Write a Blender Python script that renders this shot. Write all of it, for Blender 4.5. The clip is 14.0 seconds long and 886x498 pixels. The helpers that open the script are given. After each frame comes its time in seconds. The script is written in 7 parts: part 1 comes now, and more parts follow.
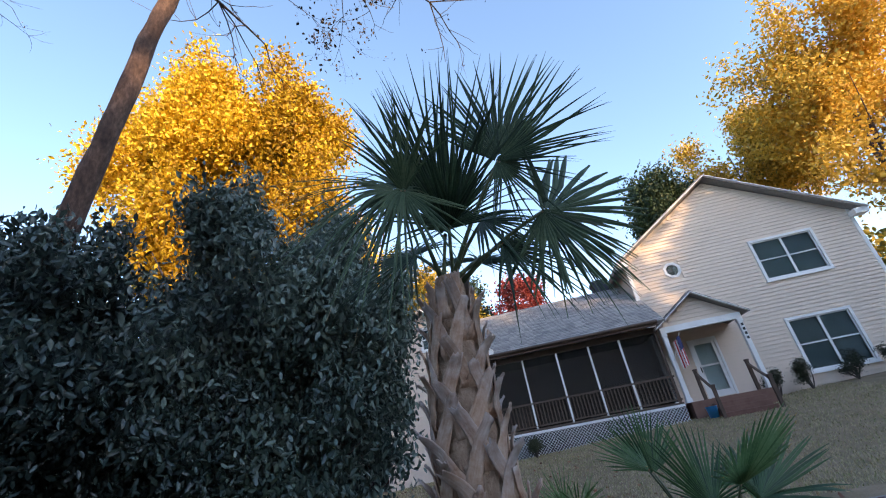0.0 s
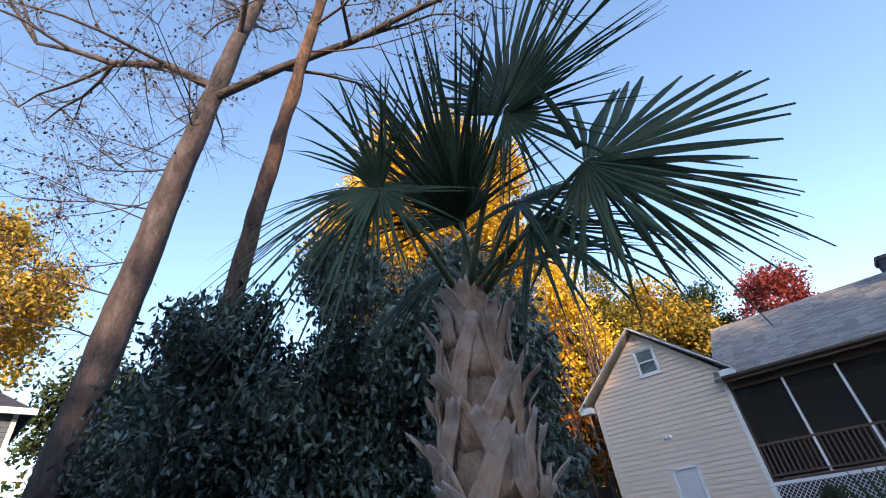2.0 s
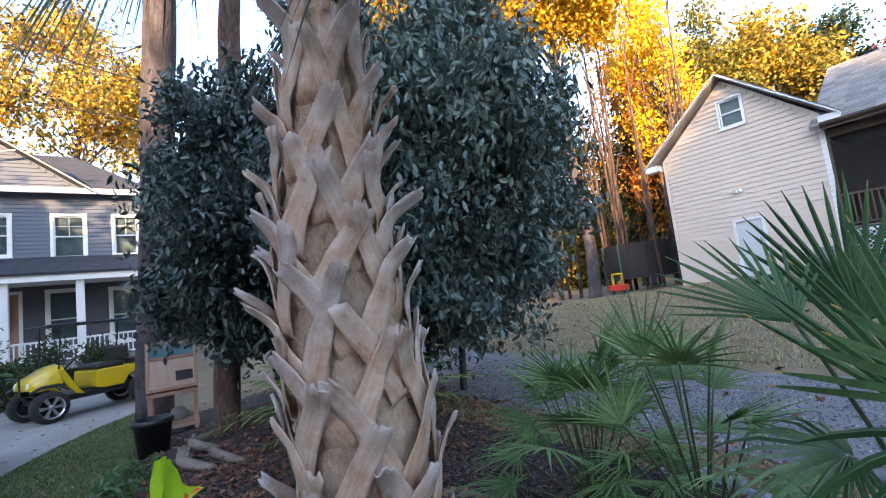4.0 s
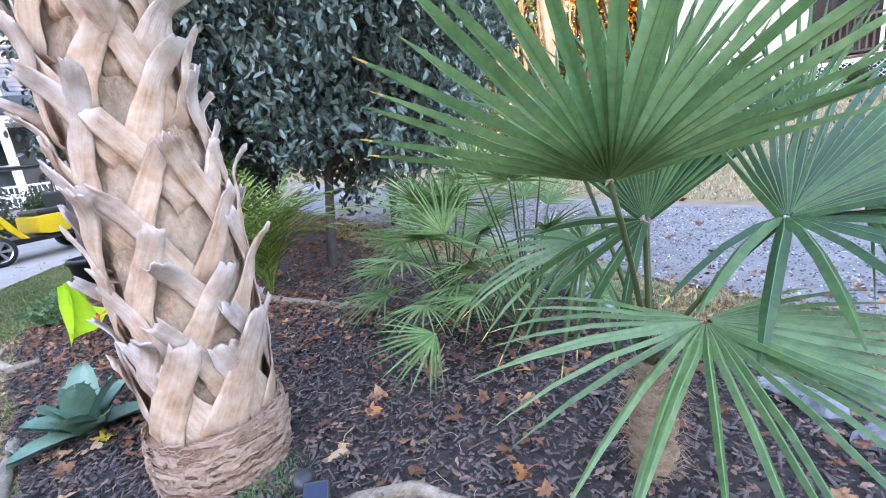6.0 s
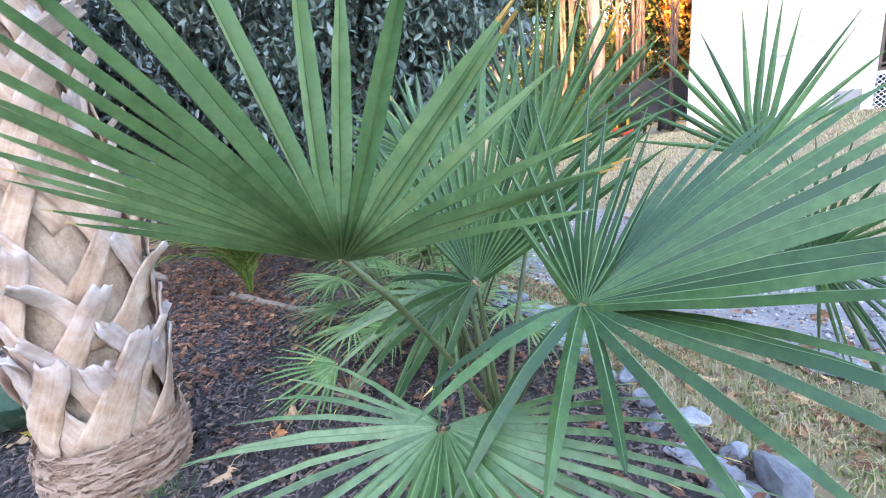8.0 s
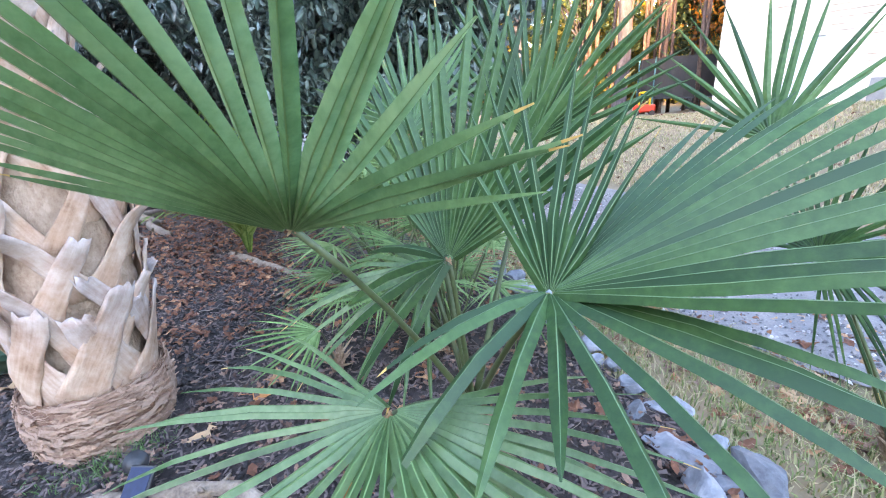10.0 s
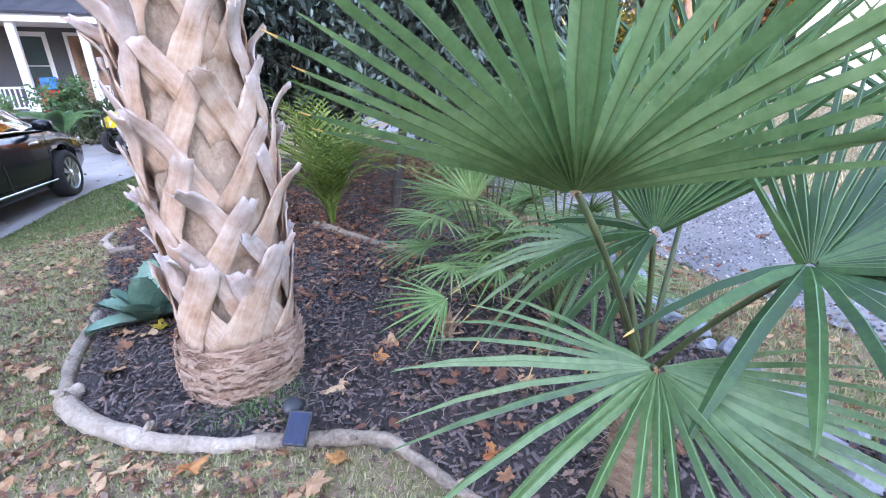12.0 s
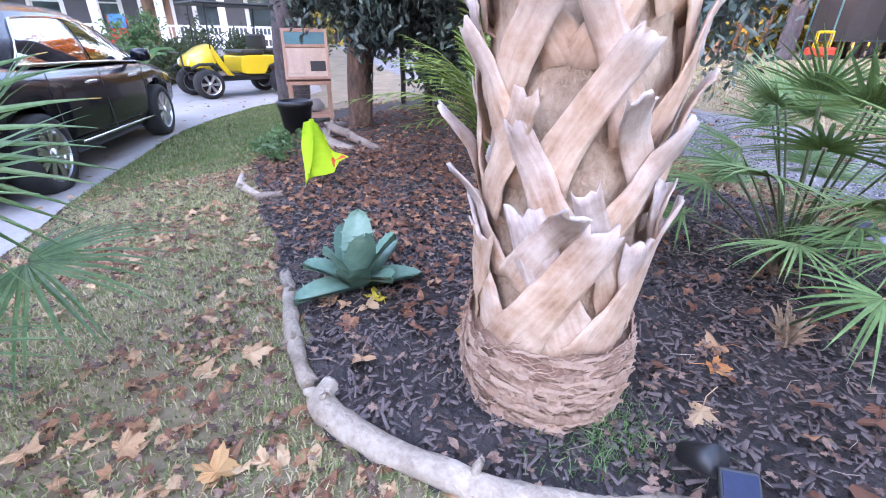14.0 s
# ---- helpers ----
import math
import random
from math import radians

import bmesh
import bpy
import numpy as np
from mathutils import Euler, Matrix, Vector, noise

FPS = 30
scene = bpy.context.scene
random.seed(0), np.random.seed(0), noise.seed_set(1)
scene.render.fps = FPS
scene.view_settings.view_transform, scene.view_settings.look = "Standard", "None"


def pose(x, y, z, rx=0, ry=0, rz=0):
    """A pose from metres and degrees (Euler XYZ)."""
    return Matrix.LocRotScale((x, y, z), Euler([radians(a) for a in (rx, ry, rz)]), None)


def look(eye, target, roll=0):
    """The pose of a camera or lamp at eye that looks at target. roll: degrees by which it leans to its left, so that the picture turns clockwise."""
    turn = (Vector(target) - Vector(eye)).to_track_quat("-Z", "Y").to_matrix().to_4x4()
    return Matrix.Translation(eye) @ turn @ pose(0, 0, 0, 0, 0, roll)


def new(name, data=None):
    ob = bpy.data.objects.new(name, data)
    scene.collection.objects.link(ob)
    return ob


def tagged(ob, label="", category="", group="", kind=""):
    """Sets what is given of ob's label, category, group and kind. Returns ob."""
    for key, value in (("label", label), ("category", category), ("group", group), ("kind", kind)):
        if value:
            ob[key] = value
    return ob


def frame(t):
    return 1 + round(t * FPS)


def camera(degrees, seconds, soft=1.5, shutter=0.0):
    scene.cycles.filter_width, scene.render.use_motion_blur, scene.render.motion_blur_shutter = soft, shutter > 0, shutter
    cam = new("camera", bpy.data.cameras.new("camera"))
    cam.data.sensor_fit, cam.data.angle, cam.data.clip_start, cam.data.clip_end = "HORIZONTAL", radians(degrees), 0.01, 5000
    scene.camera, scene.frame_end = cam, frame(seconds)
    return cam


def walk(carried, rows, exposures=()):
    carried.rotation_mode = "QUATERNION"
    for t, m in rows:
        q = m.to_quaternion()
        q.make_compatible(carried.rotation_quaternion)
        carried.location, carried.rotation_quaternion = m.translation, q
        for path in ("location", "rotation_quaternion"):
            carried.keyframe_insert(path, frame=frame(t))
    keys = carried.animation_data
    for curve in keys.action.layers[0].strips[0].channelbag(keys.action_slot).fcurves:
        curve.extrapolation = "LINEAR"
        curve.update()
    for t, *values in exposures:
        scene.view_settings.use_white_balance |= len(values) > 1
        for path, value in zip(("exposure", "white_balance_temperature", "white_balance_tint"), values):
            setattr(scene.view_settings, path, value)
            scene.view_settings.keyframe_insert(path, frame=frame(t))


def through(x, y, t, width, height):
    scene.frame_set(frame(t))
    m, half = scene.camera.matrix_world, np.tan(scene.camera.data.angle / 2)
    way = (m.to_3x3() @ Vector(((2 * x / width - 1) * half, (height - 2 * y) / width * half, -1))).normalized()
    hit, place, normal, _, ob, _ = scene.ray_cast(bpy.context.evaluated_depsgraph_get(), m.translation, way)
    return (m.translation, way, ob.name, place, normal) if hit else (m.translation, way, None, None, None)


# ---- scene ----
cam = camera(90.3, 14.0, 1.1)
PATH = [
    (0, (0.644, 0.528, 1.36), (0.698, 2.337, 2.21), -10.5),
    (0.5, (0.834, 0.817, 1.374), (0.683, 2.599, 2.268), -10.2),
    (1, (1.08, 1.066, 1.369), (0.64, 2.75, 2.355), -9.7),
    (1.5, (1.298, 1.289, 1.409), (0.616, 2.846, 2.462), -8.0),
    (2, (1.447, 1.463, 1.434), (0.671, 2.944, 2.532), -8.1),
    (2.5, (1.718, 1.619, 1.439), (0.831, 3.016, 2.563), -7.6),
    (3, (1.811, 1.807, 1.411), (0.855, 3.214, 2.463), -7.9),
    (3.5, (1.804, 1.998, 1.372), (0.663, 3.47, 2.102), -7.6),
    (4, (1.932, 2.181, 1.267), (0.597, 3.655, 1.472), -6.8),
    (4.2, (1.988, 2.228, 1.232), (0.613, 3.68, 1.26), -6.7),
    (6.3, (2.417, 2.605, 1.081), (1.142, 4.066, 0.59), -7.1),
    (6.5, (2.446, 2.661, 1.092), (1.169, 4.12, 0.602), -7.0),
    (7, (2.488, 2.746, 1.136), (1.23, 4.215, 0.626), -7.1),
    (7.5, (2.582, 2.875, 1.132), (1.252, 4.286, 0.644), -6.7),
    (8, (2.683, 2.973, 1.147), (1.269, 4.297, 0.651), -5.3),
    (8.5, (2.703, 3.045, 1.14), (1.273, 4.345, 0.626), -5.0),
    (11, (2.689, 3.066, 1.138), (1.292, 4.322, 0.453), -0.7),
    (11.5, (2.631, 2.953, 1.128), (1.242, 4.215, 0.437), -0.6),
    (12, (2.495, 2.75, 1.132), (0.997, 3.876, 0.432), -1.1),
    (12.5, (2.321, 2.527, 1.142), (0.734, 3.519, 0.436), -1.8),
    (13, (2.111, 2.404, 1.096), (0.43, 3.234, 0.399), -1.8),
    (13.5, (1.825, 2.296, 1.024), (0.152, 3.116, 0.298), -0.6),
    (14, (1.46, 2.216, 0.927), (-0.067, 3.181, 0.069), 0.6),
]
walk(cam, [(t, look(eye, target, roll)) for t, eye, target, roll in PATH], [(0, 1.95, 6550, 14), (1.0, 1.85, 6250, 14), (2.0, 1.75, 6300, 14), (3.0, 1.65, 6100, 14), (3.5, 2.05, 6250, 14), (4.0, 2.85, 6800, 15), (4.2, 3.1, 6950, 15), (6.3, 4.44, 7400, 20), (8.7, 4.46, 7300, 19), (10.8, 4.45, 7250, 20), (12, 4.42, 7200, 26), (14, 4.52, 7200, 30)])
# ---- world and sun ----
SUN_EL, SUN_AZ = radians(15), radians(146)
world = bpy.data.worlds.new("world")
scene.world = world
world.use_nodes = True
wn = world.node_tree.nodes
sky = wn.new("ShaderNodeTexSky")
sky.sky_type, sky.sun_disc = "NISHITA", False
sky.sun_elevation, sky.sun_rotation = SUN_EL, SUN_AZ
sky.air_density, sky.dust_density, sky.ozone_density = 1.0, 0.6, 1.5
wn["Background"].inputs["Strength"].default_value = 0.15
world.node_tree.links.new(sky.outputs["Color"], wn["Background"].inputs["Color"])
sun = new("sun", bpy.data.lights.new("sun", "SUN"))
sun.data.energy, sun.data.angle, sun.data.color = 2.6, radians(0.6), (1.0, 0.70, 0.40)
to_sun = Vector((math.sin(SUN_AZ) * math.cos(SUN_EL), math.cos(SUN_AZ) * math.cos(SUN_EL), math.sin(SUN_EL)))
sun.matrix_world = look(to_sun * 60, (0, 0, 0))
rnd = random.Random(11)


# ---- geometry helpers ----
class Geo:
    """Collects vertices and faces for one mesh."""

    def __init__(self):
        self.v, self.f = [], []

    def add(self, verts, faces):
        n = len(self.v)
        self.v += [tuple(p) for p in verts]
        self.f += [tuple(n + k for k in face) for face in faces]
        return self

    def box(self, a, b, m=None):
        (x0, y0, z0), (x1, y1, z1) = a, b
        c = [Vector(p) for p in ((x0, y0, z0), (x1, y0, z0), (x1, y1, z0), (x0, y1, z0), (x0, y0, z1), (x1, y0, z1), (x1, y1, z1), (x0, y1, z1))]
        if m:
            c = [m @ p for p in c]
        return self.add(c, [(3, 2, 1, 0), (4, 5, 6, 7), (0, 1, 5, 4), (1, 2, 6, 5), (2, 3, 7, 6), (3, 0, 4, 7)])

    def bar(self, a, b, w, h, up=(0, 0, 1)):
        """A rectangular bar from a to b."""
        a, b = Vector(a), Vector(b)
        d = (b - a).normalized()
        side = d.cross(Vector(up))
        side = side.normalized() if side.length > 1e-5 else Vector((1, 0, 0))
        top = side.cross(d).normalized()
        c = [p + side * (sx * w / 2) + top * (sy * h / 2) for p in (a, b) for sx, sy in ((-1, -1), (1, -1), (1, 1), (-1, 1))]
        return self.add(c, [(0, 1, 2, 3), (7, 6, 5, 4), (0, 4, 5, 1), (1, 5, 6, 2), (2, 6, 7, 3), (3, 7, 4, 0)])

    def tube(self, pts, radii, sides=6, cap=True):
        pts = [Vector(p) for p in pts]
        n = len(pts)
        if not hasattr(radii, "__len__"):
            radii = [radii] * n
        ref = Vector((0.31, 0.22, 0.93))
        rings = []
        for k, p in enumerate(pts):
            d = (pts[min(k + 1, n - 1)] - pts[max(k - 1, 0)]).normalized()
            a = d.cross(ref)
            if a.length < 0.05:
                a = d.cross(Vector((1, 0, 0)))
            a.normalize()
            b = d.cross(a)
            rings += [p + (a * math.cos(q) + b * math.sin(q)) * radii[k] for q in (2 * math.pi * s / sides for s in range(sides))]
        faces = [(k * sides + s, k * sides + (s + 1) % sides, (k + 1) * sides + (s + 1) % sides, (k + 1) * sides + s) for k in range(n - 1) for s in range(sides)]
        if cap:
            faces += [tuple(range(sides))[::-1], tuple((n - 1) * sides + s for s in range(sides))]
        return self.add(rings, faces)

    def lathe(self, profile, m=None, sides=20, cap=True):
        """profile: (radius, height) rows, turned about z."""
        ring = []
        for r, z in profile:
            for s in range(sides):
                q = 2 * math.pi * s / sides
                p = Vector((r * math.cos(q), r * math.sin(q), z))
                ring.append(m @ p if m else p)
        n = len(profile)
        faces = [(k * sides + s, k * sides + (s + 1) % sides, (k + 1) * sides + (s + 1) % sides, (k + 1) * sides + s) for k in range(n - 1) for s in range(sides)]
        if cap:
            faces += [tuple(range(sides))[::-1], tuple((n - 1) * sides + s for s in range(sides))]
        return self.add(ring, faces)

    def prism(self, outline, d0, d1):
        """An outline in the x-z plane, from depth d0 to d1 in y."""
        n = len(outline)
        v = [(x, d0, z) for x, z in outline] + [(x, d1, z) for x, z in outline]
        f = [tuple(range(n)), tuple(range(2 * n - 1, n - 1, -1))] + [(k, k + n, (k + 1) % n + n, (k + 1) % n) for k in range(n)]
        return self.add(v, f)

    def grid(self, rows):
        """Rows of points of one length, joined into a sheet."""
        n = len(rows[0])
        return self.add([p for row in rows for p in row], [(a * n + b, a * n + b + 1, (a + 1) * n + b + 1, (a + 1) * n + b) for a in range(len(rows) - 1) for b in range(n - 1)])

    def mesh(self, name, bevel=0.0, smooth=False, weld=False):
        me = bpy.data.meshes.new(name)
        me.from_pydata(self.v, [], self.f)
        if bevel or weld:
            bm = bmesh.new()
            bm.from_mesh(me)
            if weld:
                bmesh.ops.remove_doubles(bm, verts=bm.verts, dist=0.0005)
            bmesh.ops.recalc_face_normals(bm, faces=bm.faces)
            if bevel:
                bmesh.ops.bevel(bm, geom=bm.edges[:], offset=bevel, segments=1, affect="EDGES", clamp_overlap=True)
            bm.to_mesh(me)
            bm.free()
        if smooth:
            me.shade_smooth()
        return me


def arrays_mesh(name, verts, quads):
    """A mesh from numpy arrays of points and four-cornered faces."""
    me = bpy.data.meshes.new(name)
    me.vertices.add(len(verts))
    me.vertices.foreach_set("co", np.asarray(verts, dtype=np.float32).ravel())
    q = np.asarray(quads, dtype=np.int32)
    me.loops.add(q.size)
    me.loops.foreach_set("vertex_index", q.ravel())
    me.polygons.add(len(q))
    me.polygons.foreach_set("loop_start", np.arange(0, q.size, q.shape[1], dtype=np.int32))
    me.update(calc_edges=True)
    return me


def part(name, geo, material, parent=None, label="", bevel=0.0, smooth=False, m=None):
    """One mesh object, under a thing or under a part."""
    me = geo if isinstance(geo, bpy.types.Mesh) else geo.mesh(name, bevel, smooth)
    if material and not me.materials:
        me.materials.append(material)
    ob = new(name, me)
    ob.parent = parent
    if m:
        ob.matrix_basis = m
    if label:
        ob["label"] = label
    return ob


def thing(name, m, label, category, group="", kind=""):
    ob = new(name)
    ob.empty_display_size = 0.1
    ob.matrix_basis = m
    return tagged(ob, label, category, group, kind)


# ---- materials ----
def material(name, stops, scale=6.0, rough=0.7, bump=0.3, fine=60.0, metal=0.0, stretch=(1, 1, 1), spread=0.0, through=0.0, coat=0.0, dist=0.02, detail=6.0, gloss=None):
    """A node material: a colour ramp over two scales of noise, with relief. spread: how far single objects differ; through: share of light let through."""
    ma = bpy.data.materials.new(name)
    ma.use_nodes = True
    nt = ma.node_tree
    nd, ln = nt.nodes, nt.links
    bsdf = nd["Principled BSDF"]
    co = nd.new("ShaderNodeTexCoord")
    mp = nd.new("ShaderNodeMapping")
    mp.inputs["Scale"].default_value = stretch
    ln.new(co.outputs["Object"], mp.inputs["Vector"])
    n1, n2 = nd.new("ShaderNodeTexNoise"), nd.new("ShaderNodeTexNoise")
    for n, sc in ((n1, scale), (n2, fine)):
        n.inputs["Scale"].default_value, n.inputs["Detail"].default_value, n.inputs["Roughness"].default_value = sc, detail, 0.6
        ln.new(mp.outputs["Vector"], n.inputs["Vector"])
    mix = nd.new("ShaderNodeMath")
    mix.operation = "MULTIPLY_ADD"
    mix.inputs[1].default_value = 0.4
    ln.new(n2.outputs["Fac"], mix.inputs[0])
    m2 = nd.new("ShaderNodeMath")
    m2.operation = "MULTIPLY"
    m2.inputs[1].default_value = 0.6
    ln.new(n1.outputs["Fac"], m2.inputs[0])
    ln.new(m2.outputs[0], mix.inputs[2])
    last = mix
    if spread:
        info, geo = nd.new("ShaderNodeObjectInfo"), nd.new("ShaderNodeNewGeometry")
        for src in (info.outputs["Random"], geo.outputs["Random Per Island"]):
            a = nd.new("ShaderNodeMath")
            a.operation = "MULTIPLY_ADD"
            a.inputs[1].default_value = spread
            ln.new(src, a.inputs[0])
            b = nd.new("ShaderNodeMath")
            b.operation = "SUBTRACT"
            b.inputs[1].default_value = spread / 2
            ln.new(last.outputs[0], b.inputs[0])
            ln.new(b.outputs[0], a.inputs[2])
            last = a
    ramp = nd.new("ShaderNodeValToRGB")
    ramp.color_ramp.interpolation = "LINEAR"
    els = ramp.color_ramp.elements
    lo, hi = 0.28, 0.72
    for k, c in enumerate(stops):
        pos = lo + (hi - lo) * k / max(1, len(stops) - 1)
        e = els[k] if k < 2 else els.new(pos)
        e.position, e.color = pos, (*c, 1)
    ln.new(last.outputs[0], ramp.inputs["Fac"])
    ln.new(ramp.outputs["Color"], bsdf.inputs["Base Color"])
    bsdf.inputs["Roughness"].default_value, bsdf.inputs["Metallic"].default_value = rough, metal
    bsdf.inputs["Coat Weight"].default_value = coat
    if gloss is not None:
        bsdf.inputs["Specular IOR Level"].default_value = gloss
    if bump:
        bp = nd.new("ShaderNodeBump")
        bp.inputs["Strength"].default_value, bp.inputs["Distance"].default_value = bump, dist
        ln.new(mix.outputs[0], bp.inputs["Height"])
        ln.new(bp.outputs["Normal"], bsdf.inputs["Normal"])
    if through:
        tr, sh = nd.new("ShaderNodeBsdfTranslucent"), nd.new("ShaderNodeMixShader")
        sh.inputs["Fac"].default_value = through
        ln.new(ramp.outputs["Color"], tr.inputs["Color"])
        ln.new(bsdf.outputs["BSDF"], sh.inputs[1])
        ln.new(tr.outputs["BSDF"], sh.inputs[2])
        ln.new(sh.outputs["Shader"], nd["Material Output"].inputs["Surface"])
    return ma


def glass_material(name, tint, rough=0.03):
    ma = bpy.data.materials.new(name)
    ma.use_nodes = True
    b = ma.node_tree.nodes["Principled BSDF"]
    b.inputs["Base Color"].default_value = (*tint, 1)
    b.inputs["Roughness"].default_value, b.inputs["Transmission Weight"].default_value, b.inputs["IOR"].default_value = rough, 1.0, 1.3
    return ma


M = {}
M["grass_soil"] = material("grass_soil", [(0.085, 0.06, 0.035), (0.15, 0.115, 0.065), (0.21, 0.155, 0.10), (0.29, 0.215, 0.15)], 1.6, 0.95, 0.6, 30)
M["blade"] = material("blade", [(0.085, 0.14, 0.035), (0.165, 0.215, 0.068), (0.28, 0.265, 0.125), (0.44, 0.36, 0.22)], 2.0, 0.7, 0.0, 20, spread=0.5, through=0.25)
M["mulch"] = material("mulch", [(0.010, 0.008, 0.009), (0.024, 0.019, 0.019), (0.045, 0.034, 0.033), (0.085, 0.062, 0.056)], 5, 0.9, 0.9, 55, dist=0.03)
M["pebble"] = material("pebble", [(0.10, 0.10, 0.11), (0.21, 0.20, 0.21), (0.33, 0.32, 0.33), (0.48, 0.46, 0.46)], 20, 0.9, 0.3, 80, spread=0.9)
M["leaf_tan"] = material("leaf_tan", [(0.22, 0.115, 0.058), (0.34, 0.19, 0.10), (0.45, 0.28, 0.165)], 30, 0.8, 0.3, 90)
M["chip"] = material("chip", [(0.010, 0.009, 0.010), (0.026, 0.021, 0.022), (0.055, 0.042, 0.042), (0.115, 0.086, 0.082)], 8, 0.85, 0.3, 70, spread=0.8)
M["litter"] = material("litter", [(0.14, 0.055, 0.03), (0.25, 0.11, 0.055), (0.36, 0.19, 0.10), (0.48, 0.31, 0.18)], 5, 0.75, 0.2, 40, spread=0.6, through=0.15)
M["litter_dark"] = material("litter_dark", [(0.06, 0.03, 0.022), (0.13, 0.07, 0.05), (0.22, 0.135, 0.10)], 5, 0.8, 0.2, 40, spread=0.8)
M["leaf_orange"] = material("leaf_orange", [(0.32, 0.10, 0.03), (0.45, 0.19, 0.06), (0.50, 0.28, 0.12)], 14, 0.65, 0.3, 70, spread=0.4, through=0.2)
M["leaf_yellow"] = material("leaf_yellow", [(0.55, 0.42, 0.03), (0.65, 0.50, 0.06)], 14, 0.6, 0.2, 70, through=0.2)
M["gravel"] = material("gravel", [(0.07, 0.07, 0.075), (0.13, 0.13, 0.14), (0.19, 0.185, 0.19), (0.30, 0.29, 0.29)], 2.5, 0.95, 0.8, 70)
M["concrete"] = material("concrete", [(0.165, 0.148, 0.14), (0.225, 0.208, 0.20), (0.285, 0.268, 0.26), (0.35, 0.333, 0.325)], 1.2, 0.9, 0.35, 45)
M["rock"] = material("rock", [(0.07, 0.078, 0.095), (0.135, 0.147, 0.17), (0.20, 0.215, 0.25), (0.31, 0.325, 0.36)], 7, 0.85, 0.7, 35, spread=0.3)
M["driftwood"] = material("driftwood", [(0.085, 0.062, 0.048), (0.21, 0.162, 0.125), (0.33, 0.265, 0.21), (0.45, 0.375, 0.31)], 9, 0.9, 1.0, 60, stretch=(1, 1, 1), spread=0.2)


def boot_material():
    """Weathered leaf bases: long grain, tan at the foot and grey towards the torn tips."""
    ma = bpy.data.materials.new("boot")
    ma.use_nodes = True
    nd, ln = ma.node_tree.nodes, ma.node_tree.links
    bsdf = nd["Principled BSDF"]
    grain, age, geo = nd.new("ShaderNodeUVMap"), nd.new("ShaderNodeUVMap"), nd.new("ShaderNodeTexCoord")
    grain.uv_map, age.uv_map = "grain", "age"
    mp = nd.new("ShaderNodeMapping")
    mp.inputs["Scale"].default_value = (95, 9, 1)
    ln.new(grain.outputs["UV"], mp.inputs["Vector"])
    streak, blot = nd.new("ShaderNodeTexNoise"), nd.new("ShaderNodeTexNoise")
    streak.inputs["Scale"].default_value, streak.inputs["Detail"].default_value = 1.0, 5
    blot.inputs["Scale"].default_value, blot.inputs["Detail"].default_value, blot.inputs["Roughness"].default_value = 11.0, 6, 0.65
    ln.new(mp.outputs["Vector"], streak.inputs["Vector"])
    ln.new(geo.outputs["Object"], blot.inputs["Vector"])

    def maths(op, a, b, c=None):
        m = nd.new("ShaderNodeMath")
        m.operation = op
        for k, v in enumerate((a, b, c)):
            if v is None:
                continue
            if isinstance(v, (int, float)):
                m.inputs[k].default_value = v
            else:
                ln.new(v, m.inputs[k])
        return m.outputs[0]

    def ramp(stops, lo=0.28, hi=0.72):
        r = nd.new("ShaderNodeValToRGB")
        els = r.color_ramp.elements
        for k, c in enumerate(stops):
            e = els[k] if k < 2 else els.new(0.5)
            e.position, e.color = lo + (hi - lo) * k / (len(stops) - 1), (*c, 1)
        return r

    both = maths("ADD", maths("MULTIPLY", streak.outputs["Fac"], 0.28), maths("MULTIPLY", blot.outputs["Fac"], 0.72))
    warm = ramp([(0.20, 0.105, 0.062), (0.42, 0.265, 0.18), (0.57, 0.405, 0.305), (0.68, 0.53, 0.425)])
    grey = ramp([(0.155, 0.115, 0.10), (0.36, 0.29, 0.27), (0.49, 0.42, 0.40), (0.62, 0.55, 0.525)])
    for r in (warm, grey):
        ln.new(both, r.inputs["Fac"])
    sep = nd.new("ShaderNodeSeparateXYZ")
    ln.new(age.outputs["UV"], sep.inputs["Vector"])
    worn = maths("ADD", maths("MULTIPLY", sep.outputs["X"], 0.75), maths("ADD", maths("MULTIPLY", sep.outputs["Y"], 0.45), maths("MULTIPLY", blot.outputs["Fac"], 0.7)))
    fac = nd.new("ShaderNodeMapRange")
    fac.inputs["From Min"].default_value, fac.inputs["From Max"].default_value = 0.86, 1.50
    ln.new(worn, fac.inputs["Value"])
    mix = nd.new("ShaderNodeMix")
    mix.data_type = "RGBA"
    ln.new(fac.outputs["Result"], mix.inputs["Factor"])
    ln.new(warm.outputs["Color"], mix.inputs[6])
    ln.new(grey.outputs["Color"], mix.inputs[7])
    ln.new(mix.outputs[2], bsdf.inputs["Base Color"])
    bsdf.inputs["Roughness"].default_value = 0.9
    bp = nd.new("ShaderNodeBump")
    bp.inputs["Strength"].default_value, bp.inputs["Distance"].default_value = 0.8, 0.012
    ln.new(both, bp.inputs["Height"])
    ln.new(bp.outputs["Normal"], bsdf.inputs["Normal"])
    return ma


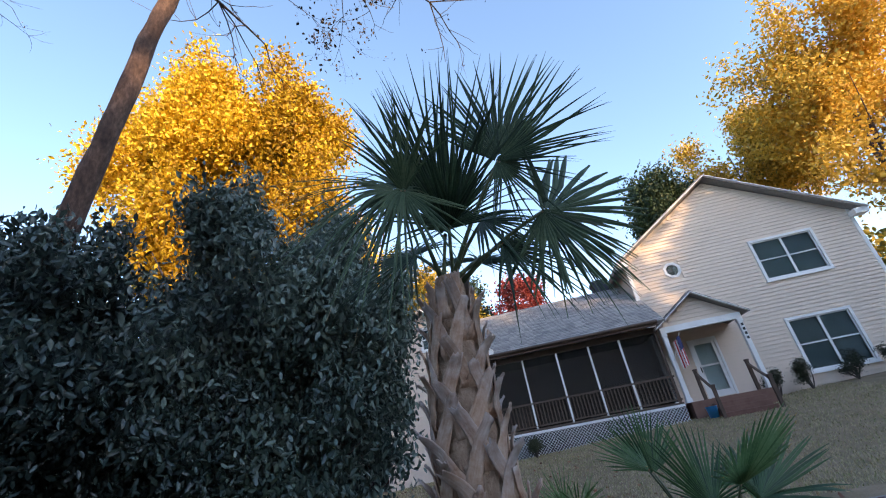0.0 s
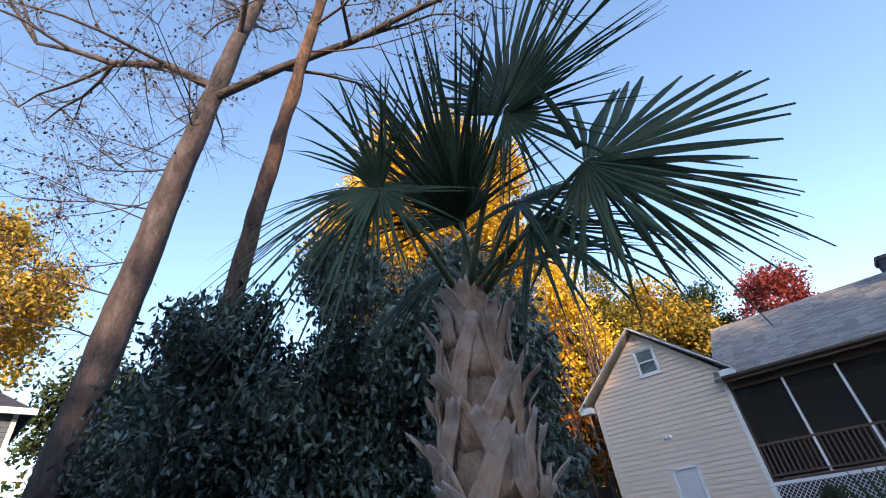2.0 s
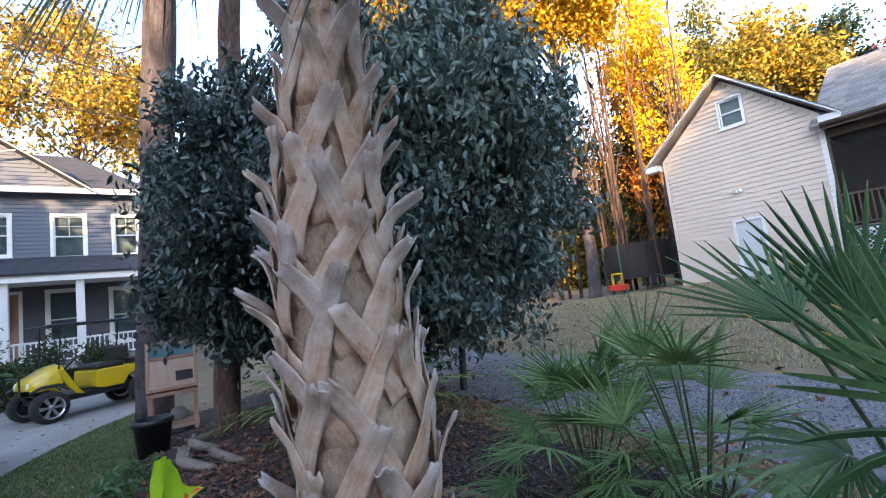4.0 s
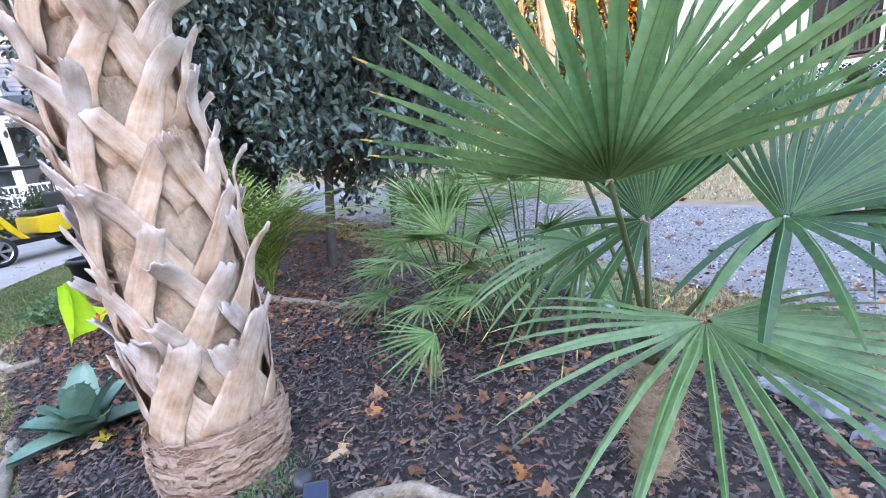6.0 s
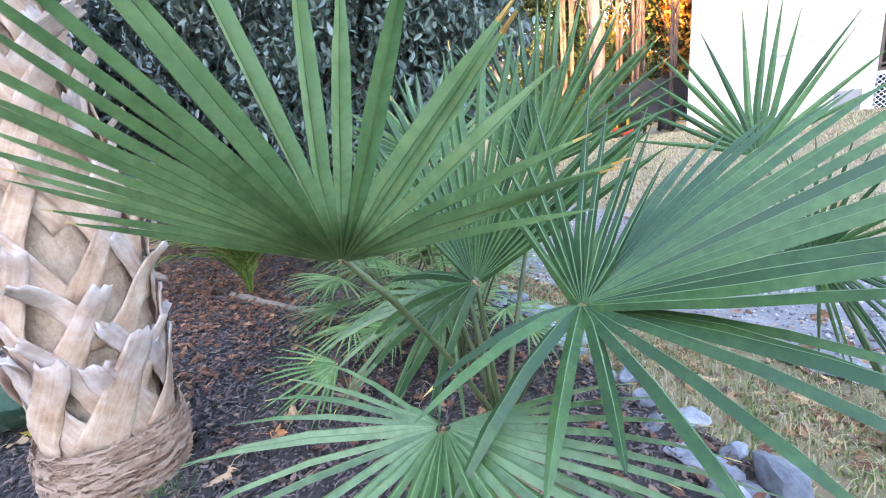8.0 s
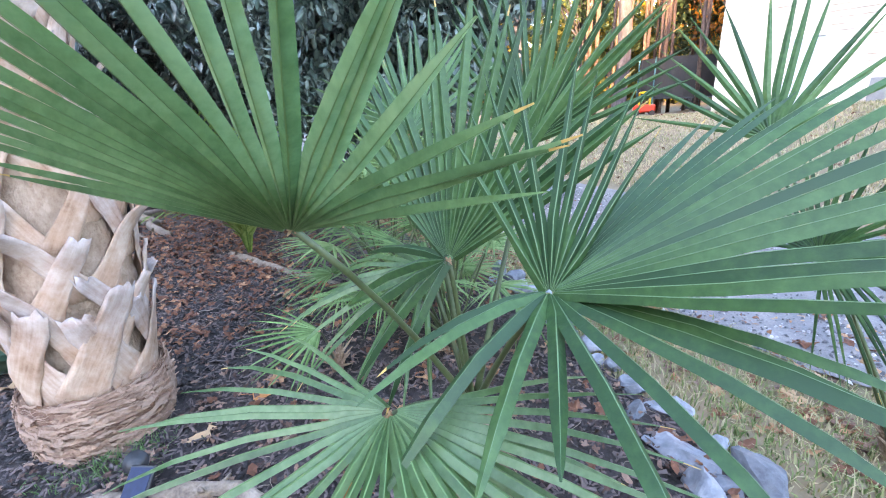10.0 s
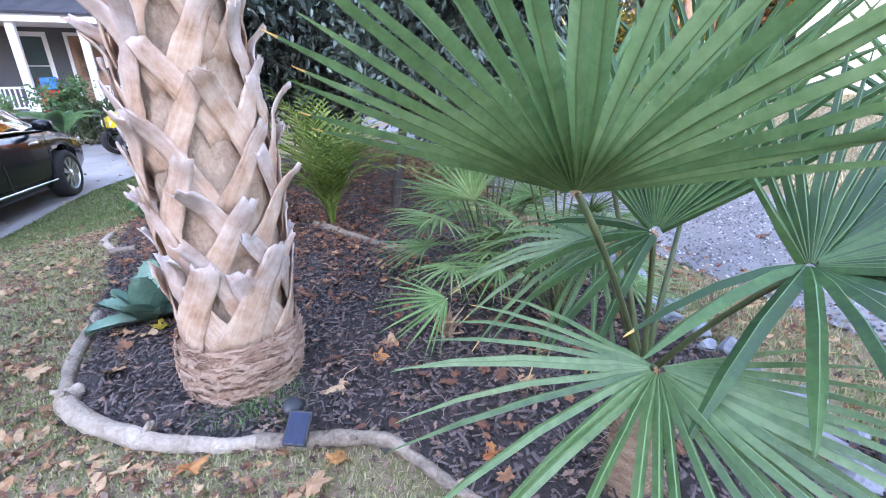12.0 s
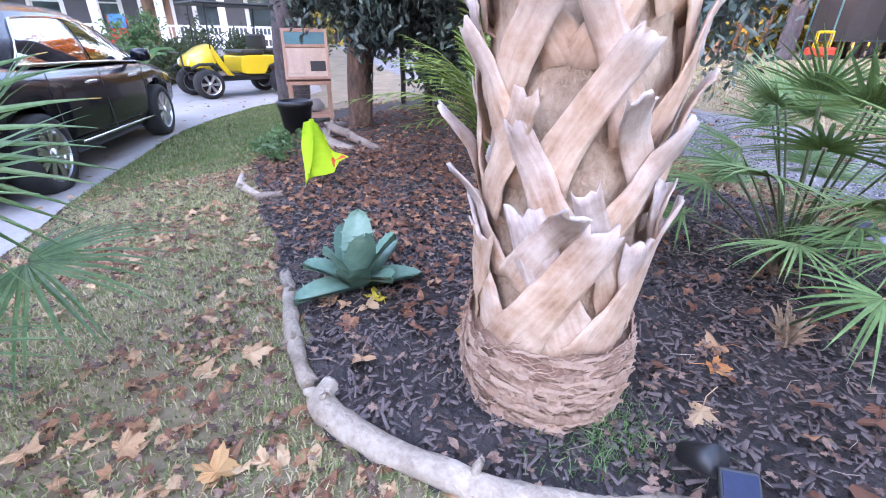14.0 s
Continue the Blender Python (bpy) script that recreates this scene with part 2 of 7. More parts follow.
M["boot"] = boot_material()
M["root_band"] = material("root_band", [(0.135, 0.070, 0.046), (0.20, 0.115, 0.078), (0.27, 0.165, 0.118), (0.36, 0.24, 0.18)], 14, 0.9, 0.6, 80, spread=0.35)
M["rib"] = material("rib", [(0.085, 0.17, 0.055), (0.125, 0.225, 0.08)], 8, 0.5, 0.0, 40)
M["blue_rib"] = material("blue_rib", [(0.07, 0.145, 0.062), (0.105, 0.195, 0.088)], 8, 0.5, 0.0, 40)
M["boot_fibre"] = material("boot_fibre", [(0.20, 0.125, 0.08), (0.38, 0.265, 0.19), (0.54, 0.41, 0.31)], 16, 0.95, 1.0, 80, stretch=(1, 1, 0.7))
M["boot_cut"] = material("boot_cut", [(0.22, 0.12, 0.06), (0.34, 0.20, 0.11), (0.44, 0.30, 0.18)], 12, 0.8, 0.5, 80, spread=0.3)
M["fibre"] = material("fibre", [(0.14, 0.085, 0.055), (0.30, 0.20, 0.135), (0.46, 0.34, 0.245)], 14, 0.95, 0.9, 90, stretch=(1, 1, 3))
M["roots"] = material("roots", [(0.17, 0.09, 0.06), (0.28, 0.165, 0.115), (0.40, 0.265, 0.20)], 14, 0.9, 0.6, 80, spread=0.4)
M["sabal"] = material("sabal", [(0.014, 0.032, 0.018), (0.028, 0.058, 0.030), (0.048, 0.088, 0.044), (0.085, 0.13, 0.068)], 5, 0.55, 0.12, 60, spread=0.25, through=0.15, gloss=0.3)
M["sabal_dry"] = material("sabal_dry", [(0.16, 0.11, 0.06), (0.28, 0.21, 0.12)], 6, 0.8, 0.2, 60, spread=0.3, through=0.2)
M["petiole"] = material("petiole", [(0.035, 0.055, 0.02), (0.065, 0.09, 0.035), (0.10, 0.12, 0.06)], 6, 0.45, 0.15, 60)
M["windmill"] = material("windmill", [(0.046, 0.108, 0.036), (0.072, 0.156, 0.055), (0.125, 0.235, 0.092), (0.20, 0.32, 0.145)], 5, 0.34, 0.12, 60, spread=0.26, through=0.55, gloss=0.75)
M["blue_fan"] = material("blue_fan", [(0.024, 0.068, 0.026), (0.044, 0.108, 0.034), (0.070, 0.152, 0.050), (0.115, 0.215, 0.082)], 5, 0.42, 0.12, 60, spread=0.30, through=0.25, gloss=0.38)
M["needle_fan"] = material("needle_fan", [(0.085, 0.16, 0.055), (0.145, 0.25, 0.095), (0.24, 0.35, 0.155)], 6, 0.55, 0.15, 60, spread=0.3, through=0.25, gloss=0.2)
M["pygmy"] = material("pygmy", [(0.08, 0.14, 0.028), (0.16, 0.245, 0.055), (0.30, 0.37, 0.115)], 6, 0.5, 0.1, 60, spread=0.3, through=0.3, gloss=0.2)
M["tip"] = material("tip", [(0.42, 0.22, 0.05), (0.60, 0.42, 0.14)], 20, 0.6, 0.1, 60)
M["evergreen"] = material("evergreen", [(0.026, 0.045, 0.042), (0.062, 0.098, 0.088), (0.105, 0.155, 0.128), (0.175, 0.23, 0.19)], 0.9, 0.36, 0.1, 40, spread=0.24, through=0.10, gloss=0.6)
M["yellow"] = material("yellow", [(0.30, 0.17, 0.006), (0.52, 0.32, 0.012), (0.70, 0.47, 0.022), (0.80, 0.58, 0.045)], 0.25, 0.6, 0.0, 10, spread=0.4, through=0.35)
M["olive"] = material("olive", [(0.10, 0.10, 0.015), (0.24, 0.19, 0.025), (0.46, 0.30, 0.035), (0.60, 0.36, 0.04)], 0.2, 0.6, 0.0, 10, spread=0.5, through=0.3)
M["orange"] = material("orange", [(0.16, 0.05, 0.008), (0.32, 0.12, 0.012), (0.50, 0.22, 0.02)], 0.3, 0.6, 0.0, 10, spread=0.5, through=0.3)
M["green"] = material("green", [(0.012, 0.03, 0.012), (0.03, 0.055, 0.018), (0.06, 0.085, 0.03)], 0.3, 0.6, 0.0, 10, spread=0.4, through=0.2)
M["red"] = material("red", [(0.09, 0.012, 0.015), (0.20, 0.03, 0.03), (0.32, 0.06, 0.05)], 0.4, 0.6, 0.0, 10, spread=0.5, through=0.3)
M["bark"] = material("bark", [(0.020, 0.017, 0.020), (0.066, 0.055, 0.060), (0.155, 0.132, 0.140)], 6, 0.95, 1.0, 30, stretch=(1, 1, 0.35), dist=0.04)
M["pine_bark"] = material("pine_bark", [(0.025, 0.016, 0.014), (0.10, 0.060, 0.047), (0.24, 0.15, 0.11)], 7, 0.95, 1.0, 28, stretch=(1, 1, 0.4), dist=0.04)
M["dark_bark"] = material("dark_bark", [(0.03, 0.025, 0.022), (0.07, 0.055, 0.05), (0.11, 0.09, 0.08)], 9, 0.95, 0.8, 40, stretch=(1, 1, 0.35))
M["siding"] = material("siding", [(0.62, 0.50, 0.415), (0.66, 0.54, 0.45), (0.70, 0.58, 0.485)], 0.8, 0.6, 0.08, 20)
M["white"] = material("white", [(0.70, 0.69, 0.69), (0.78, 0.77, 0.77), (0.82, 0.81, 0.81)], 2, 0.5, 0.05, 30)
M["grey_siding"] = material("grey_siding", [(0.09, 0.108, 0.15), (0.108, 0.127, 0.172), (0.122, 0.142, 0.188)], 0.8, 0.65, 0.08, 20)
M["dark_grey_siding"] = material("dark_grey_siding", [(0.075, 0.075, 0.085), (0.10, 0.10, 0.11)], 1, 0.7, 0.08, 20)
M["shingle"] = material("shingle", [(0.15, 0.15, 0.16), (0.23, 0.22, 0.22), (0.33, 0.31, 0.30)], 2.2, 0.95, 0.8, 30, spread=0.3)
M["dark_shingle"] = material("dark_shingle", [(0.035, 0.04, 0.055), (0.06, 0.065, 0.085)], 2.2, 0.9, 0.6, 30)
M["deck_brown"] = material("deck_brown", [(0.05, 0.032, 0.025), (0.085, 0.055, 0.042), (0.12, 0.08, 0.06)], 4, 0.75, 0.4, 50)
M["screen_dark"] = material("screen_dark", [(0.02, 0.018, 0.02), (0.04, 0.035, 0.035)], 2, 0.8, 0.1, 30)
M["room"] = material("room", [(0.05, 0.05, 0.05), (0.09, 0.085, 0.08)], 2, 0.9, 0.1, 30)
M["glass"] = glass_material("glass", (0.75, 0.85, 0.85))
M["brick"] = material("brick", [(0.09, 0.045, 0.036), (0.15, 0.075, 0.058), (0.20, 0.11, 0.085)], 6, 0.9, 0.5, 50, spread=0.4)
M["lattice"] = material("lattice", [(0.74, 0.74, 0.76), (0.82, 0.82, 0.84)], 4, 0.6, 0.05, 30)
M["blue_door"] = material("blue_door", [(0.52, 0.54, 0.55), (0.60, 0.61, 0.62)], 2, 0.5, 0.05, 30)
M["black_paint"] = material("black_paint", [(0.003, 0.004, 0.008), (0.005, 0.006, 0.012)], 3, 0.22, 0.0, 40, coat=0.2, gloss=0.25)
M["chrome"] = material("chrome", [(0.6, 0.6, 0.62), (0.75, 0.75, 0.77)], 6, 0.18, 0.0, 30, metal=1.0)
M["rim"] = material("rim", [(0.6, 0.61, 0.63), (0.72, 0.72, 0.75)], 6, 0.3, 0.0, 30, metal=1.0)
M["tyre"] = material("tyre", [(0.012, 0.012, 0.013), (0.025, 0.025, 0.026)], 9, 0.85, 0.3, 60)
M["car_glass"] = material("car_glass", [(0.008, 0.009, 0.010), (0.012, 0.013, 0.014)], 2, 0.04, 0.0, 30, coat=1.0)
M["cart_yellow"] = material("cart_yellow", [(0.62, 0.42, 0.01), (0.72, 0.50, 0.015)], 3, 0.3, 0.0, 30, coat=0.6)
M["black_plastic"] = material("black_plastic", [(0.010, 0.011, 0.013), (0.025, 0.026, 0.03)], 6, 0.45, 0.1, 60)
M["hutch_wood"] = material("hutch_wood", [(0.20, 0.095, 0.06), (0.31, 0.165, 0.11), (0.42, 0.25, 0.18)], 5, 0.75, 0.4, 50, stretch=(1, 1, 0.3), spread=0.3)
M["hutch_pale"] = material("hutch_pale", [(0.36, 0.24, 0.18), (0.46, 0.33, 0.26), (0.54, 0.41, 0.33)], 5, 0.75, 0.3, 50, stretch=(1, 1, 0.3), spread=0.2)
M["teal"] = material("teal", [(0.045, 0.13, 0.15), (0.08, 0.19, 0.21)], 4, 0.8, 0.3, 40)
M["wire_grey"] = material("wire_grey", [(0.20, 0.19, 0.19), (0.30, 0.28, 0.28)], 9, 0.7, 0.2, 60)
M["neon"] = material("neon", [(0.45, 0.72, 0.02), (0.55, 0.85, 0.05)], 6, 0.55, 0.1, 40, through=0.35)
M["neon_red"] = material("neon_red", [(0.75, 0.10, 0.03), (0.85, 0.16, 0.05)], 6, 0.6, 0.1, 40)
M["agave"] = material("agave", [(0.06, 0.135, 0.095), (0.105, 0.20, 0.145), (0.17, 0.29, 0.22)], 6, 0.5, 0.15, 50, spread=0.25)
M["solar"] = material("solar", [(0.004, 0.008, 0.03), (0.008, 0.018, 0.06)], 30, 0.3, 0.0, 60, coat=0.0, gloss=0.25)
M["flag_red"] = material("flag_red", [(0.40, 0.03, 0.035), (0.5, 0.05, 0.05)], 6, 0.8, 0.1, 60)
M["flag_blue"] = material("flag_blue", [(0.02, 0.025, 0.09), (0.03, 0.04, 0.13)], 6, 0.8, 0.1, 60)
M["blue_plastic"] = material("blue_plastic", [(0.02, 0.18, 0.42), (0.03, 0.25, 0.55)], 6, 0.4, 0.0, 60)
M["red_plastic"] = material("red_plastic", [(0.55, 0.03, 0.015), (0.65, 0.05, 0.02)], 6, 0.4, 0.0, 60)
M["dead_wood"] = material("dead_wood", [(0.10, 0.075, 0.06), (0.20, 0.15, 0.12), (0.30, 0.24, 0.20)], 8, 0.9, 0.6, 50)
M["shrub"] = material("shrub", [(0.010, 0.018, 0.008), (0.022, 0.035, 0.014), (0.05, 0.06, 0.025)], 3, 0.5, 0.0, 30, spread=0.4, through=0.15)


# ---- ground ----
def ease(a):
    a = min(1.0, max(0.0, a))
    return a * a * (3 - 2 * a)


def ground_z(x, y):
    left = -0.3 * ease((-1.2 - x + (2.5 - y) * 0.9) / 3.5)
    rise = ease((y - 9) / 9) * min(1.7, max(0.25, 0.72 + 0.055 * x))
    roll = 0.012 * math.sin(x * 1.7 + 0.6) * math.sin(y * 1.3)
    return left * (1 - ease((y - 8) / 8)) + rise + roll


def even(a, b, step):
    return list(np.linspace(a, b, max(2, int(round((b - a) / step)) + 1)))


gx = sorted(set([-400, -250, -150, -100, -70, -50, -40] + even(-32, -8, 1.5) + even(-7.6, 6, 0.25) + even(7, 30, 1.5) + [40, 60, 100, 150, 250, 400]))
gy = sorted(set([-400, -250, -150, -100, -60, -40, -25, -15, -10, -7, -5, -3.5] + even(-2.5, 10, 0.25) + even(10.6, 24, 0.9) + [27, 31, 36, 45, 60, 80, 110, 160, 260, 400]))
g = Geo().grid([[(x, y, ground_z(x, y)) for x in gx] for y in gy])
ground = part("ground", g, M["grass_soil"], smooth=True)
tagged(ground, "patchy brown-green lawn with fallen leaves", "ground", kind="structure")


def sheet(name, mat, inside, box, step, lift, label, category, rough=0.0):
    """A surface laid on the ground wherever inside(x, y) holds."""
    x0, y0, x1, y1 = box
    xs, ys = even(x0, x1, step), even(y0, y1, step)
    idx, verts, faces = {}, [], []

    def vid(a, b):
        if (a, b) not in idx:
            idx[a, b] = len(verts)
            x, y = xs[a], ys[b]
            h = rough * (noise.noise((x * 9, y * 9, 0)) + 0.6 * noise.noise((x * 23, y * 23, 4)))
            verts.append((x, y, ground_z(x, y) + lift + h))
        return idx[a, b]

    for a in range(len(xs) - 1):
        for b in range(len(ys) - 1):
            if inside((xs[a] + xs[a + 1]) / 2, (ys[b] + ys[b + 1]) / 2):
                faces.append((vid(a, b), vid(a + 1, b), vid(a + 1, b + 1), vid(a, b + 1)))
    ob = part(name, arrays_mesh(name, verts, faces), mat)
    ob.data.shade_smooth()
    return tagged(ob, label, category, kind="structure")


def wob(x, y, s=1.0, k=1.0):
    return k * noise.noise((x * s, y * s, 7.3))


def strip(name, mat, near, far, count, lift, label, category, rough):
    """A paved strip between two edge lines, laid on the ground."""
    def along(line, n):
        d = [0.0]
        for (xa, ya), (xb, yb) in zip(line, line[1:]):
            d.append(d[-1] + math.hypot(xb - xa, yb - ya))
        s = np.linspace(0, d[-1], n)
        return list(zip(np.interp(s, d, [p[0] for p in line]), np.interp(s, d, [p[1] for p in line])))

    a, b = along(near, count), along(far, count)
    rows = []
    for k in range(15):
        q = k / 14
        row = []
        for (xa, ya), (xb, yb) in zip(a, b):
            x, y = xa + (xb - xa) * q, ya + (yb - ya) * q
            e = wob(x, y, 1.6, rough * 6) if k in (0, 14) else 0.0
            row.append((x, y + e, ground_z(x, y) + lift + rough * noise.noise((x * 4, y * 4, 2))))
        rows.append(row)
    g = Geo().grid(rows)
    ob = part(name, g, mat, smooth=True)
    return tagged(ob, label, category, kind="structure")


BED = [(-1.9, 2.72), (-1.2, 2.62), (-0.19, 2.52), (0.40, 2.46), (0.60, 2.42), (0.9, 2.6), (1.05, 2.76), (1.2, 2.98), (1.38, 3.17), (1.56, 3.33), (1.76, 3.36), (2.3, 3.5), (2.95, 3.85), (2.75, 4.35), (2.4, 4.5), (2.0, 4.62), (1.5, 4.85), (1.1, 5.1), (0.3, 5.25), (-1.2, 5.6), (-3, 6.0), (-6, 6.4), (-7.2, 5.6), (-6.2, 4.2), (-4.6, 3.45), (-3.2, 3.0)]


def in_poly(x, y, poly):
    c = False
    for (xa, ya), (xb, yb) in zip(poly, poly[1:] + poly[:1]):
        if (ya > y) != (yb > y) and x < (xb - xa) * (y - ya) / (yb - ya) + xa:
            c = not c
    return c


def in_bed(x, y):
    return in_poly(x + wob(x, y, 3, 0.05), y + wob(y, x, 3, 0.05), BED)


road = strip("road", M["gravel"], [(16, 3.6), (8, 4.6), (2.6, 5.3), (0.5, 5.75), (-4, 6.9), (-12, 9.4), (-40, 17)], [(16, 6.6), (8, 7.0), (2.6, 7.75), (0.6, 8.3), (-4, 9.5), (-12, 12.2), (-40, 20.5)], 260, 0.014, "grey gravel lane with leaf litter at its edges", "road", 0.012)
drive = strip("driveway", M["concrete"], [(8, 0.2), (0.3, 1.2), (-1.57, 1.42), (-2.6, 1.5), (-3.6, 1.68), (-5.0, 2.1), (-6.0, 2.5), (-7.0, 3.05), (-7.9, 3.75), (-8.8, 4.8), (-10.2, 5.9), (-12, 6.4), (-14.5, 6.5)], [(8, -3.6), (0.3, -3.0), (-3.6, -2.6), (-7, -2.2), (-10, -1.4), (-12, 0.0), (-13.5, 2.0), (-14.5, 3.5)], 160, 0.016, "pale concrete driveway curving past the lawn", "driveway", 0.003)
bed = sheet("mulch_bed", M["mulch"], in_bed, (-7.4, 2.3, 3.1, 6.6), 0.05, 0.012, "dark shredded bark mulch of the planting bed", "mulch", 0.018)
M["blind"] = material("blind", [(0.12, 0.14, 0.155), (0.16, 0.18, 0.19)], 2, 0.7, 0.05, 30)
M["woods"] = material("woods", [(0.02, 0.028, 0.012), (0.05, 0.05, 0.018), (0.12, 0.085, 0.025), (0.20, 0.12, 0.03)], 0.25, 0.9, 0.8, 1.2, dist=0.6)
rows = []
for z in (-1.0, 2.0, 4.0, 6.0, 7.5, 9.0):
    rows.append([((70 + 2.5 * noise.noise((a * 0.3, z * 0.4, 5))) * math.sin(radians(a)), 4 + (70 + 2.5 * noise.noise((a * 0.3, z * 0.4, 5))) * math.cos(radians(a)), z * (1 + (0.35 * noise.noise((a * 0.22, 0, 9)) + 0.2 * noise.noise((a * 0.9, 0, 3)) if z > 3 else 0))) for a in range(-180, 181)])
tagged(part("backdrop", Geo().grid(rows), M["woods"], smooth=True), "far wall of autumn woods", "backdrop", kind="structure")


# ---- plants ----
def wpart(name, geo, mat, parent, label="", bevel=0.0, smooth=False):
    """A part whose mesh is given in world metres."""
    ob = part(name, geo, mat, parent, label, bevel, smooth)
    if parent and parent.type == "EMPTY":
        ob.matrix_parent_inverse = parent.matrix_basis.inverted()
    return ob


def ribbon(geo, pts, outs, widths, thick, bulge=0.25):
    """A strip with thickness along pts; outs: the way its face looks."""
    pts, outs = [Vector(p) for p in pts], [Vector(o).normalized() for o in outs]
    n, ring = len(pts), []
    for k, p in enumerate(pts):
        d = (pts[min(k + 1, n - 1)] - pts[max(k - 1, 0)]).normalized()
        s = d.cross(outs[k]).normalized()
        w, o = widths[k] / 2, outs[k]
        ring += [p - s * w, p + o * (w * bulge), p + s * w, p + s * w - o * thick, p - o * (thick - w * bulge * 0.6), p - s * w - o * thick]
    f = [(k * 6 + a, k * 6 + (a + 1) % 6, k * 6 + 6 + (a + 1) % 6, k * 6 + 6 + a) for k in range(n - 1) for a in range(6)]
    f += [(5, 4, 3, 2, 1, 0), tuple((n - 1) * 6 + a for a in range(6))]
    return geo.add(ring, f)


def frond(hub, way, face, count, length, spread, split=0.5, droop=0.15, fold=0.35, costa=0.0, jitter=0.05, tips=0.0, seed=0, width=1.0, sag=2.4, bend=0.0, taper=1.7, rib=0.0, tip_w=0.10):
    """A fan leaf: pleated segments round the hub, joined as far as split, free and drooping beyond. Returns the mesh; tips: share of dry ends."""
    r = random.Random(seed)
    hub, d = Vector(hub), Vector(way).normalized()
    nrm = Vector(face)
    nrm = (nrm - d * nrm.dot(d)).normalized()
    side = nrm.cross(d)
    geo, dry, ribs = Geo(), [], []
    step = math.radians(spread) / count
    if costa:
        geo.tube([hub + d * (costa * length * 1.3 * a) - Vector((0, 0, 1)) * (costa * length * 0.5 * a * a) for a in (0, 0.5, 1)], [0.014, 0.011, 0.004], 5)
    for k in range(count):
        q = (k - (count - 1) / 2) * step
        u = abs(q) / (math.radians(spread) / 2)
        q2 = q + r.uniform(-1, 1) * step * jitter
        out, lat = d * math.cos(q2) + side * math.sin(q2), side * math.cos(q2) - d * math.sin(q2)
        full = length * (1 - 0.22 * u * u) * r.uniform(0.93, 1.04)
        foot = hub + d * (costa * length * (1 - u)) - Vector((0, 0, 1)) * (costa * length * 0.5 * (1 - u) ** 2)
        dr, tw = droop * r.uniform(0.6, 1.5), r.uniform(-1, 1) * jitter
        stations = (0.03, split * 0.35, split * 0.7, split, split + (1 - split) * 0.35, split + (1 - split) * 0.68, split + (1 - split) * 0.92, 1.0)
        rows = []
        for a in stations:
            joined = full * min(a, split) * math.tan(step / 2) * 0.97 * width
            w = joined if a <= split else joined * max(tip_w, 1 - ((a - split) / (1 - split)) ** taper)
            p = foot + out * (full * a) + nrm * (bend * full * a * a) - Vector((0, 0, 1)) * (dr * full * a ** sag) + lat * (tw * full * max(0.0, a - split))
            if a < split * 0.8:
                w = max(w, min(0.011, full * step * 0.2))
            ridge = fold * w
            rows.append((p - lat * w, p + nrm * ridge, p + lat * w))
        geo.grid(rows)
        if r.random() < tips:
            dry += [len(geo.f) - 1, len(geo.f) - 2]
        if rib:
            ribs += range(len(geo.f), len(geo.f) + len(rows) - 1)
            geo.grid([(c + nrm * 0.0007 - lat * rib * min(1.0, 0.15 + 2.2 * a) * (1.1 - a), c + nrm * 0.0007 + lat * rib * min(1.0, 0.15 + 2.2 * a) * (1.1 - a)) for (_, c, _), a in zip(rows, stations)])
    return geo, dry, ribs


def fan_leaf(plant, root, hub, way, face, mats, stalk=0.010, name="leaf", **kw):
    """One fan leaf on its stalk, as a part of the plant."""
    more = kw.pop("more", ())
    geo, dry, ribs = frond(hub, way, face, **kw)
    for extra in more:
        g2, d2, r2 = frond(hub, seed=kw["seed"] + 7, jitter=kw["jitter"], fold=kw["fold"], tips=kw["tips"], rib=kw.get("rib", 0.0), **extra)
        dry += [len(geo.f) + i for i in d2]
        ribs += [len(geo.f) + i for i in r2]
        geo.add(g2.v, g2.f)
    me = geo.mesh("leaf_blade")
    me.materials.append(mats[0])
    me.materials.append(mats[1])
    me.materials.append(mats[-1])
    for i in dry:
        me.polygons[i].material_index = 1
    for i in ribs:
        me.polygons[i].material_index = 2
    leaf = wpart(name, me, None, plant)
    root, hub = Vector(root), Vector(hub)
    mid = (root + hub) / 2 + Vector((0, 0, 0.10 * (hub - root).length))
    curve = [root * (1 - a) ** 2 + mid * (2 * a * (1 - a)) + hub * a * a for a in (0, 0.2, 0.4, 0.6, 0.8, 1.0)]
    wpart("leaf_stalk", Geo().tube(curve, [stalk * 1.7, stalk * 1.3, stalk * 1.1, stalk, stalk, stalk * 0.9], 6), M["petiole"], leaf, smooth=True)
    hr, bits = random.Random(kw["seed"] + 3), Geo()
    for k in range(7):
        d = Vector((hr.gauss(0, 1), hr.gauss(0, 1), hr.gauss(0.6, 0.8))).normalized() * stalk * hr.uniform(0.9, 2.2)
        bits.tube([hub, hub + d * 0.6, hub + d + Vector((0, 0, -0.2 * stalk))], [stalk * 0.55, stalk * 0.4, stalk * 0.12], 4)
    wpart("leaf_hub", bits, M["boot_cut"], leaf, "dry brown scraps at the leaf hub")
    return leaf


# The tall cabbage palm.
AXIS = [(0.0, 0.728, 3.025), (0.45, 0.728, 3.04), (0.9, 0.705, 3.055), (1.4, 0.668, 3.03), (1.9, 0.693, 3.03), (2.35, 0.72, 3.045)]


def axis(z):
    for (za, xa, ya), (zb, xb, yb) in zip(AXIS, AXIS[1:]):
        if z <= zb:
            break
    a = (z - za) / (zb - za)
    return Vector((xa + (xb - xa) * a, ya + (yb - ya) * a, z))


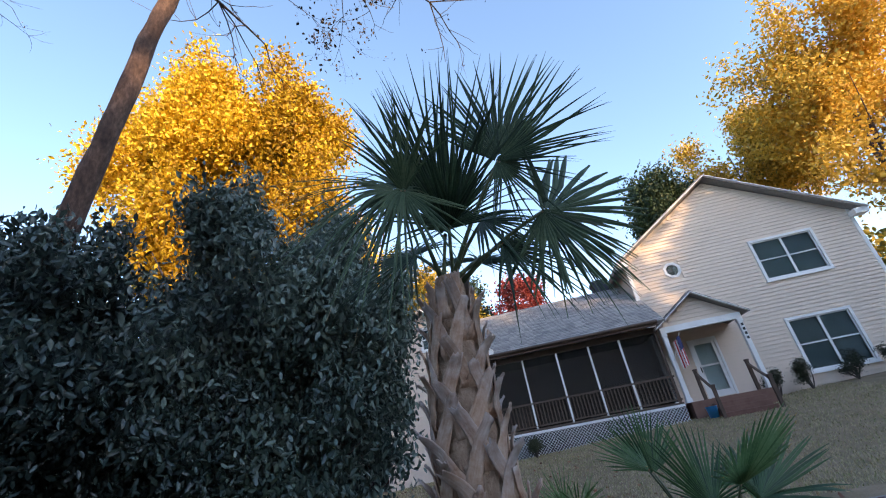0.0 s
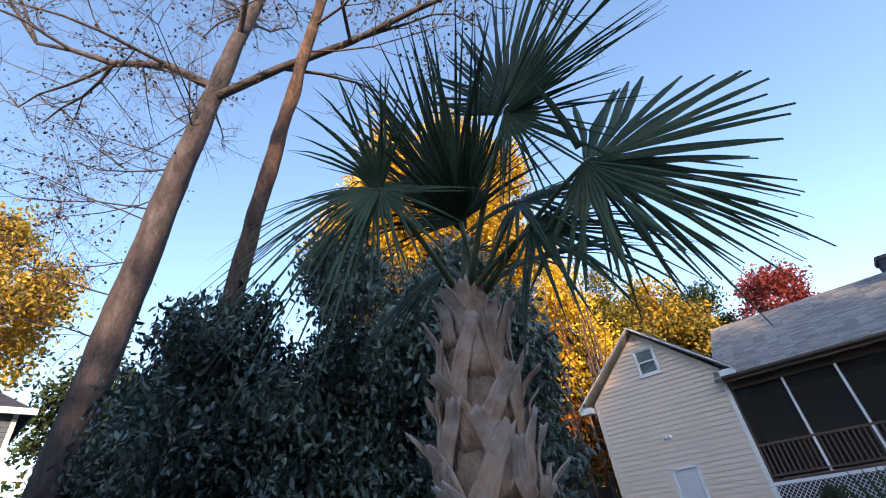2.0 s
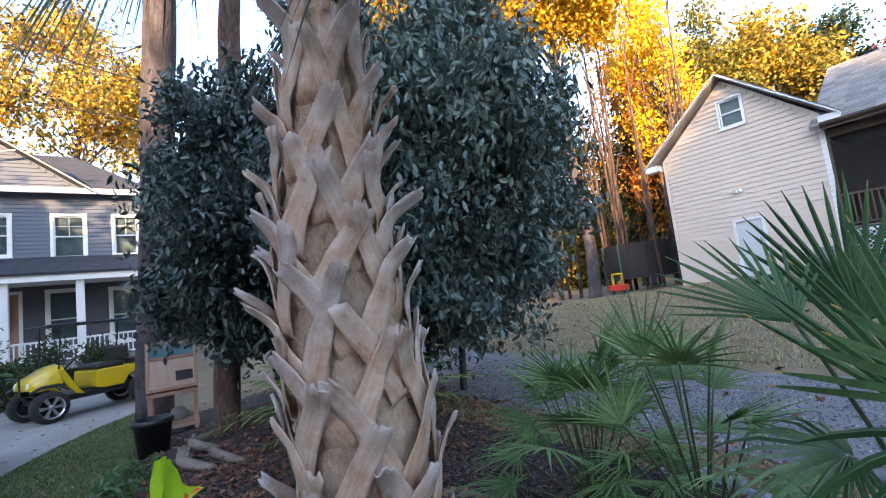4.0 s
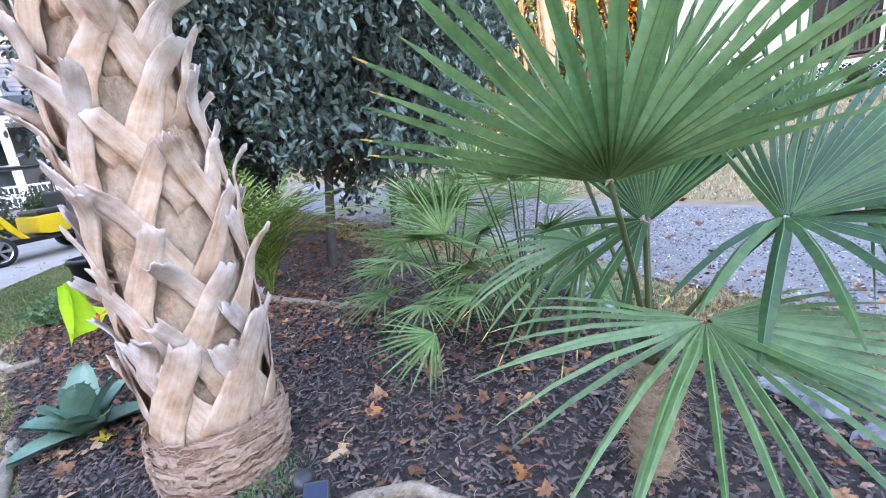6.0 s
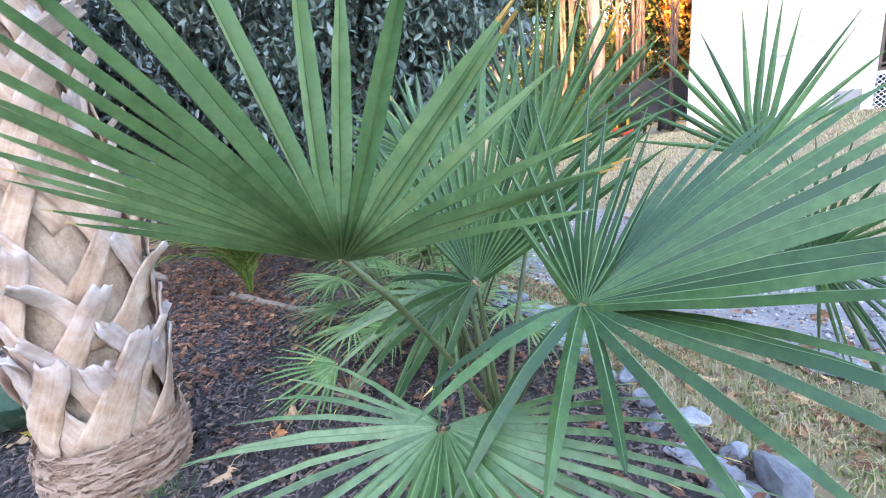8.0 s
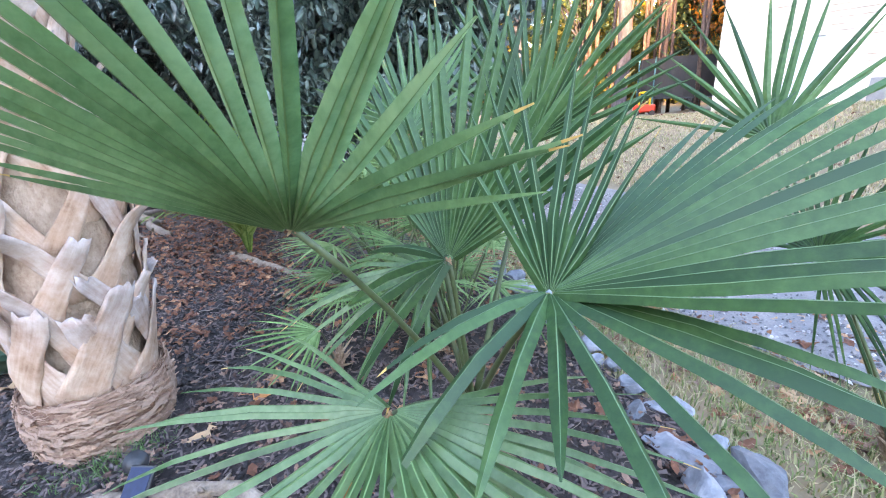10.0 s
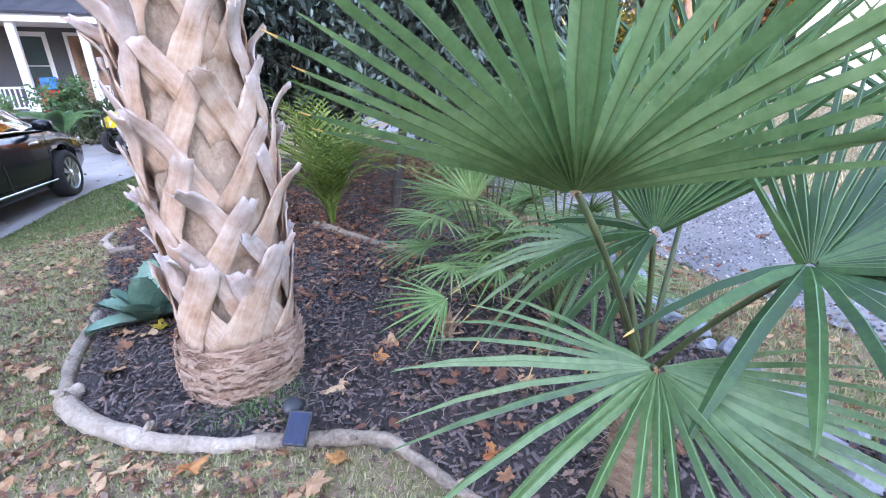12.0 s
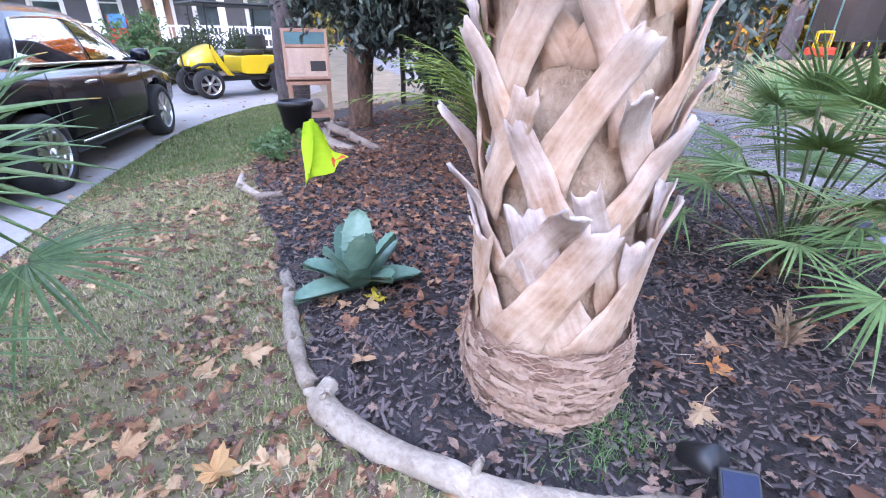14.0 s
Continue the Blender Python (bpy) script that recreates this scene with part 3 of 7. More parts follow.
def core_r(z):
    return float(np.interp(z, (0, 0.3, 0.9, 1.4, 1.9, 2.35), (0.185, 0.176, 0.196, 0.168, 0.125, 0.080)))


def collar_r(z):
    return 0.212 + 0.020 * math.sin(math.pi * min(1.0, max(0.0, z) / 0.28))


def round_trunk(phi, z, r):
    return axis(z) + Vector((math.cos(phi) * r, math.sin(phi) * r, 0))


palm = thing("cabbage_palm", pose(0.728, 3.025, 0), "tall cabbage palm with pale criss-cross leaf bases", "palm tree")
g = Geo()
sides, rows = 40, []
for k in range(56):
    z = 2.36 * k / 55 - 0.02
    rows.append([round_trunk(2 * math.pi * s / sides, z, core_r(max(z, 0)) * (1 + 0.10 * noise.noise((s * 0.6 if s < sides else 0, z * 14, 1)))) for s in range(sides + 1)])
wpart("trunk", g.grid(rows), M["boot_fibre"], palm, "tan fibrous trunk", smooth=True)
g = Geo().grid([[round_trunk(2 * math.pi * s / 48, z, collar_r(z) * (1 if z < 0.24 else 0.85) * (1 + 0.018 * noise.noise((math.cos(s * 0.13) * 5, math.sin(s * 0.13) * 5, z * 60)))) for s in range(49)] for z in (0, 0.03, 0.06, 0.09, 0.12, 0.15, 0.18, 0.21, 0.24, 0.26)])
wpart("root_mat", g, M["roots"], palm, "matted brown root collar", smooth=True)
g = Geo()
for k in range(900):
    z, ph, ln = 0.005 + 0.25 * rnd.random() ** 0.8, rnd.uniform(0, 6.28), rnd.uniform(0.06, 0.38)
    tilt, rr = rnd.uniform(-0.03, 0.03), collar_r(z) + 0.002 + rnd.uniform(0, 0.008)
    g.tube([round_trunk(ph + ln * a, max(0.0, z + tilt * a + 0.004 * math.sin(a * 9 + k)), rr + 0.003 * math.sin(a * 7 + k)) for a in (0, 0.2, 0.4, 0.6, 0.8, 1)], [0.0005, 0.0012, 0.0017, 0.0015, 0.0012, 0.0005], 4)
wpart("root_skirt", g, M["roots"], palm, "reddish matted root skirt", smooth=True)
# Peeling bands of old bark, one over the other round the collar.
flake, g = random.Random(77), Geo()
for k in range(420):
    band = flake.randint(0, 11)
    z, ph, ln = 0.012 + 0.0205 * band + flake.uniform(-0.006, 0.006), flake.uniform(0, 6.28), flake.uniform(0.18, 0.65)
    tilt, w = flake.uniform(-0.018, 0.018), flake.uniform(0.006, 0.021)
    rr = collar_r(z) + 0.002
    pts = [(ph + ln * a, max(0.004, z + tilt * a + 0.003 * math.sin(9 * a + k)), rr + b * flake.uniform(0.5, 1.0)) for a, b in ((0, 0.003), (0.17, 0.006), (0.33, 0.009), (0.5, 0.010), (0.67, 0.010), (0.83, 0.013), (1, flake.choice((0.008, 0.012, 0.026))))]
    ribbon(g, [round_trunk(*p) for p in pts], [(math.cos(p[0]), math.sin(p[0]), 0.35) for p in pts], [w * q for q in (0.4, 0.85, 1.0, 0.95, 1.0, 0.8, 0.3)], 0.003, 0.1)
tagged(wpart("peeling_bark", g, M["root_band"], palm, "pale peeling bands round the collar"), kind="stuff")


def old_leaf_base(phi, z, tall, arc, flare, broad=1.0, single=False):
    """A split leaf base: broad at the foot, with two flat prongs that wrap upwards round the trunk, flare and end in a torn cut."""
    verts, faces, uv, age = [], [], [], []
    across = (-1.0, -0.72, -0.4, 0.0, 0.4, 0.72, 1.0)
    n = len(across)
    for sgn in ((0,) if single else (-1, 1)):
        h, w, fl = tall * rnd.uniform(0.85, 1.12), arc * rnd.uniform(0.85, 1.12), flare * rnd.uniform(0.5, 1.4)
        sd, lift, stations = rnd.uniform(0, 90), 0.004 * sgn, [-0.10 + 1.10 * k / 13 for k in range(14)]

        def centre(a):
            zz = z + h * a
            rr = core_r(zz) + float(np.interp(a, (-0.1, 0.06, 0.35, 0.7, 0.85, 1.0), (-0.045, 0.014, 0.030, 0.034 + fl * 0.15, 0.038 + fl * 0.5, 0.042 + fl))) + lift
            return phi + sgn * w * float(np.interp(a, (-0.1, 0.05, 0.3, 0.6, 0.85, 1.0), (0.02, 0.12, 0.36, 0.66, 0.90, 1.0))) / max(0.12, core_r(zz) + 0.03), zz, rr

        jag = [rnd.uniform(-0.020, 0.016) for _ in across]
        base = len(verts)
        for k, a in enumerate(stations):
            ph, zz, rr = centre(a)
            p = round_trunk(ph, zz, rr)
            d = (round_trunk(*centre(a + 0.04)) - round_trunk(*centre(a - 0.04))).normalized()
            o = Vector((math.cos(ph), math.sin(ph), -0.10)).normalized()
            o = (o - d * o.dot(d)).normalized()
            side = d.cross(o).normalized()
            half = broad * float(np.interp(a, (-0.1, 0.05, 0.3, 0.6, 0.85, 1.0), (0.050, 0.053, 0.041, 0.0345, 0.033, 0.029)))
            top, low = [], []
            for c, u in enumerate(across):
                edge = half * (1 + 0.14 * noise.noise((a * 6 + sd, u * 2, 3.1)))
                rough_ = 0.0012 * noise.noise((u * 7 + sd, a * 2.2, 0)) + 0.007 * noise.noise((u * 1.5, a * 6, sd))
                bow = half * 0.13 * (1 - u * u) + 0.006 * abs(u) ** 3 * noise.noise((sd, a * 4, u))
                q = p + side * (edge * u) + o * (bow + rough_) + (d * jag[c] if k == len(stations) - 1 else Vector((0, 0, 0)))
                top.append(q)
                low.append(q - o * (0.011 - 0.007 * u * u))
            verts += top + low[::-1]
            for row in (across, across[::-1]):
                uv += [(half * u + sd, h * a) for u in row]
                age += [(a, sd / 90)] * n
        m = 2 * n
        faces += [(base + k * m + c, base + k * m + (c + 1) % m, base + (k + 1) * m + (c + 1) % m, base + (k + 1) * m + c) for k in range(len(stations) - 1) for c in range(m)]
        last = base + (len(stations) - 1) * m
        faces += [(last + c, last + c + 1, last + m - 2 - c, last + m - 1 - c) for c in range(n - 1)]
    me = bpy.data.meshes.new("leaf_base")
    me.from_pydata([tuple(v) for v in verts], [], faces)
    for name, data in (("grain", uv), ("age", age)):
        layer = me.uv_layers.new(name=name)
        for loop in me.loops:
            layer.data[loop.index].uv = data[loop.vertex_index]
    me.shade_smooth()
    me.materials.append(M["boot"])
    wpart("leaf_base", me, None, palm)


for k in range(6):
    old_leaf_base(-1.45 + k * 1.0472 + rnd.uniform(-0.08, 0.08), 0.20 + 0.02 * (k % 2), 0.36, 0.195, 0.02, 1.5)
for k in range(54):
    a = k / 53
    z = 0.33 + 1.62 * a
    old_leaf_base(k * 2.39996 + rnd.uniform(-0.12, 0.12), z, rnd.uniform(0.26, 0.33), float(np.interp(z, (0.3, 1.0, 1.5, 2.0), (0.18, 0.165, 0.12, 0.08))), rnd.uniform(0.006, 0.085) + 0.015 * ease((z - 1.0) / 0.4), rnd.uniform(0.9, 1.12) * (1 - 0.12 * ease((z - 1.3) / 0.6)))
for k, (ph, z, tall) in enumerate([(-2.0, 2.03, 0.20), (-1.3, 2.06, 0.27), (-0.45, 2.02, 0.20), (0.5, 2.06, 0.24), (1.3, 2.05, 0.2), (2.2, 2.06, 0.24), (3.0, 2.04, 0.2), (3.7, 2.05, 0.22)]):
    old_leaf_base(ph, z + 0.03, tall, 0.0, 0.03, 0.95, True)

HEART = Vector((0.72, 3.04, 2.27))
sab = (M["sabal"], M["sabal_dry"])
SABAL = [
    # hub, the main half of the blade, further sections
    ((1.37, 2.943, 2.634), dict(way=(0.72, 0.30, 0.42), face=(0.10, -0.95, 0.25), count=15, length=0.78, spread=104, split=0.40, droop=0.05, costa=0.08, width=1.15, taper=6.0, tip_w=0.45),
     [dict(way=(-0.02, -0.15, -0.95), face=(-0.15, -0.90, 0.2), count=15, length=0.58, spread=95, split=0.36, droop=0.05, taper=5.0, tip_w=0.35, width=1.2),
      dict(way=(0.76, 0.48, -0.20), face=(0.1, -0.90, 0.25), count=9, length=0.82, spread=44, split=0.40, droop=0.10, taper=6.0, tip_w=0.4, width=1.15),
      dict(way=(0.66, 0.30, -0.55), face=(0.0, -0.85, 0.45), count=15, length=0.76, spread=60, split=0.34, droop=0.14, taper=4.0, tip_w=0.25, width=1.1),
      dict(way=(0.40, 0.12, -0.85), face=(0.0, -0.90, 0.15), count=14, length=0.66, spread=60, split=0.32, droop=0.06, taper=4.0, tip_w=0.3, width=1.1)]),
    ((0.546, 2.666, 2.766), dict(way=(-0.72, -0.20, 0.42), face=(0.25, -0.80, 0.55), count=46, length=0.76, spread=215, split=0.32, droop=0.62, costa=0.08, sag=1.8),
     [dict(way=(0.05, -0.45, 0.80), face=(0.1, -0.8, 0.5), count=14, length=0.70, spread=80, split=0.28, droop=0.22),
      dict(way=(0.0, -0.20, -0.9), face=(0.1, -0.9, 0.2), count=24, length=0.61, spread=140, split=0.30, droop=0.08),
      dict(way=(-0.5, 0.35, 0.3), face=(0.1, -0.8, 0.5), count=16, length=0.64, spread=120, split=0.30, droop=0.5)]),
    ((1.149, 2.80, 2.96), dict(way=(0.38, -0.10, 0.88), face=(-0.1, -0.92, 0.1), count=42, length=0.87, spread=150, split=0.40, droop=0.05, costa=0.06),
     [dict(way=(0.55, 0.1, -0.45), face=(-0.2, -0.9, 0.2), count=28, length=0.58, spread=160, split=0.26, droop=0.10)]),
    ((0.778, 2.954, 2.64), dict(way=(0.10, -0.42, 0.90), face=(0.05, -0.90, -0.40), count=40, length=1.08, spread=92, split=0.40, droop=0.03, costa=0.04),
     [dict(way=(-0.75, -0.25, 0.35), face=(0.2, -0.9, 0.3), count=15, length=0.68, spread=70, split=0.28, droop=0.25),
      dict(way=(0.75, -0.25, 0.35), face=(-0.2, -0.9, 0.3), count=15, length=0.68, spread=70, split=0.28, droop=0.25),
      dict(way=(0.02, -0.75, 0.55), face=(0.0, -0.5, -0.8), count=15, length=0.58, spread=90, split=0.34, droop=0.10)]),
    ((0.75, 3.045, 2.63), dict(way=(-0.12, -0.32, 0.95), face=(0.05, -0.95, -0.3), count=20, length=1.11, spread=50, split=0.48, droop=0.02, costa=0.02), []),
    ((0.94, 3.345, 2.55), dict(way=(0.45, 0.55, 0.35), face=(-0.2, -0.8, 0.5), count=34, length=0.58, spread=260, split=0.34, droop=0.15, costa=0.06), []),
    ((1.01, 3.14, 2.74), dict(way=(0.45, 0.25, 0.25), face=(-0.25, -0.85, 0.45), count=40, length=0.58, spread=300, split=0.36, droop=0.30, costa=0.05), []),
    ((1.08, 2.98, 2.47), dict(way=(0.70, 0.05, -0.25), face=(-0.1, -0.8, 0.6), count=26, length=0.56, spread=190, split=0.34, droop=0.35, costa=0.05), []),
    ((0.54, 3.22, 2.61), dict(way=(-0.65, 0.35, 0.25), face=(0.2, -0.8, 0.5), count=34, length=0.61, spread=240, split=0.34, droop=0.3, costa=0.06), []),
]
for k, (hub, main, more) in enumerate(SABAL):
    fan_leaf(palm, HEART + Vector((0.04 * math.cos(k * 2.4), 0.04 * math.sin(k * 2.4), 0)), hub, main.pop("way"), main.pop("face"), sab, 0.012, jitter=0.22, tips=0.10, seed=k + 3, fold=0.55, more=more, **main)
# One snapped segment hangs upright before the crown.
g = Geo()
ribbon(g, [(1.375, 2.856, 2.65), (1.365, 2.826, 2.76), (1.34, 2.786, 2.88), (1.31, 2.746, 2.99)], [(0, -1, 0.2)] * 4, [0.030, 0.034, 0.026, 0.012], 0.006)
wpart("leaf_segment", g, M["sabal"], palm)

# The young windmill palm beside the path of the camera.
wind = (M["windmill"], M["tip"], M["rib"])
blue = (M["blue_fan"], M["tip"], M["blue_rib"])
wp = thing("windmill_palm", pose(2.04, 3.75, 0), "young windmill palm with broad bright green fans", "palm tree")
g = Geo()
rows = []
for k in range(16):
    z = 0.40 * k / 15
    r = 0.062 + 0.012 * math.sin(k * 1.9) - 0.03 * ease((z - 0.3) / 0.1)
    rows.append([(2.04 + r * (1 + 0.18 * noise.noise((math.cos(s) * 3, math.sin(s) * 3, k))) * math.cos(s), 3.75 + r * (1 + 0.18 * noise.noise((math.cos(s) * 3, math.sin(s) * 3, k + 40))) * math.sin(s), z - 0.01) for s in (2 * math.pi * q / 18 for q in range(19))])
wpart("trunk", g.grid(rows), M["fibre"], wp, "short hairy trunk", smooth=True)
g = Geo()
for k in range(240):
    ph, z = rnd.uniform(0, 6.28), rnd.uniform(0.02, 0.38)
    o = Vector((math.cos(ph), math.sin(ph), 0))
    p = Vector((2.04, 3.75, z)) + o * 0.06
    g.tube([p, p + o * 0.02 + Vector((0, 0, 0.02)), p + o * rnd.uniform(0.03, 0.06) + Vector((0, 0, rnd.uniform(-0.03, 0.05)))], [0.0016, 0.0013, 0.0006], 3)
tagged(wpart("trunk_hair", g, M["fibre"], wp), kind="stuff")
WT = Vector((2.04, 3.73, 0.40))
WIND = [
    # hub, way, face, count, length, spread, split, droop, materials, dry tips, further sections of the blade
    ((2.232, 3.36, 0.703), (0.35, -0.88, -0.12), (0.16, 0.02, 1.0), 25, 0.46, 228, 0.22, 0.16, wind, 0.2,
     [dict(way=(0.90, 0.30, 0.02), face=(0.0, -0.05, 1.0), count=13, length=0.48, spread=100, split=0.30, droop=0.12)]),
    ((2.325, 3.62, 0.838), (0.66, 0.52, 0.56), (-0.45, -0.50, 0.74), 19, 0.64, 96, 0.48, 0.04, blue, 0.1,
     [dict(way=(-0.20, 0.30, 0.95), face=(0.6, -0.7, 0.3), count=9, length=0.42, spread=75, split=0.30, droop=0.03),
      dict(way=(0.02, -0.92, 0.08), face=(0.0, 0.25, 1.0), count=5, length=0.35, spread=105, split=0.24, droop=0.42, width=0.9, sag=1.8, taper=7.0),
      dict(way=(0.80, -0.55, 0.06), face=(0.0, 0.2, 1.0), count=2, length=0.50, spread=30, split=0.24, droop=0.22, width=0.9, sag=1.8, taper=7.0),
      dict(way=(0.95, -0.05, 0.10), face=(-0.1, 0.0, 1.0), count=4, length=0.56, spread=34, split=0.40, droop=0.14, width=0.9, taper=5.0)]),
    ((2.088, 3.315, 0.975), (0.38, -0.60, 0.70), (0.36, -0.59, -0.72), 25, 0.52, 148, 0.46, 0.02, wind, 0.35, []),
    ((2.05, 3.656, 0.823), (-0.02, 0.22, 0.95), (0.40, -0.88, 0.22), 20, 0.58, 104, 0.46, 0.04, blue, 0.1,
     [dict(way=(-0.55, -0.35, -0.35), face=(0.35, -0.55, 0.75), count=5, length=0.34, spread=110, split=0.24, droop=0.25, width=0.9, taper=5.0)]),
    ((1.79, 3.78, 1.075), (-0.55, 0.35, 0.62), (0.45, -0.55, 0.70), 17, 0.42, 125, 0.34, 0.05, blue, 0.1, []),
    ((1.93, 4.10, 1.03), (0.05, 0.15, 0.95), (0.4, -0.9, 0.1), 22, 0.50, 130, 0.42, 0.04, blue, 0.1, []),
    ((1.85, 3.76, 0.716), (-0.7, -0.35, 0.10), (0.3, -0.2, 0.95), 20, 0.40, 230, 0.26, 0.4, wind, 0.15, []),
]
for k, (hub, way, face, n, ln, sp, spl, dr, mats, dry, more) in enumerate(WIND):
    fan_leaf(wp, WT, hub, way, face, mats, 0.0065, count=n, length=ln, spread=sp, split=spl, droop=dr, tips=min(0.7, dry * 1.9), seed=50 + k, fold=0.85, jitter=0.10, width=0.95, taper=3.2, rib=0.0014, more=more)


def small_palm(base, label, leaves, mats, stalk, group=""):
    """A low clump of fan leaves."""
    p = thing("dwarf_palm", pose(*base), label, "palm", group)
    b = Vector(base)
    g = Geo()
    for k in range(26):
        a, h = rnd.uniform(0, 6.28), rnd.uniform(0.05, 0.16)
        o = Vector((math.cos(a), math.sin(a), 0))
        g.tube([b + o * 0.015, b + o * 0.03 + Vector((0, 0, h * 0.6)), b + o * rnd.uniform(0.04, 0.09) + Vector((0, 0, h))], [0.012, 0.008, 0.002], 5)
    wpart("stem", g, M["fibre"], p, "short fibrous stem")
    for k, (hub, way, face, n, ln, sp, dr) in enumerate(leaves):
        fan_leaf(p, b + Vector((rnd.uniform(-0.02, 0.02), rnd.uniform(-0.02, 0.02), 0.06)), hub, way, face, mats, stalk, count=n, length=ln, spread=sp, split=0.3, droop=dr, tips=0.05, seed=int(abs(hub[0] * 910 + hub[1] * 37)) + k, fold=0.5, jitter=0.12, width=0.9)
    return p


def clump(base, n, height, reach, ln, seed):
    """Leaves that stand out of a clump on all sides."""
    r = random.Random(seed)
    out = []
    for k in range(n):
        a, u = k * 2.4 + r.uniform(-0.3, 0.3), (k + 0.5) / n
        rr, h = reach * (0.35 + 0.75 * u), height * (1.05 - 0.78 * u) * r.uniform(0.85, 1.1)
        c, s = math.cos(a), math.sin(a)
        hub = (base[0] + rr * c, base[1] + rr * s, base[2] + h)
        out.append((hub, (c * (0.3 + u), s * (0.3 + u), 0.75 - 0.6 * u), (-c * 0.7, -s * 0.7, 0.8), r.randint(17, 24), ln * r.uniform(0.85, 1.1), r.uniform(150, 250), 0.12 + 0.15 * u))
    return out


need = (M["needle_fan"], M["sabal_dry"])
D0 = (0.80, 4.35, 0.0)
small_palm(D0, "low clump of needle palm with deeply cut green fans", clump(D0, 26, 0.80, 0.38, 0.35, 5), need, 0.005, "dwarf palms in the bed")
D1 = (1.33, 4.30, 0.0)
small_palm(D1, "low clump of needle palm behind the windmill palm", clump(D1, 18, 0.90, 0.30, 0.31, 9) + [((1.254, 4.067, 0.914), (-0.1, 0.1, 1.0), (0.5, -0.85, 0.1), 18, 0.34, 110, 0.04), ((1.20, 3.88, 0.70), (-0.3, -0.2, 0.9), (0.5, -0.8, 0.2), 18, 0.32, 130, 0.06)], need, 0.005, "dwarf palms in the bed")
D2 = (1.05, 3.85, 0.0)
small_palm(D2, "single small pale fan sprouting from the mulch", [((1.241, 3.705, 0.331), (-0.10, -0.95, 0.0), (0.55, 0.02, 0.80), 14, 0.30, 125, 0.10)], need, 0.004, "dwarf palms in the bed")
D3 = (2.80, 4.85, 0.0)
small_palm(D3, "windmill palm seedling by the stones with long stalks", [((2.52, 4.75, 0.66), (0.35, -0.15, 0.7), (-0.2, -0.8, 0.5), 34, 0.45, 280, 0.15), ((2.30, 4.95, 0.98), (-0.25, 0.15, 0.95), (0.3, -0.9, 0.1), 15, 0.58, 140, 0.03), ((2.95, 5.05, 0.75), (0.6, 0.4, 0.5), (-0.3, -0.6, 0.7), 30, 0.42, 260, 0.15)], blue, 0.006, "dwarf palms in the bed")
small_palm((0.05, 1.55, -0.02), "low fan palm at the edge of the lawn", [((0.27, 1.73, 0.74), (0.10, 0.35, 0.80), (0.85, 0.25, 0.15), 34, 0.42, 300, 0.14), ((0.42, 1.62, 0.42), (0.6, 0.5, 0.2), (-0.1, 0.1, 1), 30, 0.40, 260, 0.2), ((0.25, 1.72, 0.62), (0.4, 0.75, 0.35), (0.2, -0.3, 0.9), 32, 0.42, 260, 0.15), ((0.1, 1.35, 0.5), (0.2, -0.8, 0.3), (0, 0.3, 0.9), 30, 0.4, 260, 0.2), ((-0.15, 1.75, 0.60), (0.5, 0.4, 0.5), (0.5, -0.3, 0.8), 32, 0.45, 250, 0.15), ((0.05, 1.85, 0.40), (0.7, 0.6, 0.05), (0.2, -0.2, 0.9), 30, 0.40, 250, 0.25)], wind, 0.006, "dwarf palms in the bed")


def grassy_palm(base, label):
    """A tuft of narrow arching feather leaves."""
    p = thing("pygmy_palm", pose(*base), label, "plant")
    b = Vector(base)
    for k in range(56):
        a, u = k * 2.4, rnd.uniform(0.05, 0.7)
        o = Vector((math.cos(a), math.sin(a), 0))
        ln = rnd.uniform(0.95, 1.35)
        pts = [b + o * (ln * (0.12 * q + (0.15 + 0.85 * u) * q * q)) + Vector((0, 0, ln * (1.35 - 0.15 * u) * q - ln * (0.35 + 0.65 * u) * q * q)) for q in (0, 0.2, 0.4, 0.6, 0.8, 1.0)]
        g = Geo().tube(pts, [0.006, 0.005, 0.004, 0.003, 0.002, 0.001], 4)
        for j in range(26):
            q = 0.15 + 0.83 * j / 25
            i = min(4, int(q * 5))
            p0 = pts[i].lerp(pts[i + 1], q * 5 - i)
            d = (pts[i + 1] - pts[i]).normalized()
            s = d.cross(Vector((0, 0, 1))).normalized() * (1 if j % 2 else -1)
            l2 = 0.20 * math.sin(math.pi * (0.12 + 0.8 * q))
            e = p0 + s * l2 * 0.6 + d * l2 * 0.9 - Vector((0, 0, l2 * 0.25))
            w = d * 0.008
            g.add([p0 - w, (p0 + e) / 2 - w * 1.3 + Vector((0, 0, 0.006)), e, (p0 + e) / 2 + w * 1.3 + Vector((0, 0, 0.006)), p0 + w], [(0, 1, 2, 3, 4)])
        wpart("feather_leaf", g, M["pygmy"], p)
    return p


grassy_palm((-0.95, 4.17, 0.0), "tuft of narrow arching palm leaves in the bed")


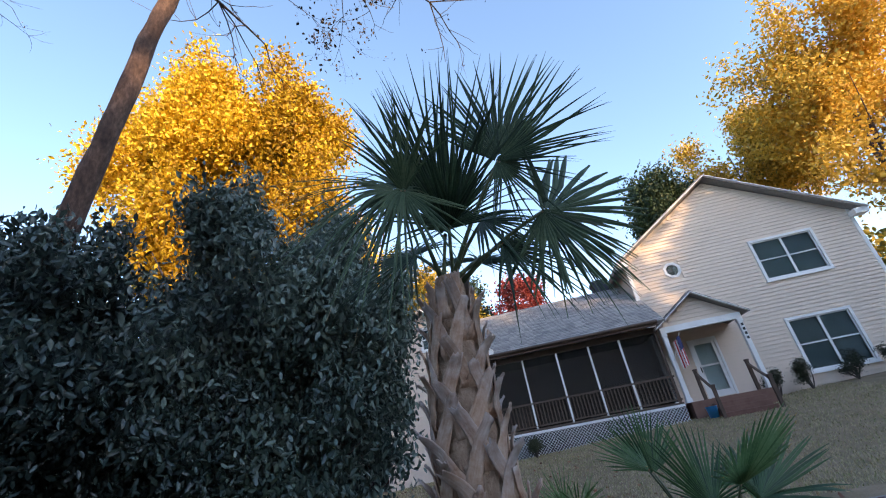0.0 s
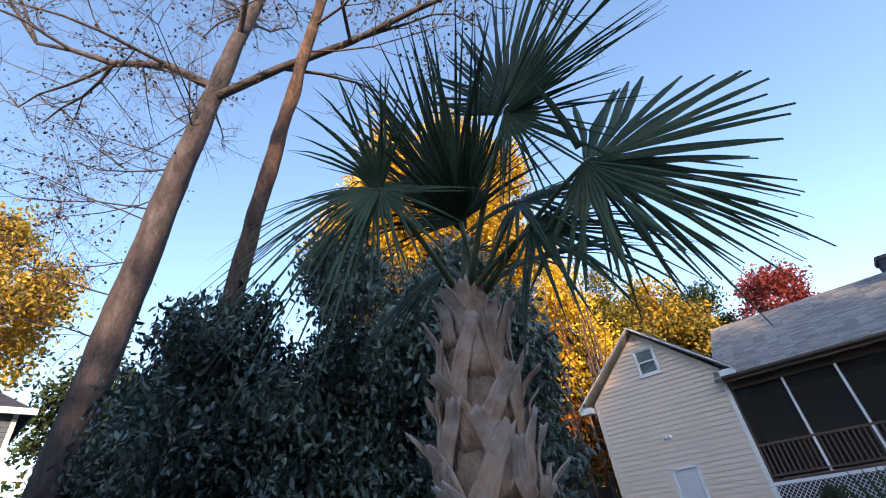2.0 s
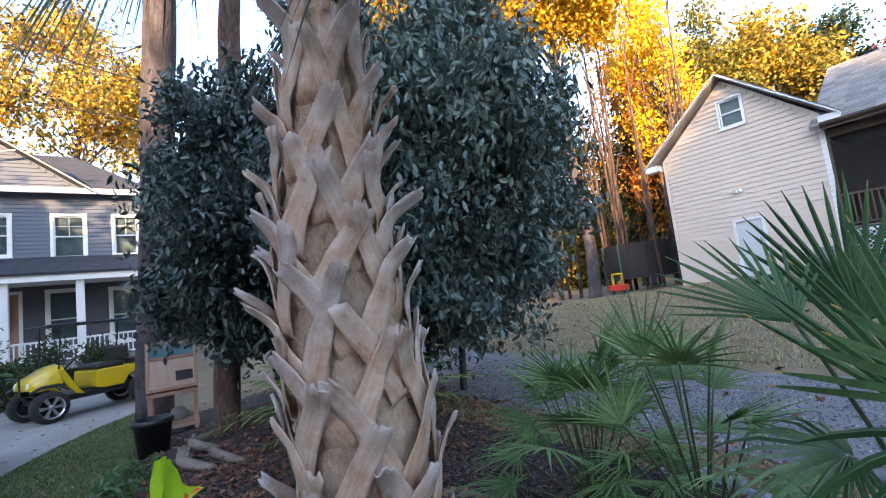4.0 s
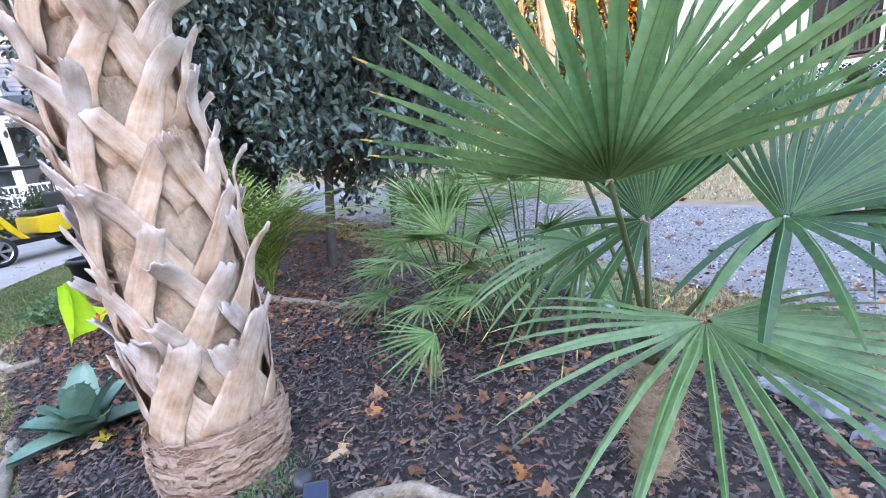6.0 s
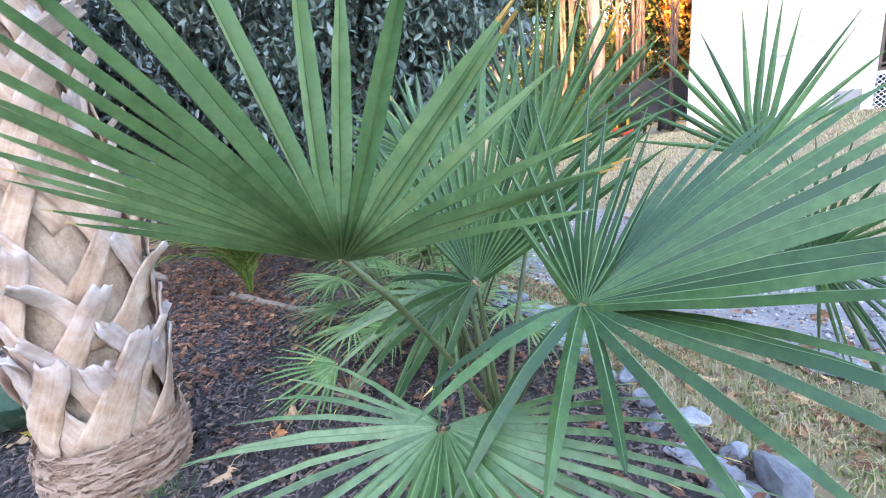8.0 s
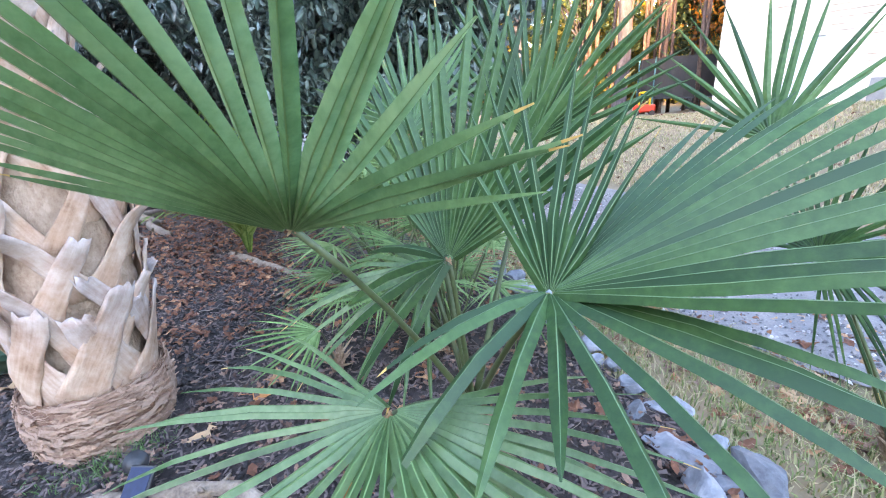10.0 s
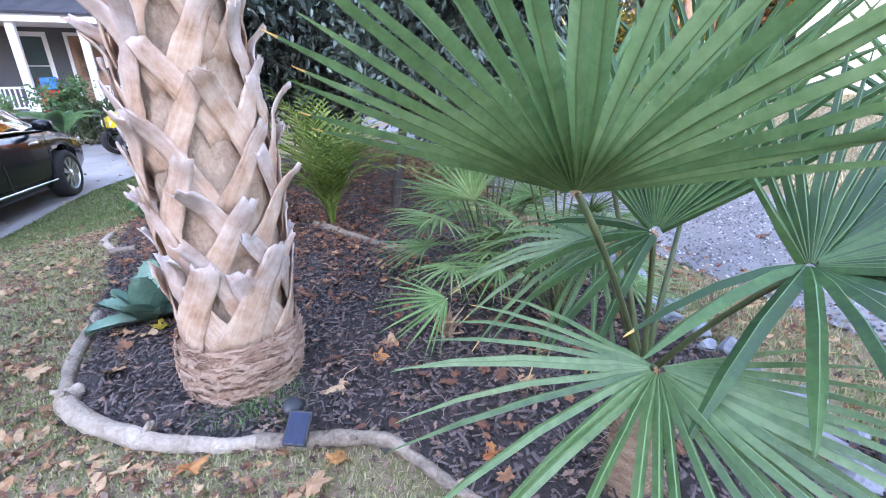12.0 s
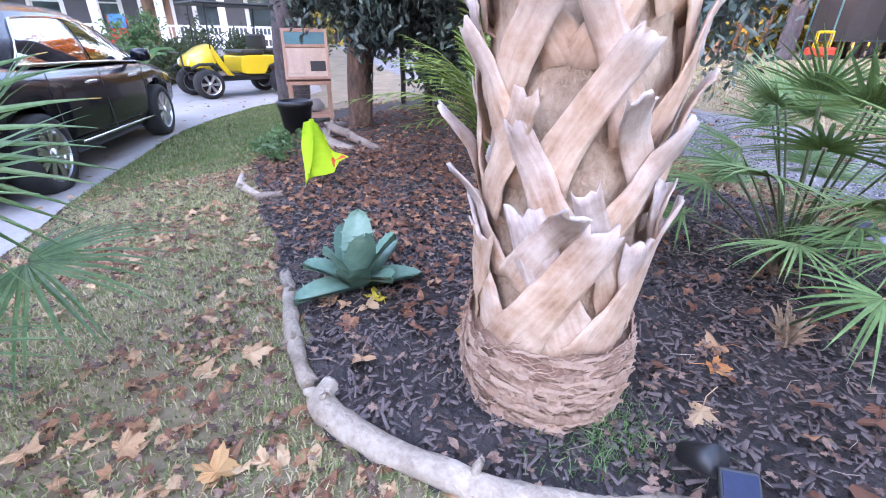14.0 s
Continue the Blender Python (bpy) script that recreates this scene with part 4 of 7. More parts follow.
# ---- trees ----
def cloud(name, centres, per, spread, size, aspect=0.5, droop=0.0, seed=1, flat=1.0):
    """Many small leaves in clumps round the centres, as one mesh."""
    r = np.random.default_rng(seed)
    c = np.repeat(np.asarray(centres, float), per, axis=0)
    n = len(c)
    off = r.normal(size=(n, 3)) * np.asarray(spread)
    p = c + off
    a = r.normal(size=(n, 3))
    a[:, 2] = a[:, 2] * flat - droop
    a /= np.linalg.norm(a, axis=1)[:, None]
    b = np.cross(a, r.normal(size=(n, 3)))
    b /= np.linalg.norm(b, axis=1)[:, None]
    s = size * r.uniform(0.6, 1.25, (n, 1))
    nn = np.cross(a, b)
    w = b * s * aspect * 0.5
    e = nn * s
    v = np.stack([p - a * s * 0.5, p - a * s * 0.18 + w * 0.85 + e * 0.07, p + a * s * 0.18 + w * 0.8 + e * 0.05, p + a * s * 0.5 - e * 0.08, p + a * s * 0.18 - w * 0.8 + e * 0.05, p - a * s * 0.18 - w * 0.85 + e * 0.07], 1).reshape(-1, 3)
    k = np.arange(n)[:, None, None] * 6
    return arrays_mesh(name, v, (k + np.array([(0, 1, 2, 3), (3, 4, 5, 0)])[None]).reshape(-1, 4))


def crown_points(centre, radii, n, seed, shell=0.55, lumps=7, lump=(0.32, 0.58), reach=0.62):
    """Clump centres in a lumpy, uneven crown with gaps."""
    r = random.Random(seed)
    c = Vector(centre)
    subs = []
    for _ in range(lumps):
        while True:
            q = Vector((r.uniform(-1, 1), r.uniform(-1, 1), r.uniform(-1, 1)))
            if q.length < 1:
                break
        q *= reach
        subs.append((Vector((q.x * radii[0], q.y * radii[1], q.z * radii[2])), r.uniform(*lump)))
    out = []
    while len(out) < n:
        s, k = r.choice(subs)
        q = Vector((r.gauss(0, 1), r.gauss(0, 1), r.gauss(0, 1))).normalized() * (r.random() ** shell * k)
        out.append(c + s + Vector((q.x * radii[0], q.y * radii[1], q.z * radii[2])))
    return out


def limbs(g, start, ends, r0, seed, bow=0.15):
    r = random.Random(seed)
    for e in ends:
        a, b = Vector(start), Vector(e)
        m = a.lerp(b, 0.5) + Vector((r.uniform(-1, 1), r.uniform(-1, 1), r.uniform(-0.3, 1))) * bow * (b - a).length
        pts = [a * (1 - q) ** 2 + m * 2 * q * (1 - q) + b * q * q for q in (0, 0.17, 0.33, 0.5, 0.67, 0.83, 1)]
        g.tube(pts, [r0 * (1 - 0.92 * q) + 0.004 for q in (0, 0.17, 0.33, 0.5, 0.67, 0.83, 1)], 6)


def leafy_tree(base, height, centre, radii, clumps, per, size, leaf, label, bark="bark", trunk=0.2, seed=1, spread=0.35, shell=0.55, lumps=8, name="tree", droop=0.2, group="", aspect=0.55, limb_count=14, lump=(0.32, 0.58), reach=0.62):
    t = thing(name, pose(*base), label, "tree", group)
    b, top = Vector(base), Vector((centre[0], centre[1], base[2] + height * 0.8))
    r = random.Random(seed)
    pts = crown_points(centre, radii, clumps, seed, shell, lumps, lump, reach)
    g = Geo()
    qs = [k / 9 for k in range(10)]
    wob_ = [Vector((r.uniform(-1, 1), r.uniform(-1, 1), 0)) * 0.012 * height * math.sin(3.1 * q) for q in qs]
    axis_pts = [b.lerp(top, q) + w for q, w in zip(qs, wob_)]
    g.tube([b - Vector((0, 0, 0.15))] + axis_pts, [trunk * 1.35] + [trunk * (1 - 0.85 * q) for q in qs], 9)
    wpart("trunk", g, M[bark], t, smooth=True)
    g = Geo()
    for k in range(limb_count):
        e = r.choice(pts)
        q = min(0.95, max(0.25, (e.z - base[2]) / (height * 0.8) - r.uniform(0.1, 0.3)))
        limbs(g, b.lerp(top, q), [e], trunk * 0.45 * (1.1 - q), seed * 31 + k)
    tagged(wpart("branchwork", g, M[bark], t, smooth=True), kind="stuff")
    me = cloud("crown", pts, per, spread, size, aspect, droop, seed)
    tagged(wpart("crown", me, M[leaf], t), kind="stuff")
    return t


# Dark evergreens behind the palm.
EVER = "evergreens of the bed"
for base, height, centre, radii, clumps, per, size, label, seed in [
    ((-1.13, 4.9, 0.0), 4.6, (-1.12, 5.5, 2.75), (1.70, 1.7, 2.30), 560, 150, 0.088, "dark broad-leaved evergreen behind the palm", 21),
    ((-3.3, 5.0, 0.0), 4.2, (-3.15, 4.8, 2.4), (2.2, 1.6, 2.0), 640, 150, 0.088, "dark broad-leaved evergreen beside the leaning pine", 22),
    ((-2.0, 6.6, 0.0), 4.8, (-1.9, 6.9, 2.8), (2.4, 1.4, 2.35), 380, 90, 0.115, "dark broad-leaved evergreen at the edge of the lane", 23),
    ((-5.9, 6.0, -0.1), 4.4, (-5.2, 5.6, 2.5), (1.8, 1.5, 1.9), 330, 90, 0.115, "dark broad-leaved evergreen near the hutch", 24),
]:
    leafy_tree(base, height, centre, radii, clumps, per, size, "evergreen", label, "dark_bark", 0.05, seed, (0.115, 0.115, 0.13), 0.45, 48, "evergreen_tree", 1.1, EVER, 0.46, 20, (0.17, 0.33), 0.78)


def bare_tree(base, path, radii, label, bark, seed, boughs, leafy=0.35, name="bare_tree"):
    """A tall trunk with bare boughs, fine twigs and a few last leaves."""
    t = thing(name, pose(*base), label, "tree")
    r = random.Random(seed)
    pts = [Vector(p) for p in path]
    fine = []
    for a, b in zip(pts, pts[1:]):
        fine += [a.lerp(b, q / 16) for q in range(16)]
    fine.append(pts[-1])
    rr = list(np.interp(np.linspace(0, 1, len(fine)), np.linspace(0, 1, len(radii)), radii))
    for p in fine[2:-1]:
        p += Vector((noise.noise((p.z * 0.5, seed, 0)), noise.noise((p.z * 0.5, seed, 9)), 0)) * 0.07
    g = Geo().tube(fine, rr, 22)
    g.v = [tuple(Vector(p) + noise.noise_vector((p[0] * 7, p[1] * 7, p[2] * 2.2)) * 0.022 + noise.noise_vector((p[0] * 2, p[1] * 2, p[2] * 0.9)) * 0.03) for p in g.v]
    wpart("trunk", g, M[bark], t, smooth=True)
    g, gt, ends = Geo(), Geo(), []

    def grow(p, d, ln, rad, depth):
        q = [p]
        d = d.normalized()
        for k in range(4):
            d = (d + Vector((r.gauss(0, 0.14), r.gauss(0, 0.14), r.gauss(0.03, 0.12)))).normalized()
            q.append(q[-1] + d * ln / 4)
        (g if depth < 2 else gt).tube(q, [rad, rad * 0.85, rad * 0.7, rad * 0.55, rad * 0.4], 5 if depth < 2 else 3, False)
        if depth >= 3:
            ends.append(q[-1])
            ends.append(q[2])
            return
        for k in range(6 if depth else 7):
            i = r.randint(1, 4)
            s = Vector((r.gauss(0, 1), r.gauss(0, 1), r.gauss(0.1, 0.7))).normalized()
            grow(q[i], (d * 0.75 + s * 0.8), ln * r.uniform(0.38, 0.6), rad * 0.42, depth + 1)

    for p, d, ln, rad in boughs:
        grow(Vector(p), Vector(d), ln, rad, 0)
    tagged(wpart("bough", g, M[bark], t, smooth=True), kind="stuff")
    tagged(wpart("twig_tangle", gt, M["dark_bark"], t), kind="stuff")
    ends = [e for e in ends if r.random() < leafy]
    tagged(wpart("last_leaves", cloud("last_leaves", ends, 2, 0.05, 0.07, 0.6, 0.5, seed), M["dark_bark"], t, "few brown dried leaves"), kind="stuff")
    return t


def maple_at(z):
    return tuple(float(np.interp(z, (-0.3, 2, 4, 6, 8.5, 11, 15, 19), c)) for c in ((-7.1, -6.66, -6.25, -5.85, -5.43, -5.0, -4.2, -3.5), (4.38, 4.39, 4.40, 4.41, 4.44, 4.53, 4.8, 5.1))) + (z,)


bare_tree((-7.1, 4.38, -0.3), [maple_at(z) for z in (-0.23, 4.0, 8.5, 11.5, 15.5, 19.0)], [0.285, 0.255, 0.215, 0.18, 0.11, 0.05], "tall half-bare maple with a grey trunk", "bark", 5,
          [(maple_at(z), d, ln, rad) for z, d, ln, rad in ((10.2, (-0.75, -0.45, 0.75), 6.0, 0.11), (9.85, (0.95, 0.15, 0.22), 6.5, 0.105), (12.6, (-0.6, 0.4, 0.9), 4.8, 0.10), (14.4, (0.7, -0.5, 0.7), 5.4, 0.09), (16.0, (-0.4, -0.7, 0.8), 4.8, 0.08), (11.4, (-0.9, 0.2, 0.35), 5.0, 0.07), (11.9, (0.8, -0.5, 0.5), 5.0, 0.07), (8.0, (-0.7, -0.5, 0.15), 2.3, 0.022), (7.0, (-0.6, -0.7, 0.2), 2.0, 0.018), (9.3, (0.6, -0.6, 0.1), 1.9, 0.018))]
          + [(maple_at(4.6 + 0.7 * k), d, ln * 0.86, 0.015) for k, (d, ln) in enumerate([((-0.9, -0.4, 0.3), 2.0), ((-0.5, -0.8, 0.1), 2.5), ((-1.0, 0.1, 0.3), 2.9), ((-0.8, -0.6, 0.4), 3.3), ((-0.9, -0.3, -0.1), 3.1), ((-0.7, -0.7, 0.3), 3.8), ((0.7, -0.7, 0.2), 2.6), ((-1.0, -0.2, 0.1), 4.1), ((-0.6, -0.8, 0.3), 3.8)])], 0.16)
bare_tree((-3.76, 4.3, -0.1), [(-3.76, 4.3, -0.2), (-3.32, 4.28, 2.0), (-2.95, 4.26, 4.0), (-2.56, 4.27, 6.0), (-2.15, 4.28, 8.0), (-1.71, 4.33, 10.0), (-0.9, 4.5, 14.0)], [0.15, 0.135, 0.118, 0.105, 0.095, 0.08, 0.04], "leaning pine trunk with reddish bark and bare lower boughs", "pine_bark", 8,
          [((-1.65, 4.34, 10.3), (0.9, -0.25, 0.4), 4.6, 0.05), ((-1.73, 4.33, 9.9), (-0.8, -0.5, 0.35), 3.2, 0.04), ((-1.2, 4.43, 12.5), (0.5, 0.7, 0.7), 3.6, 0.045), ((-1.06, 4.46, 13.2), (-0.4, -0.8, 0.6), 3.6, 0.045), ((-1.93, 4.3, 9.0), (0.9, -0.1, -0.1), 3.0, 0.025), ((-2.06, 4.29, 8.4), (0.8, 0.4, 0.0), 2.2, 0.018)], 0.6, "pine_tree")

# Woods behind the houses.
WOODS = [
    # base, height, centre, radii, clumps, per, size, leaf, label
    ((-10.2, 19.5, 0.5), 24, (-11.0, 19.0, 16.0), (4.4, 4.0, 9.2), 760, 95, 0.23, "yellow", "tall maple with golden-yellow autumn leaves"),
    ((-6.2, 20.5, 0.5), 23, (-6.2, 20.0, 16.6), (3.8, 3.8, 7.2), 560, 95, 0.23, "yellow", "slender maple with golden-yellow autumn leaves"),
    ((-3.6, 26, 0.5), 17, (-3.6, 26, 11.0), (2.3, 2.2, 6.2), 190, 34, 0.22, "yellow", "thin golden tree at the edge of the woods"),
    ((-6.4, 29, 0.5), 14, (-6.4, 29, 6.5), (3.4, 2.2, 5.5), 260, 40, 0.24, "green", "dark understorey tree in the woods"),
    ((0.2, 37, 1), 17, (0.2, 36.5, 12), (4.2, 3.5, 5.6), 380, 40, 0.30, "olive", "yellow-green tree behind the beige house"),
    ((-2.6, 33, 0.8), 17.5, (-2.6, 33, 11.5), (2.7, 2.5, 6.2), 280, 38, 0.25, "olive", "tall thin oak with golden leaves in the woods"),
    ((2.5, 40, 1), 17, (2.5, 40, 12.5), (2.8, 2.8, 5), 200, 34, 0.30, "green", "dark green pine behind the roof"),
    ((7.6, 37, 1), 14.5, (7.6, 37, 11), (3.0, 3.0, 4.2), 260, 36, 0.27, "red", "red-leaved maple behind the roof"),
    ((30, 37, 1), 27, (30, 36, 19), (7.0, 6, 9.5), 800, 46, 0.32, "olive", "large oak with yellowing leaves behind the gable"),
    ((31, 26, 1), 28, (31, 25, 18), (8, 7, 11), 900, 46, 0.32, "olive", "large oak with yellowing leaves beside the house"),
    ((20.4, 35, 1), 23, (20.4, 34, 17.5), (3.4, 3, 5.6), 420, 46, 0.27, "green", "dark oak beside the gable roof"),
    ((-7.5, 31, 0.5), 20, (-7.5, 31, 11.5), (4.0, 3.5, 8.5), 260, 34, 0.28, "orange", "rust-orange tree in the woods"),
    ((-4.5, 27, 0.5), 14, (-4.5, 27, 7.5), (2.4, 2.2, 6.0), 170, 30, 0.24, "orange", "young orange tree at the edge of the woods"),
    ((-12, 27, 0.4), 15, (-12, 27, 8.5), (4, 3.5, 6), 260, 34, 0.28, "green", "green tree in the woods"),
    ((-16, 24, 0.3), 13, (-16, 24, 7.5), (4, 3.5, 5), 240, 34, 0.28, "olive", "yellowing tree in the woods"),
    ((-31, 7, 0), 22, (-31, 7, 14.0), (5, 5, 8), 420, 34, 0.30, "olive", "oak with golden leaves behind the grey house"),
    ((-33, 0, 0), 20, (-33, 0, 13), (5, 5, 7), 330, 34, 0.30, "olive", "oak with golden leaves behind the grey porch"),
    ((-30, 15, 0), 16, (-30, 15, 9.5), (4.5, 4.5, 6), 260, 34, 0.30, "green", "dark green tree behind the grey house"),
    ((-24, 20, 0), 15, (-24, 20, 8.5), (4.5, 4, 6), 260, 34, 0.30, "orange", "orange tree beyond the lane"),
    ((-30, -7, 0), 16, (-30, -7, 8.5), (4.8, 4.8, 8), 420, 40, 0.32, "green", "dark green tree behind the grey porch"),
    ((-40, -13, 0), 19, (-40, -13, 10), (6, 6, 9.5), 380, 40, 0.36, "olive", "yellowing tree far behind the grey porch"),
    ((-24, -9, 0), 15, (-24, -9, 8), (4.8, 4.8, 7), 420, 40, 0.30, "green", "dark green tree beside the grey porch"),
]
for k, (b, h, c, rad, n, per, size, leaf, label) in enumerate(WOODS):
    leafy_tree(b, h, c, rad, n, per, size, leaf, label, "bark", 0.012 * h, 100 + k, (0.034 * h ** 0.8 + 0.05,) * 3, 0.5, 34, "tree", 0.2, "woods", 0.6, 22, (0.15, 0.30), 0.80)

# Unseen trees added behind the camera; tops keep the low sun off the garden.
for k, (x, y, h) in enumerate([(0, -20, 11), (7, -23, 15.0), (14, -22, 15.5), (22, -18, 18), (29, -15, 20), (36, -12, 24), (41, -18, 26), (47, -4, 25), (44, -10, 25), (-8, -22, 11), (-9, -14, 12.5), (-14.5, -13, 12), (33, -24, 23), (18, -26, 18), (26, -22, 21)]):
    leafy_tree((x, y, 0), h, (x, y, h * 0.55), (5.8, 4.5, h * 0.46), 420, 40, 0.46, "green", "unseen tree added behind the camera to block low sun", "bark", 0.25, 200 + k, (0.75, 0.75, 0.7), 0.6, 12, "tree", 0.2, "street trees", 0.7, 8)
# Thin saplings at the edge of the woods.
for k in range(30):
    x, y = -9.6 + 0.26 * k + rnd.uniform(-0.25, 0.25), 24 + rnd.uniform(-2.5, 4)
    h = rnd.uniform(9, 17)
    t = thing("sapling", pose(x, y, 0.4), "thin bare sapling trunk in low sun", "tree", "saplings")
    g = Geo().tube([(x + 0.16 * math.sin(q * 3 + k), y, 0.2 + h * q) for q in (0, 0.25, 0.5, 0.75, 1)], [0.085, 0.07, 0.055, 0.035, 0.012], 6)
    for j in range(5):
        q = 0.35 + 0.12 * j
        a, ln = rnd.uniform(0, 6.28), rnd.uniform(1.0, 2.6)
        p = Vector((x + 0.16 * math.sin(q * 3 + k), y, 0.2 + h * q))
        o = Vector((math.cos(a) * 0.35, math.sin(a) * 0.35, 1.0))
        g.tube([p, p + o * ln * 0.5 + Vector((0, 0, 0.1)), p + o * ln], [0.035, 0.024, 0.008], 5)
    wpart("trunk", g, M["pine_bark"], t, smooth=True)

pts, tg = [], Geo()
for k in range(150):
    a = radians(rnd.uniform(-100, 62))
    dist = rnd.uniform(44, 62)
    x, y, h = dist * math.sin(a), 2 + dist * math.cos(a), rnd.uniform(8, 13)
    tg.tube([(x, y, -0.5), (x + 0.2, y, h * 0.9)], [0.2, 0.06], 5)
    pts += [Vector((x + rnd.gauss(0, 1.6), y + rnd.gauss(0, 1.6), 1.0 + (h - 1.0) * rnd.random())) for _ in range(22)]
woods = thing("far_woods", pose(0, 50, 0), "far woods of green and yellowing trees", "woods", kind="stuff")
tagged(wpart("trunk_stand", tg, M["bark"], woods), kind="stuff")
tagged(wpart("foliage", cloud("foliage", pts, 26, (1.1, 1.1, 0.9), 0.6, 0.65, 0.1, 77), M["olive"], woods), kind="stuff")


# ---- houses ----
def siding(wall, mat, z0, z1, left, right, holes, d, lap=0.15, out=0.032):
    """Lapped boards on a wall part, in the local x-z plane at depth d, each a piece; left and right give the wall's edges at a height; holes are (x0, x1, z0, z1)."""
    z, shared = z0, {}
    while z < z1 - 0.01:
        zt = min(z + lap, z1)
        a, b = max(left(z), left(zt)), min(right(z), right(zt))
        cuts = sorted((h[0], h[1]) for h in holes if h[2] < zt - 0.01 and h[3] > z + 0.01)
        x, spans = a, []
        for h0, h1 in cuts:
            if h0 > x:
                spans.append((x, min(h0, b)))
            x = max(x, h1)
        if x < b:
            spans.append((x, b))
        for s, e in spans:
            if e - s > 0.02:
                key = (round(e - s, 3), round(zt - z, 3))
                if key not in shared:
                    w, h = e - s, zt - z
                    g = Geo().add([(0, -out, 0), (w, -out, 0), (w, -0.004, h), (0, -0.004, h), (0, 0, 0), (w, 0, 0), (w, 0, h), (0, 0, h)], [(0, 1, 2, 3), (4, 5, 1, 0), (5, 6, 2, 1), (7, 4, 0, 3), (3, 2, 6, 7)])
                    shared[key] = g.mesh("board")
                    shared[key].materials.append(mat)
                ob = part("board", shared[key], None, wall)
                ob.location = (s, d, z)
        z = zt
    return wall


def window(house, x0, x1, z0, z1, d, cols=1, trim=0.09, rail=True, name="window", grid=False, blind=False):
    """A sash window set in its opening, with frame, sill and panes, before a dim room."""
    w = part(name, Geo().box((x0 - trim, d - 0.058, z1), (x1 + trim, d + 0.02, z1 + trim)).box((x0 - trim, d - 0.058, z0 - trim), (x1 + trim, d + 0.02, z0)).box((x0 - trim, d - 0.058, z0), (x0, d + 0.02, z1)).box((x1, d - 0.058, z0), (x1 + trim, d + 0.02, z1)), M["white"], house, "white window frame")
    part("window_sill", Geo().box((x0 - trim - 0.03, d - 0.09, z0 - trim - 0.03), (x1 + trim + 0.03, d + 0.01, z0 - trim + 0.002)), M["white"], w)
    cw = (x1 - x0) / cols
    for k in range(cols):
        a, b, g = x0 + k * cw, x0 + (k + 1) * cw, Geo()
        e = 0.045
        g.box((a, d, z0), (a + e, d + 0.04, z1)).box((b - e, d, z0), (b, d + 0.04, z1)).box((a + e, d, z0), (b - e, d + 0.04, z0 + e)).box((a + e, d, z1 - e), (b - e, d + 0.04, z1))
        zm = (z0 + z1) / 2
        if rail:
            g.box((a + e, d - 0.005, zm - 0.025), (b - e, d + 0.045, zm + 0.025))
        if grid:
            g.box(((a + b) / 2 - 0.012, d + 0.004, zm), ((a + b) / 2 + 0.012, d + 0.03, z1 - e)).box((a + e, d + 0.006, (zm + z1) / 2 - 0.012), (b - e, d + 0.028, (zm + z1) / 2 + 0.012))
        part("sash", g, M["white"], w)
        for lo, hi in (((z0, zm), (zm, z1)) if rail else ((z0, z1),)):
            p = part("pane", Geo().box((a + e, d + 0.018, lo + 0.02), (b - e, d + 0.024, hi - 0.02)), M["glass"], w)
            p.visible_shadow = False
        if blind:
            part("blind", Geo().box((a + 0.03, d + 0.09, z0 + 0.02), (b - 0.03, d + 0.10, z1 - 0.02)), M["blind"], w, "grey-green drawn blind")
    return w


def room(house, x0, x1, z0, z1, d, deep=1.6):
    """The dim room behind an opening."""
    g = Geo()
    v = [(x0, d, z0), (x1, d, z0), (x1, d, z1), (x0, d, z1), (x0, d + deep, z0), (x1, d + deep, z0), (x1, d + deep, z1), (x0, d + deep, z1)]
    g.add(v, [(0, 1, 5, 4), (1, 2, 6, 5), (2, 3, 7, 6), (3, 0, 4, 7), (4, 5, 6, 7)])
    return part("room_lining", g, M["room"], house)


def roof_slab(house, a, b, c, e, thick, mat, name="roof"):
    """A roof plane with corners a, b (eave) and c, e (ridge), with courses of shingles."""
    a, b, c, e = (Vector(p) for p in (a, b, c, e))
    n = (b - a).cross(e - a).normalized()
    if n.z < 0:
        n = -n
    g = Geo().add([a, b, c, e, a - n * thick, b - n * thick, c - n * thick, e - n * thick], [(0, 1, 2, 3), (7, 6, 5, 4), (0, 4, 5, 1), (1, 5, 6, 2), (2, 6, 7, 3), (3, 7, 4, 0)])
    r = part(name, g, mat, house)
    rows = max(2, int((e - a).length / 0.15))
    g = Geo()
    for k in range(rows):
        q0, q1 = k / rows, (k + 1.15) / rows
        q1 = min(q1, 1)
        p0, p1, p2, p3 = a.lerp(e, q0), b.lerp(c, q0), b.lerp(c, q1), a.lerp(e, q1)
        m = max(2, int((b - a).length / 0.33))
        for j in range(m):
            s0, s1 = j / m, (j + 0.97) / m
            h = 0.014 + 0.006 * rnd.random()
            g.add([p0.lerp(p1, s0) + n * h, p0.lerp(p1, s1) + n * h, p3.lerp(p2, s1) + n * 0.003, p3.lerp(p2, s0) + n * 0.003, p0.lerp(p1, s0), p0.lerp(p1, s1)], [(0, 1, 2, 3), (4, 5, 1, 0)])
    tagged(part("shingles", g, mat, r), kind="stuff")
    return r


HOUSE = pose(1.95, 18.16, -0.16, 0, 0, -10)
bh = thing("beige_house", HOUSE, "two-storey beige clapboard house with screened porch", "house")
MD = 1.7
# Wing with the end gable.
wl, wr, wa = -4.33, 0.0, -2.2


def gable(xl, xr, xa, ze, zt):
    return (lambda z: xl if z <= ze else xl + (xa - xl) * (z - ze) / (zt - ze)), (lambda z: xr if z <= ze else xr - (xr - xa) * (z - ze) / (zt - ze))


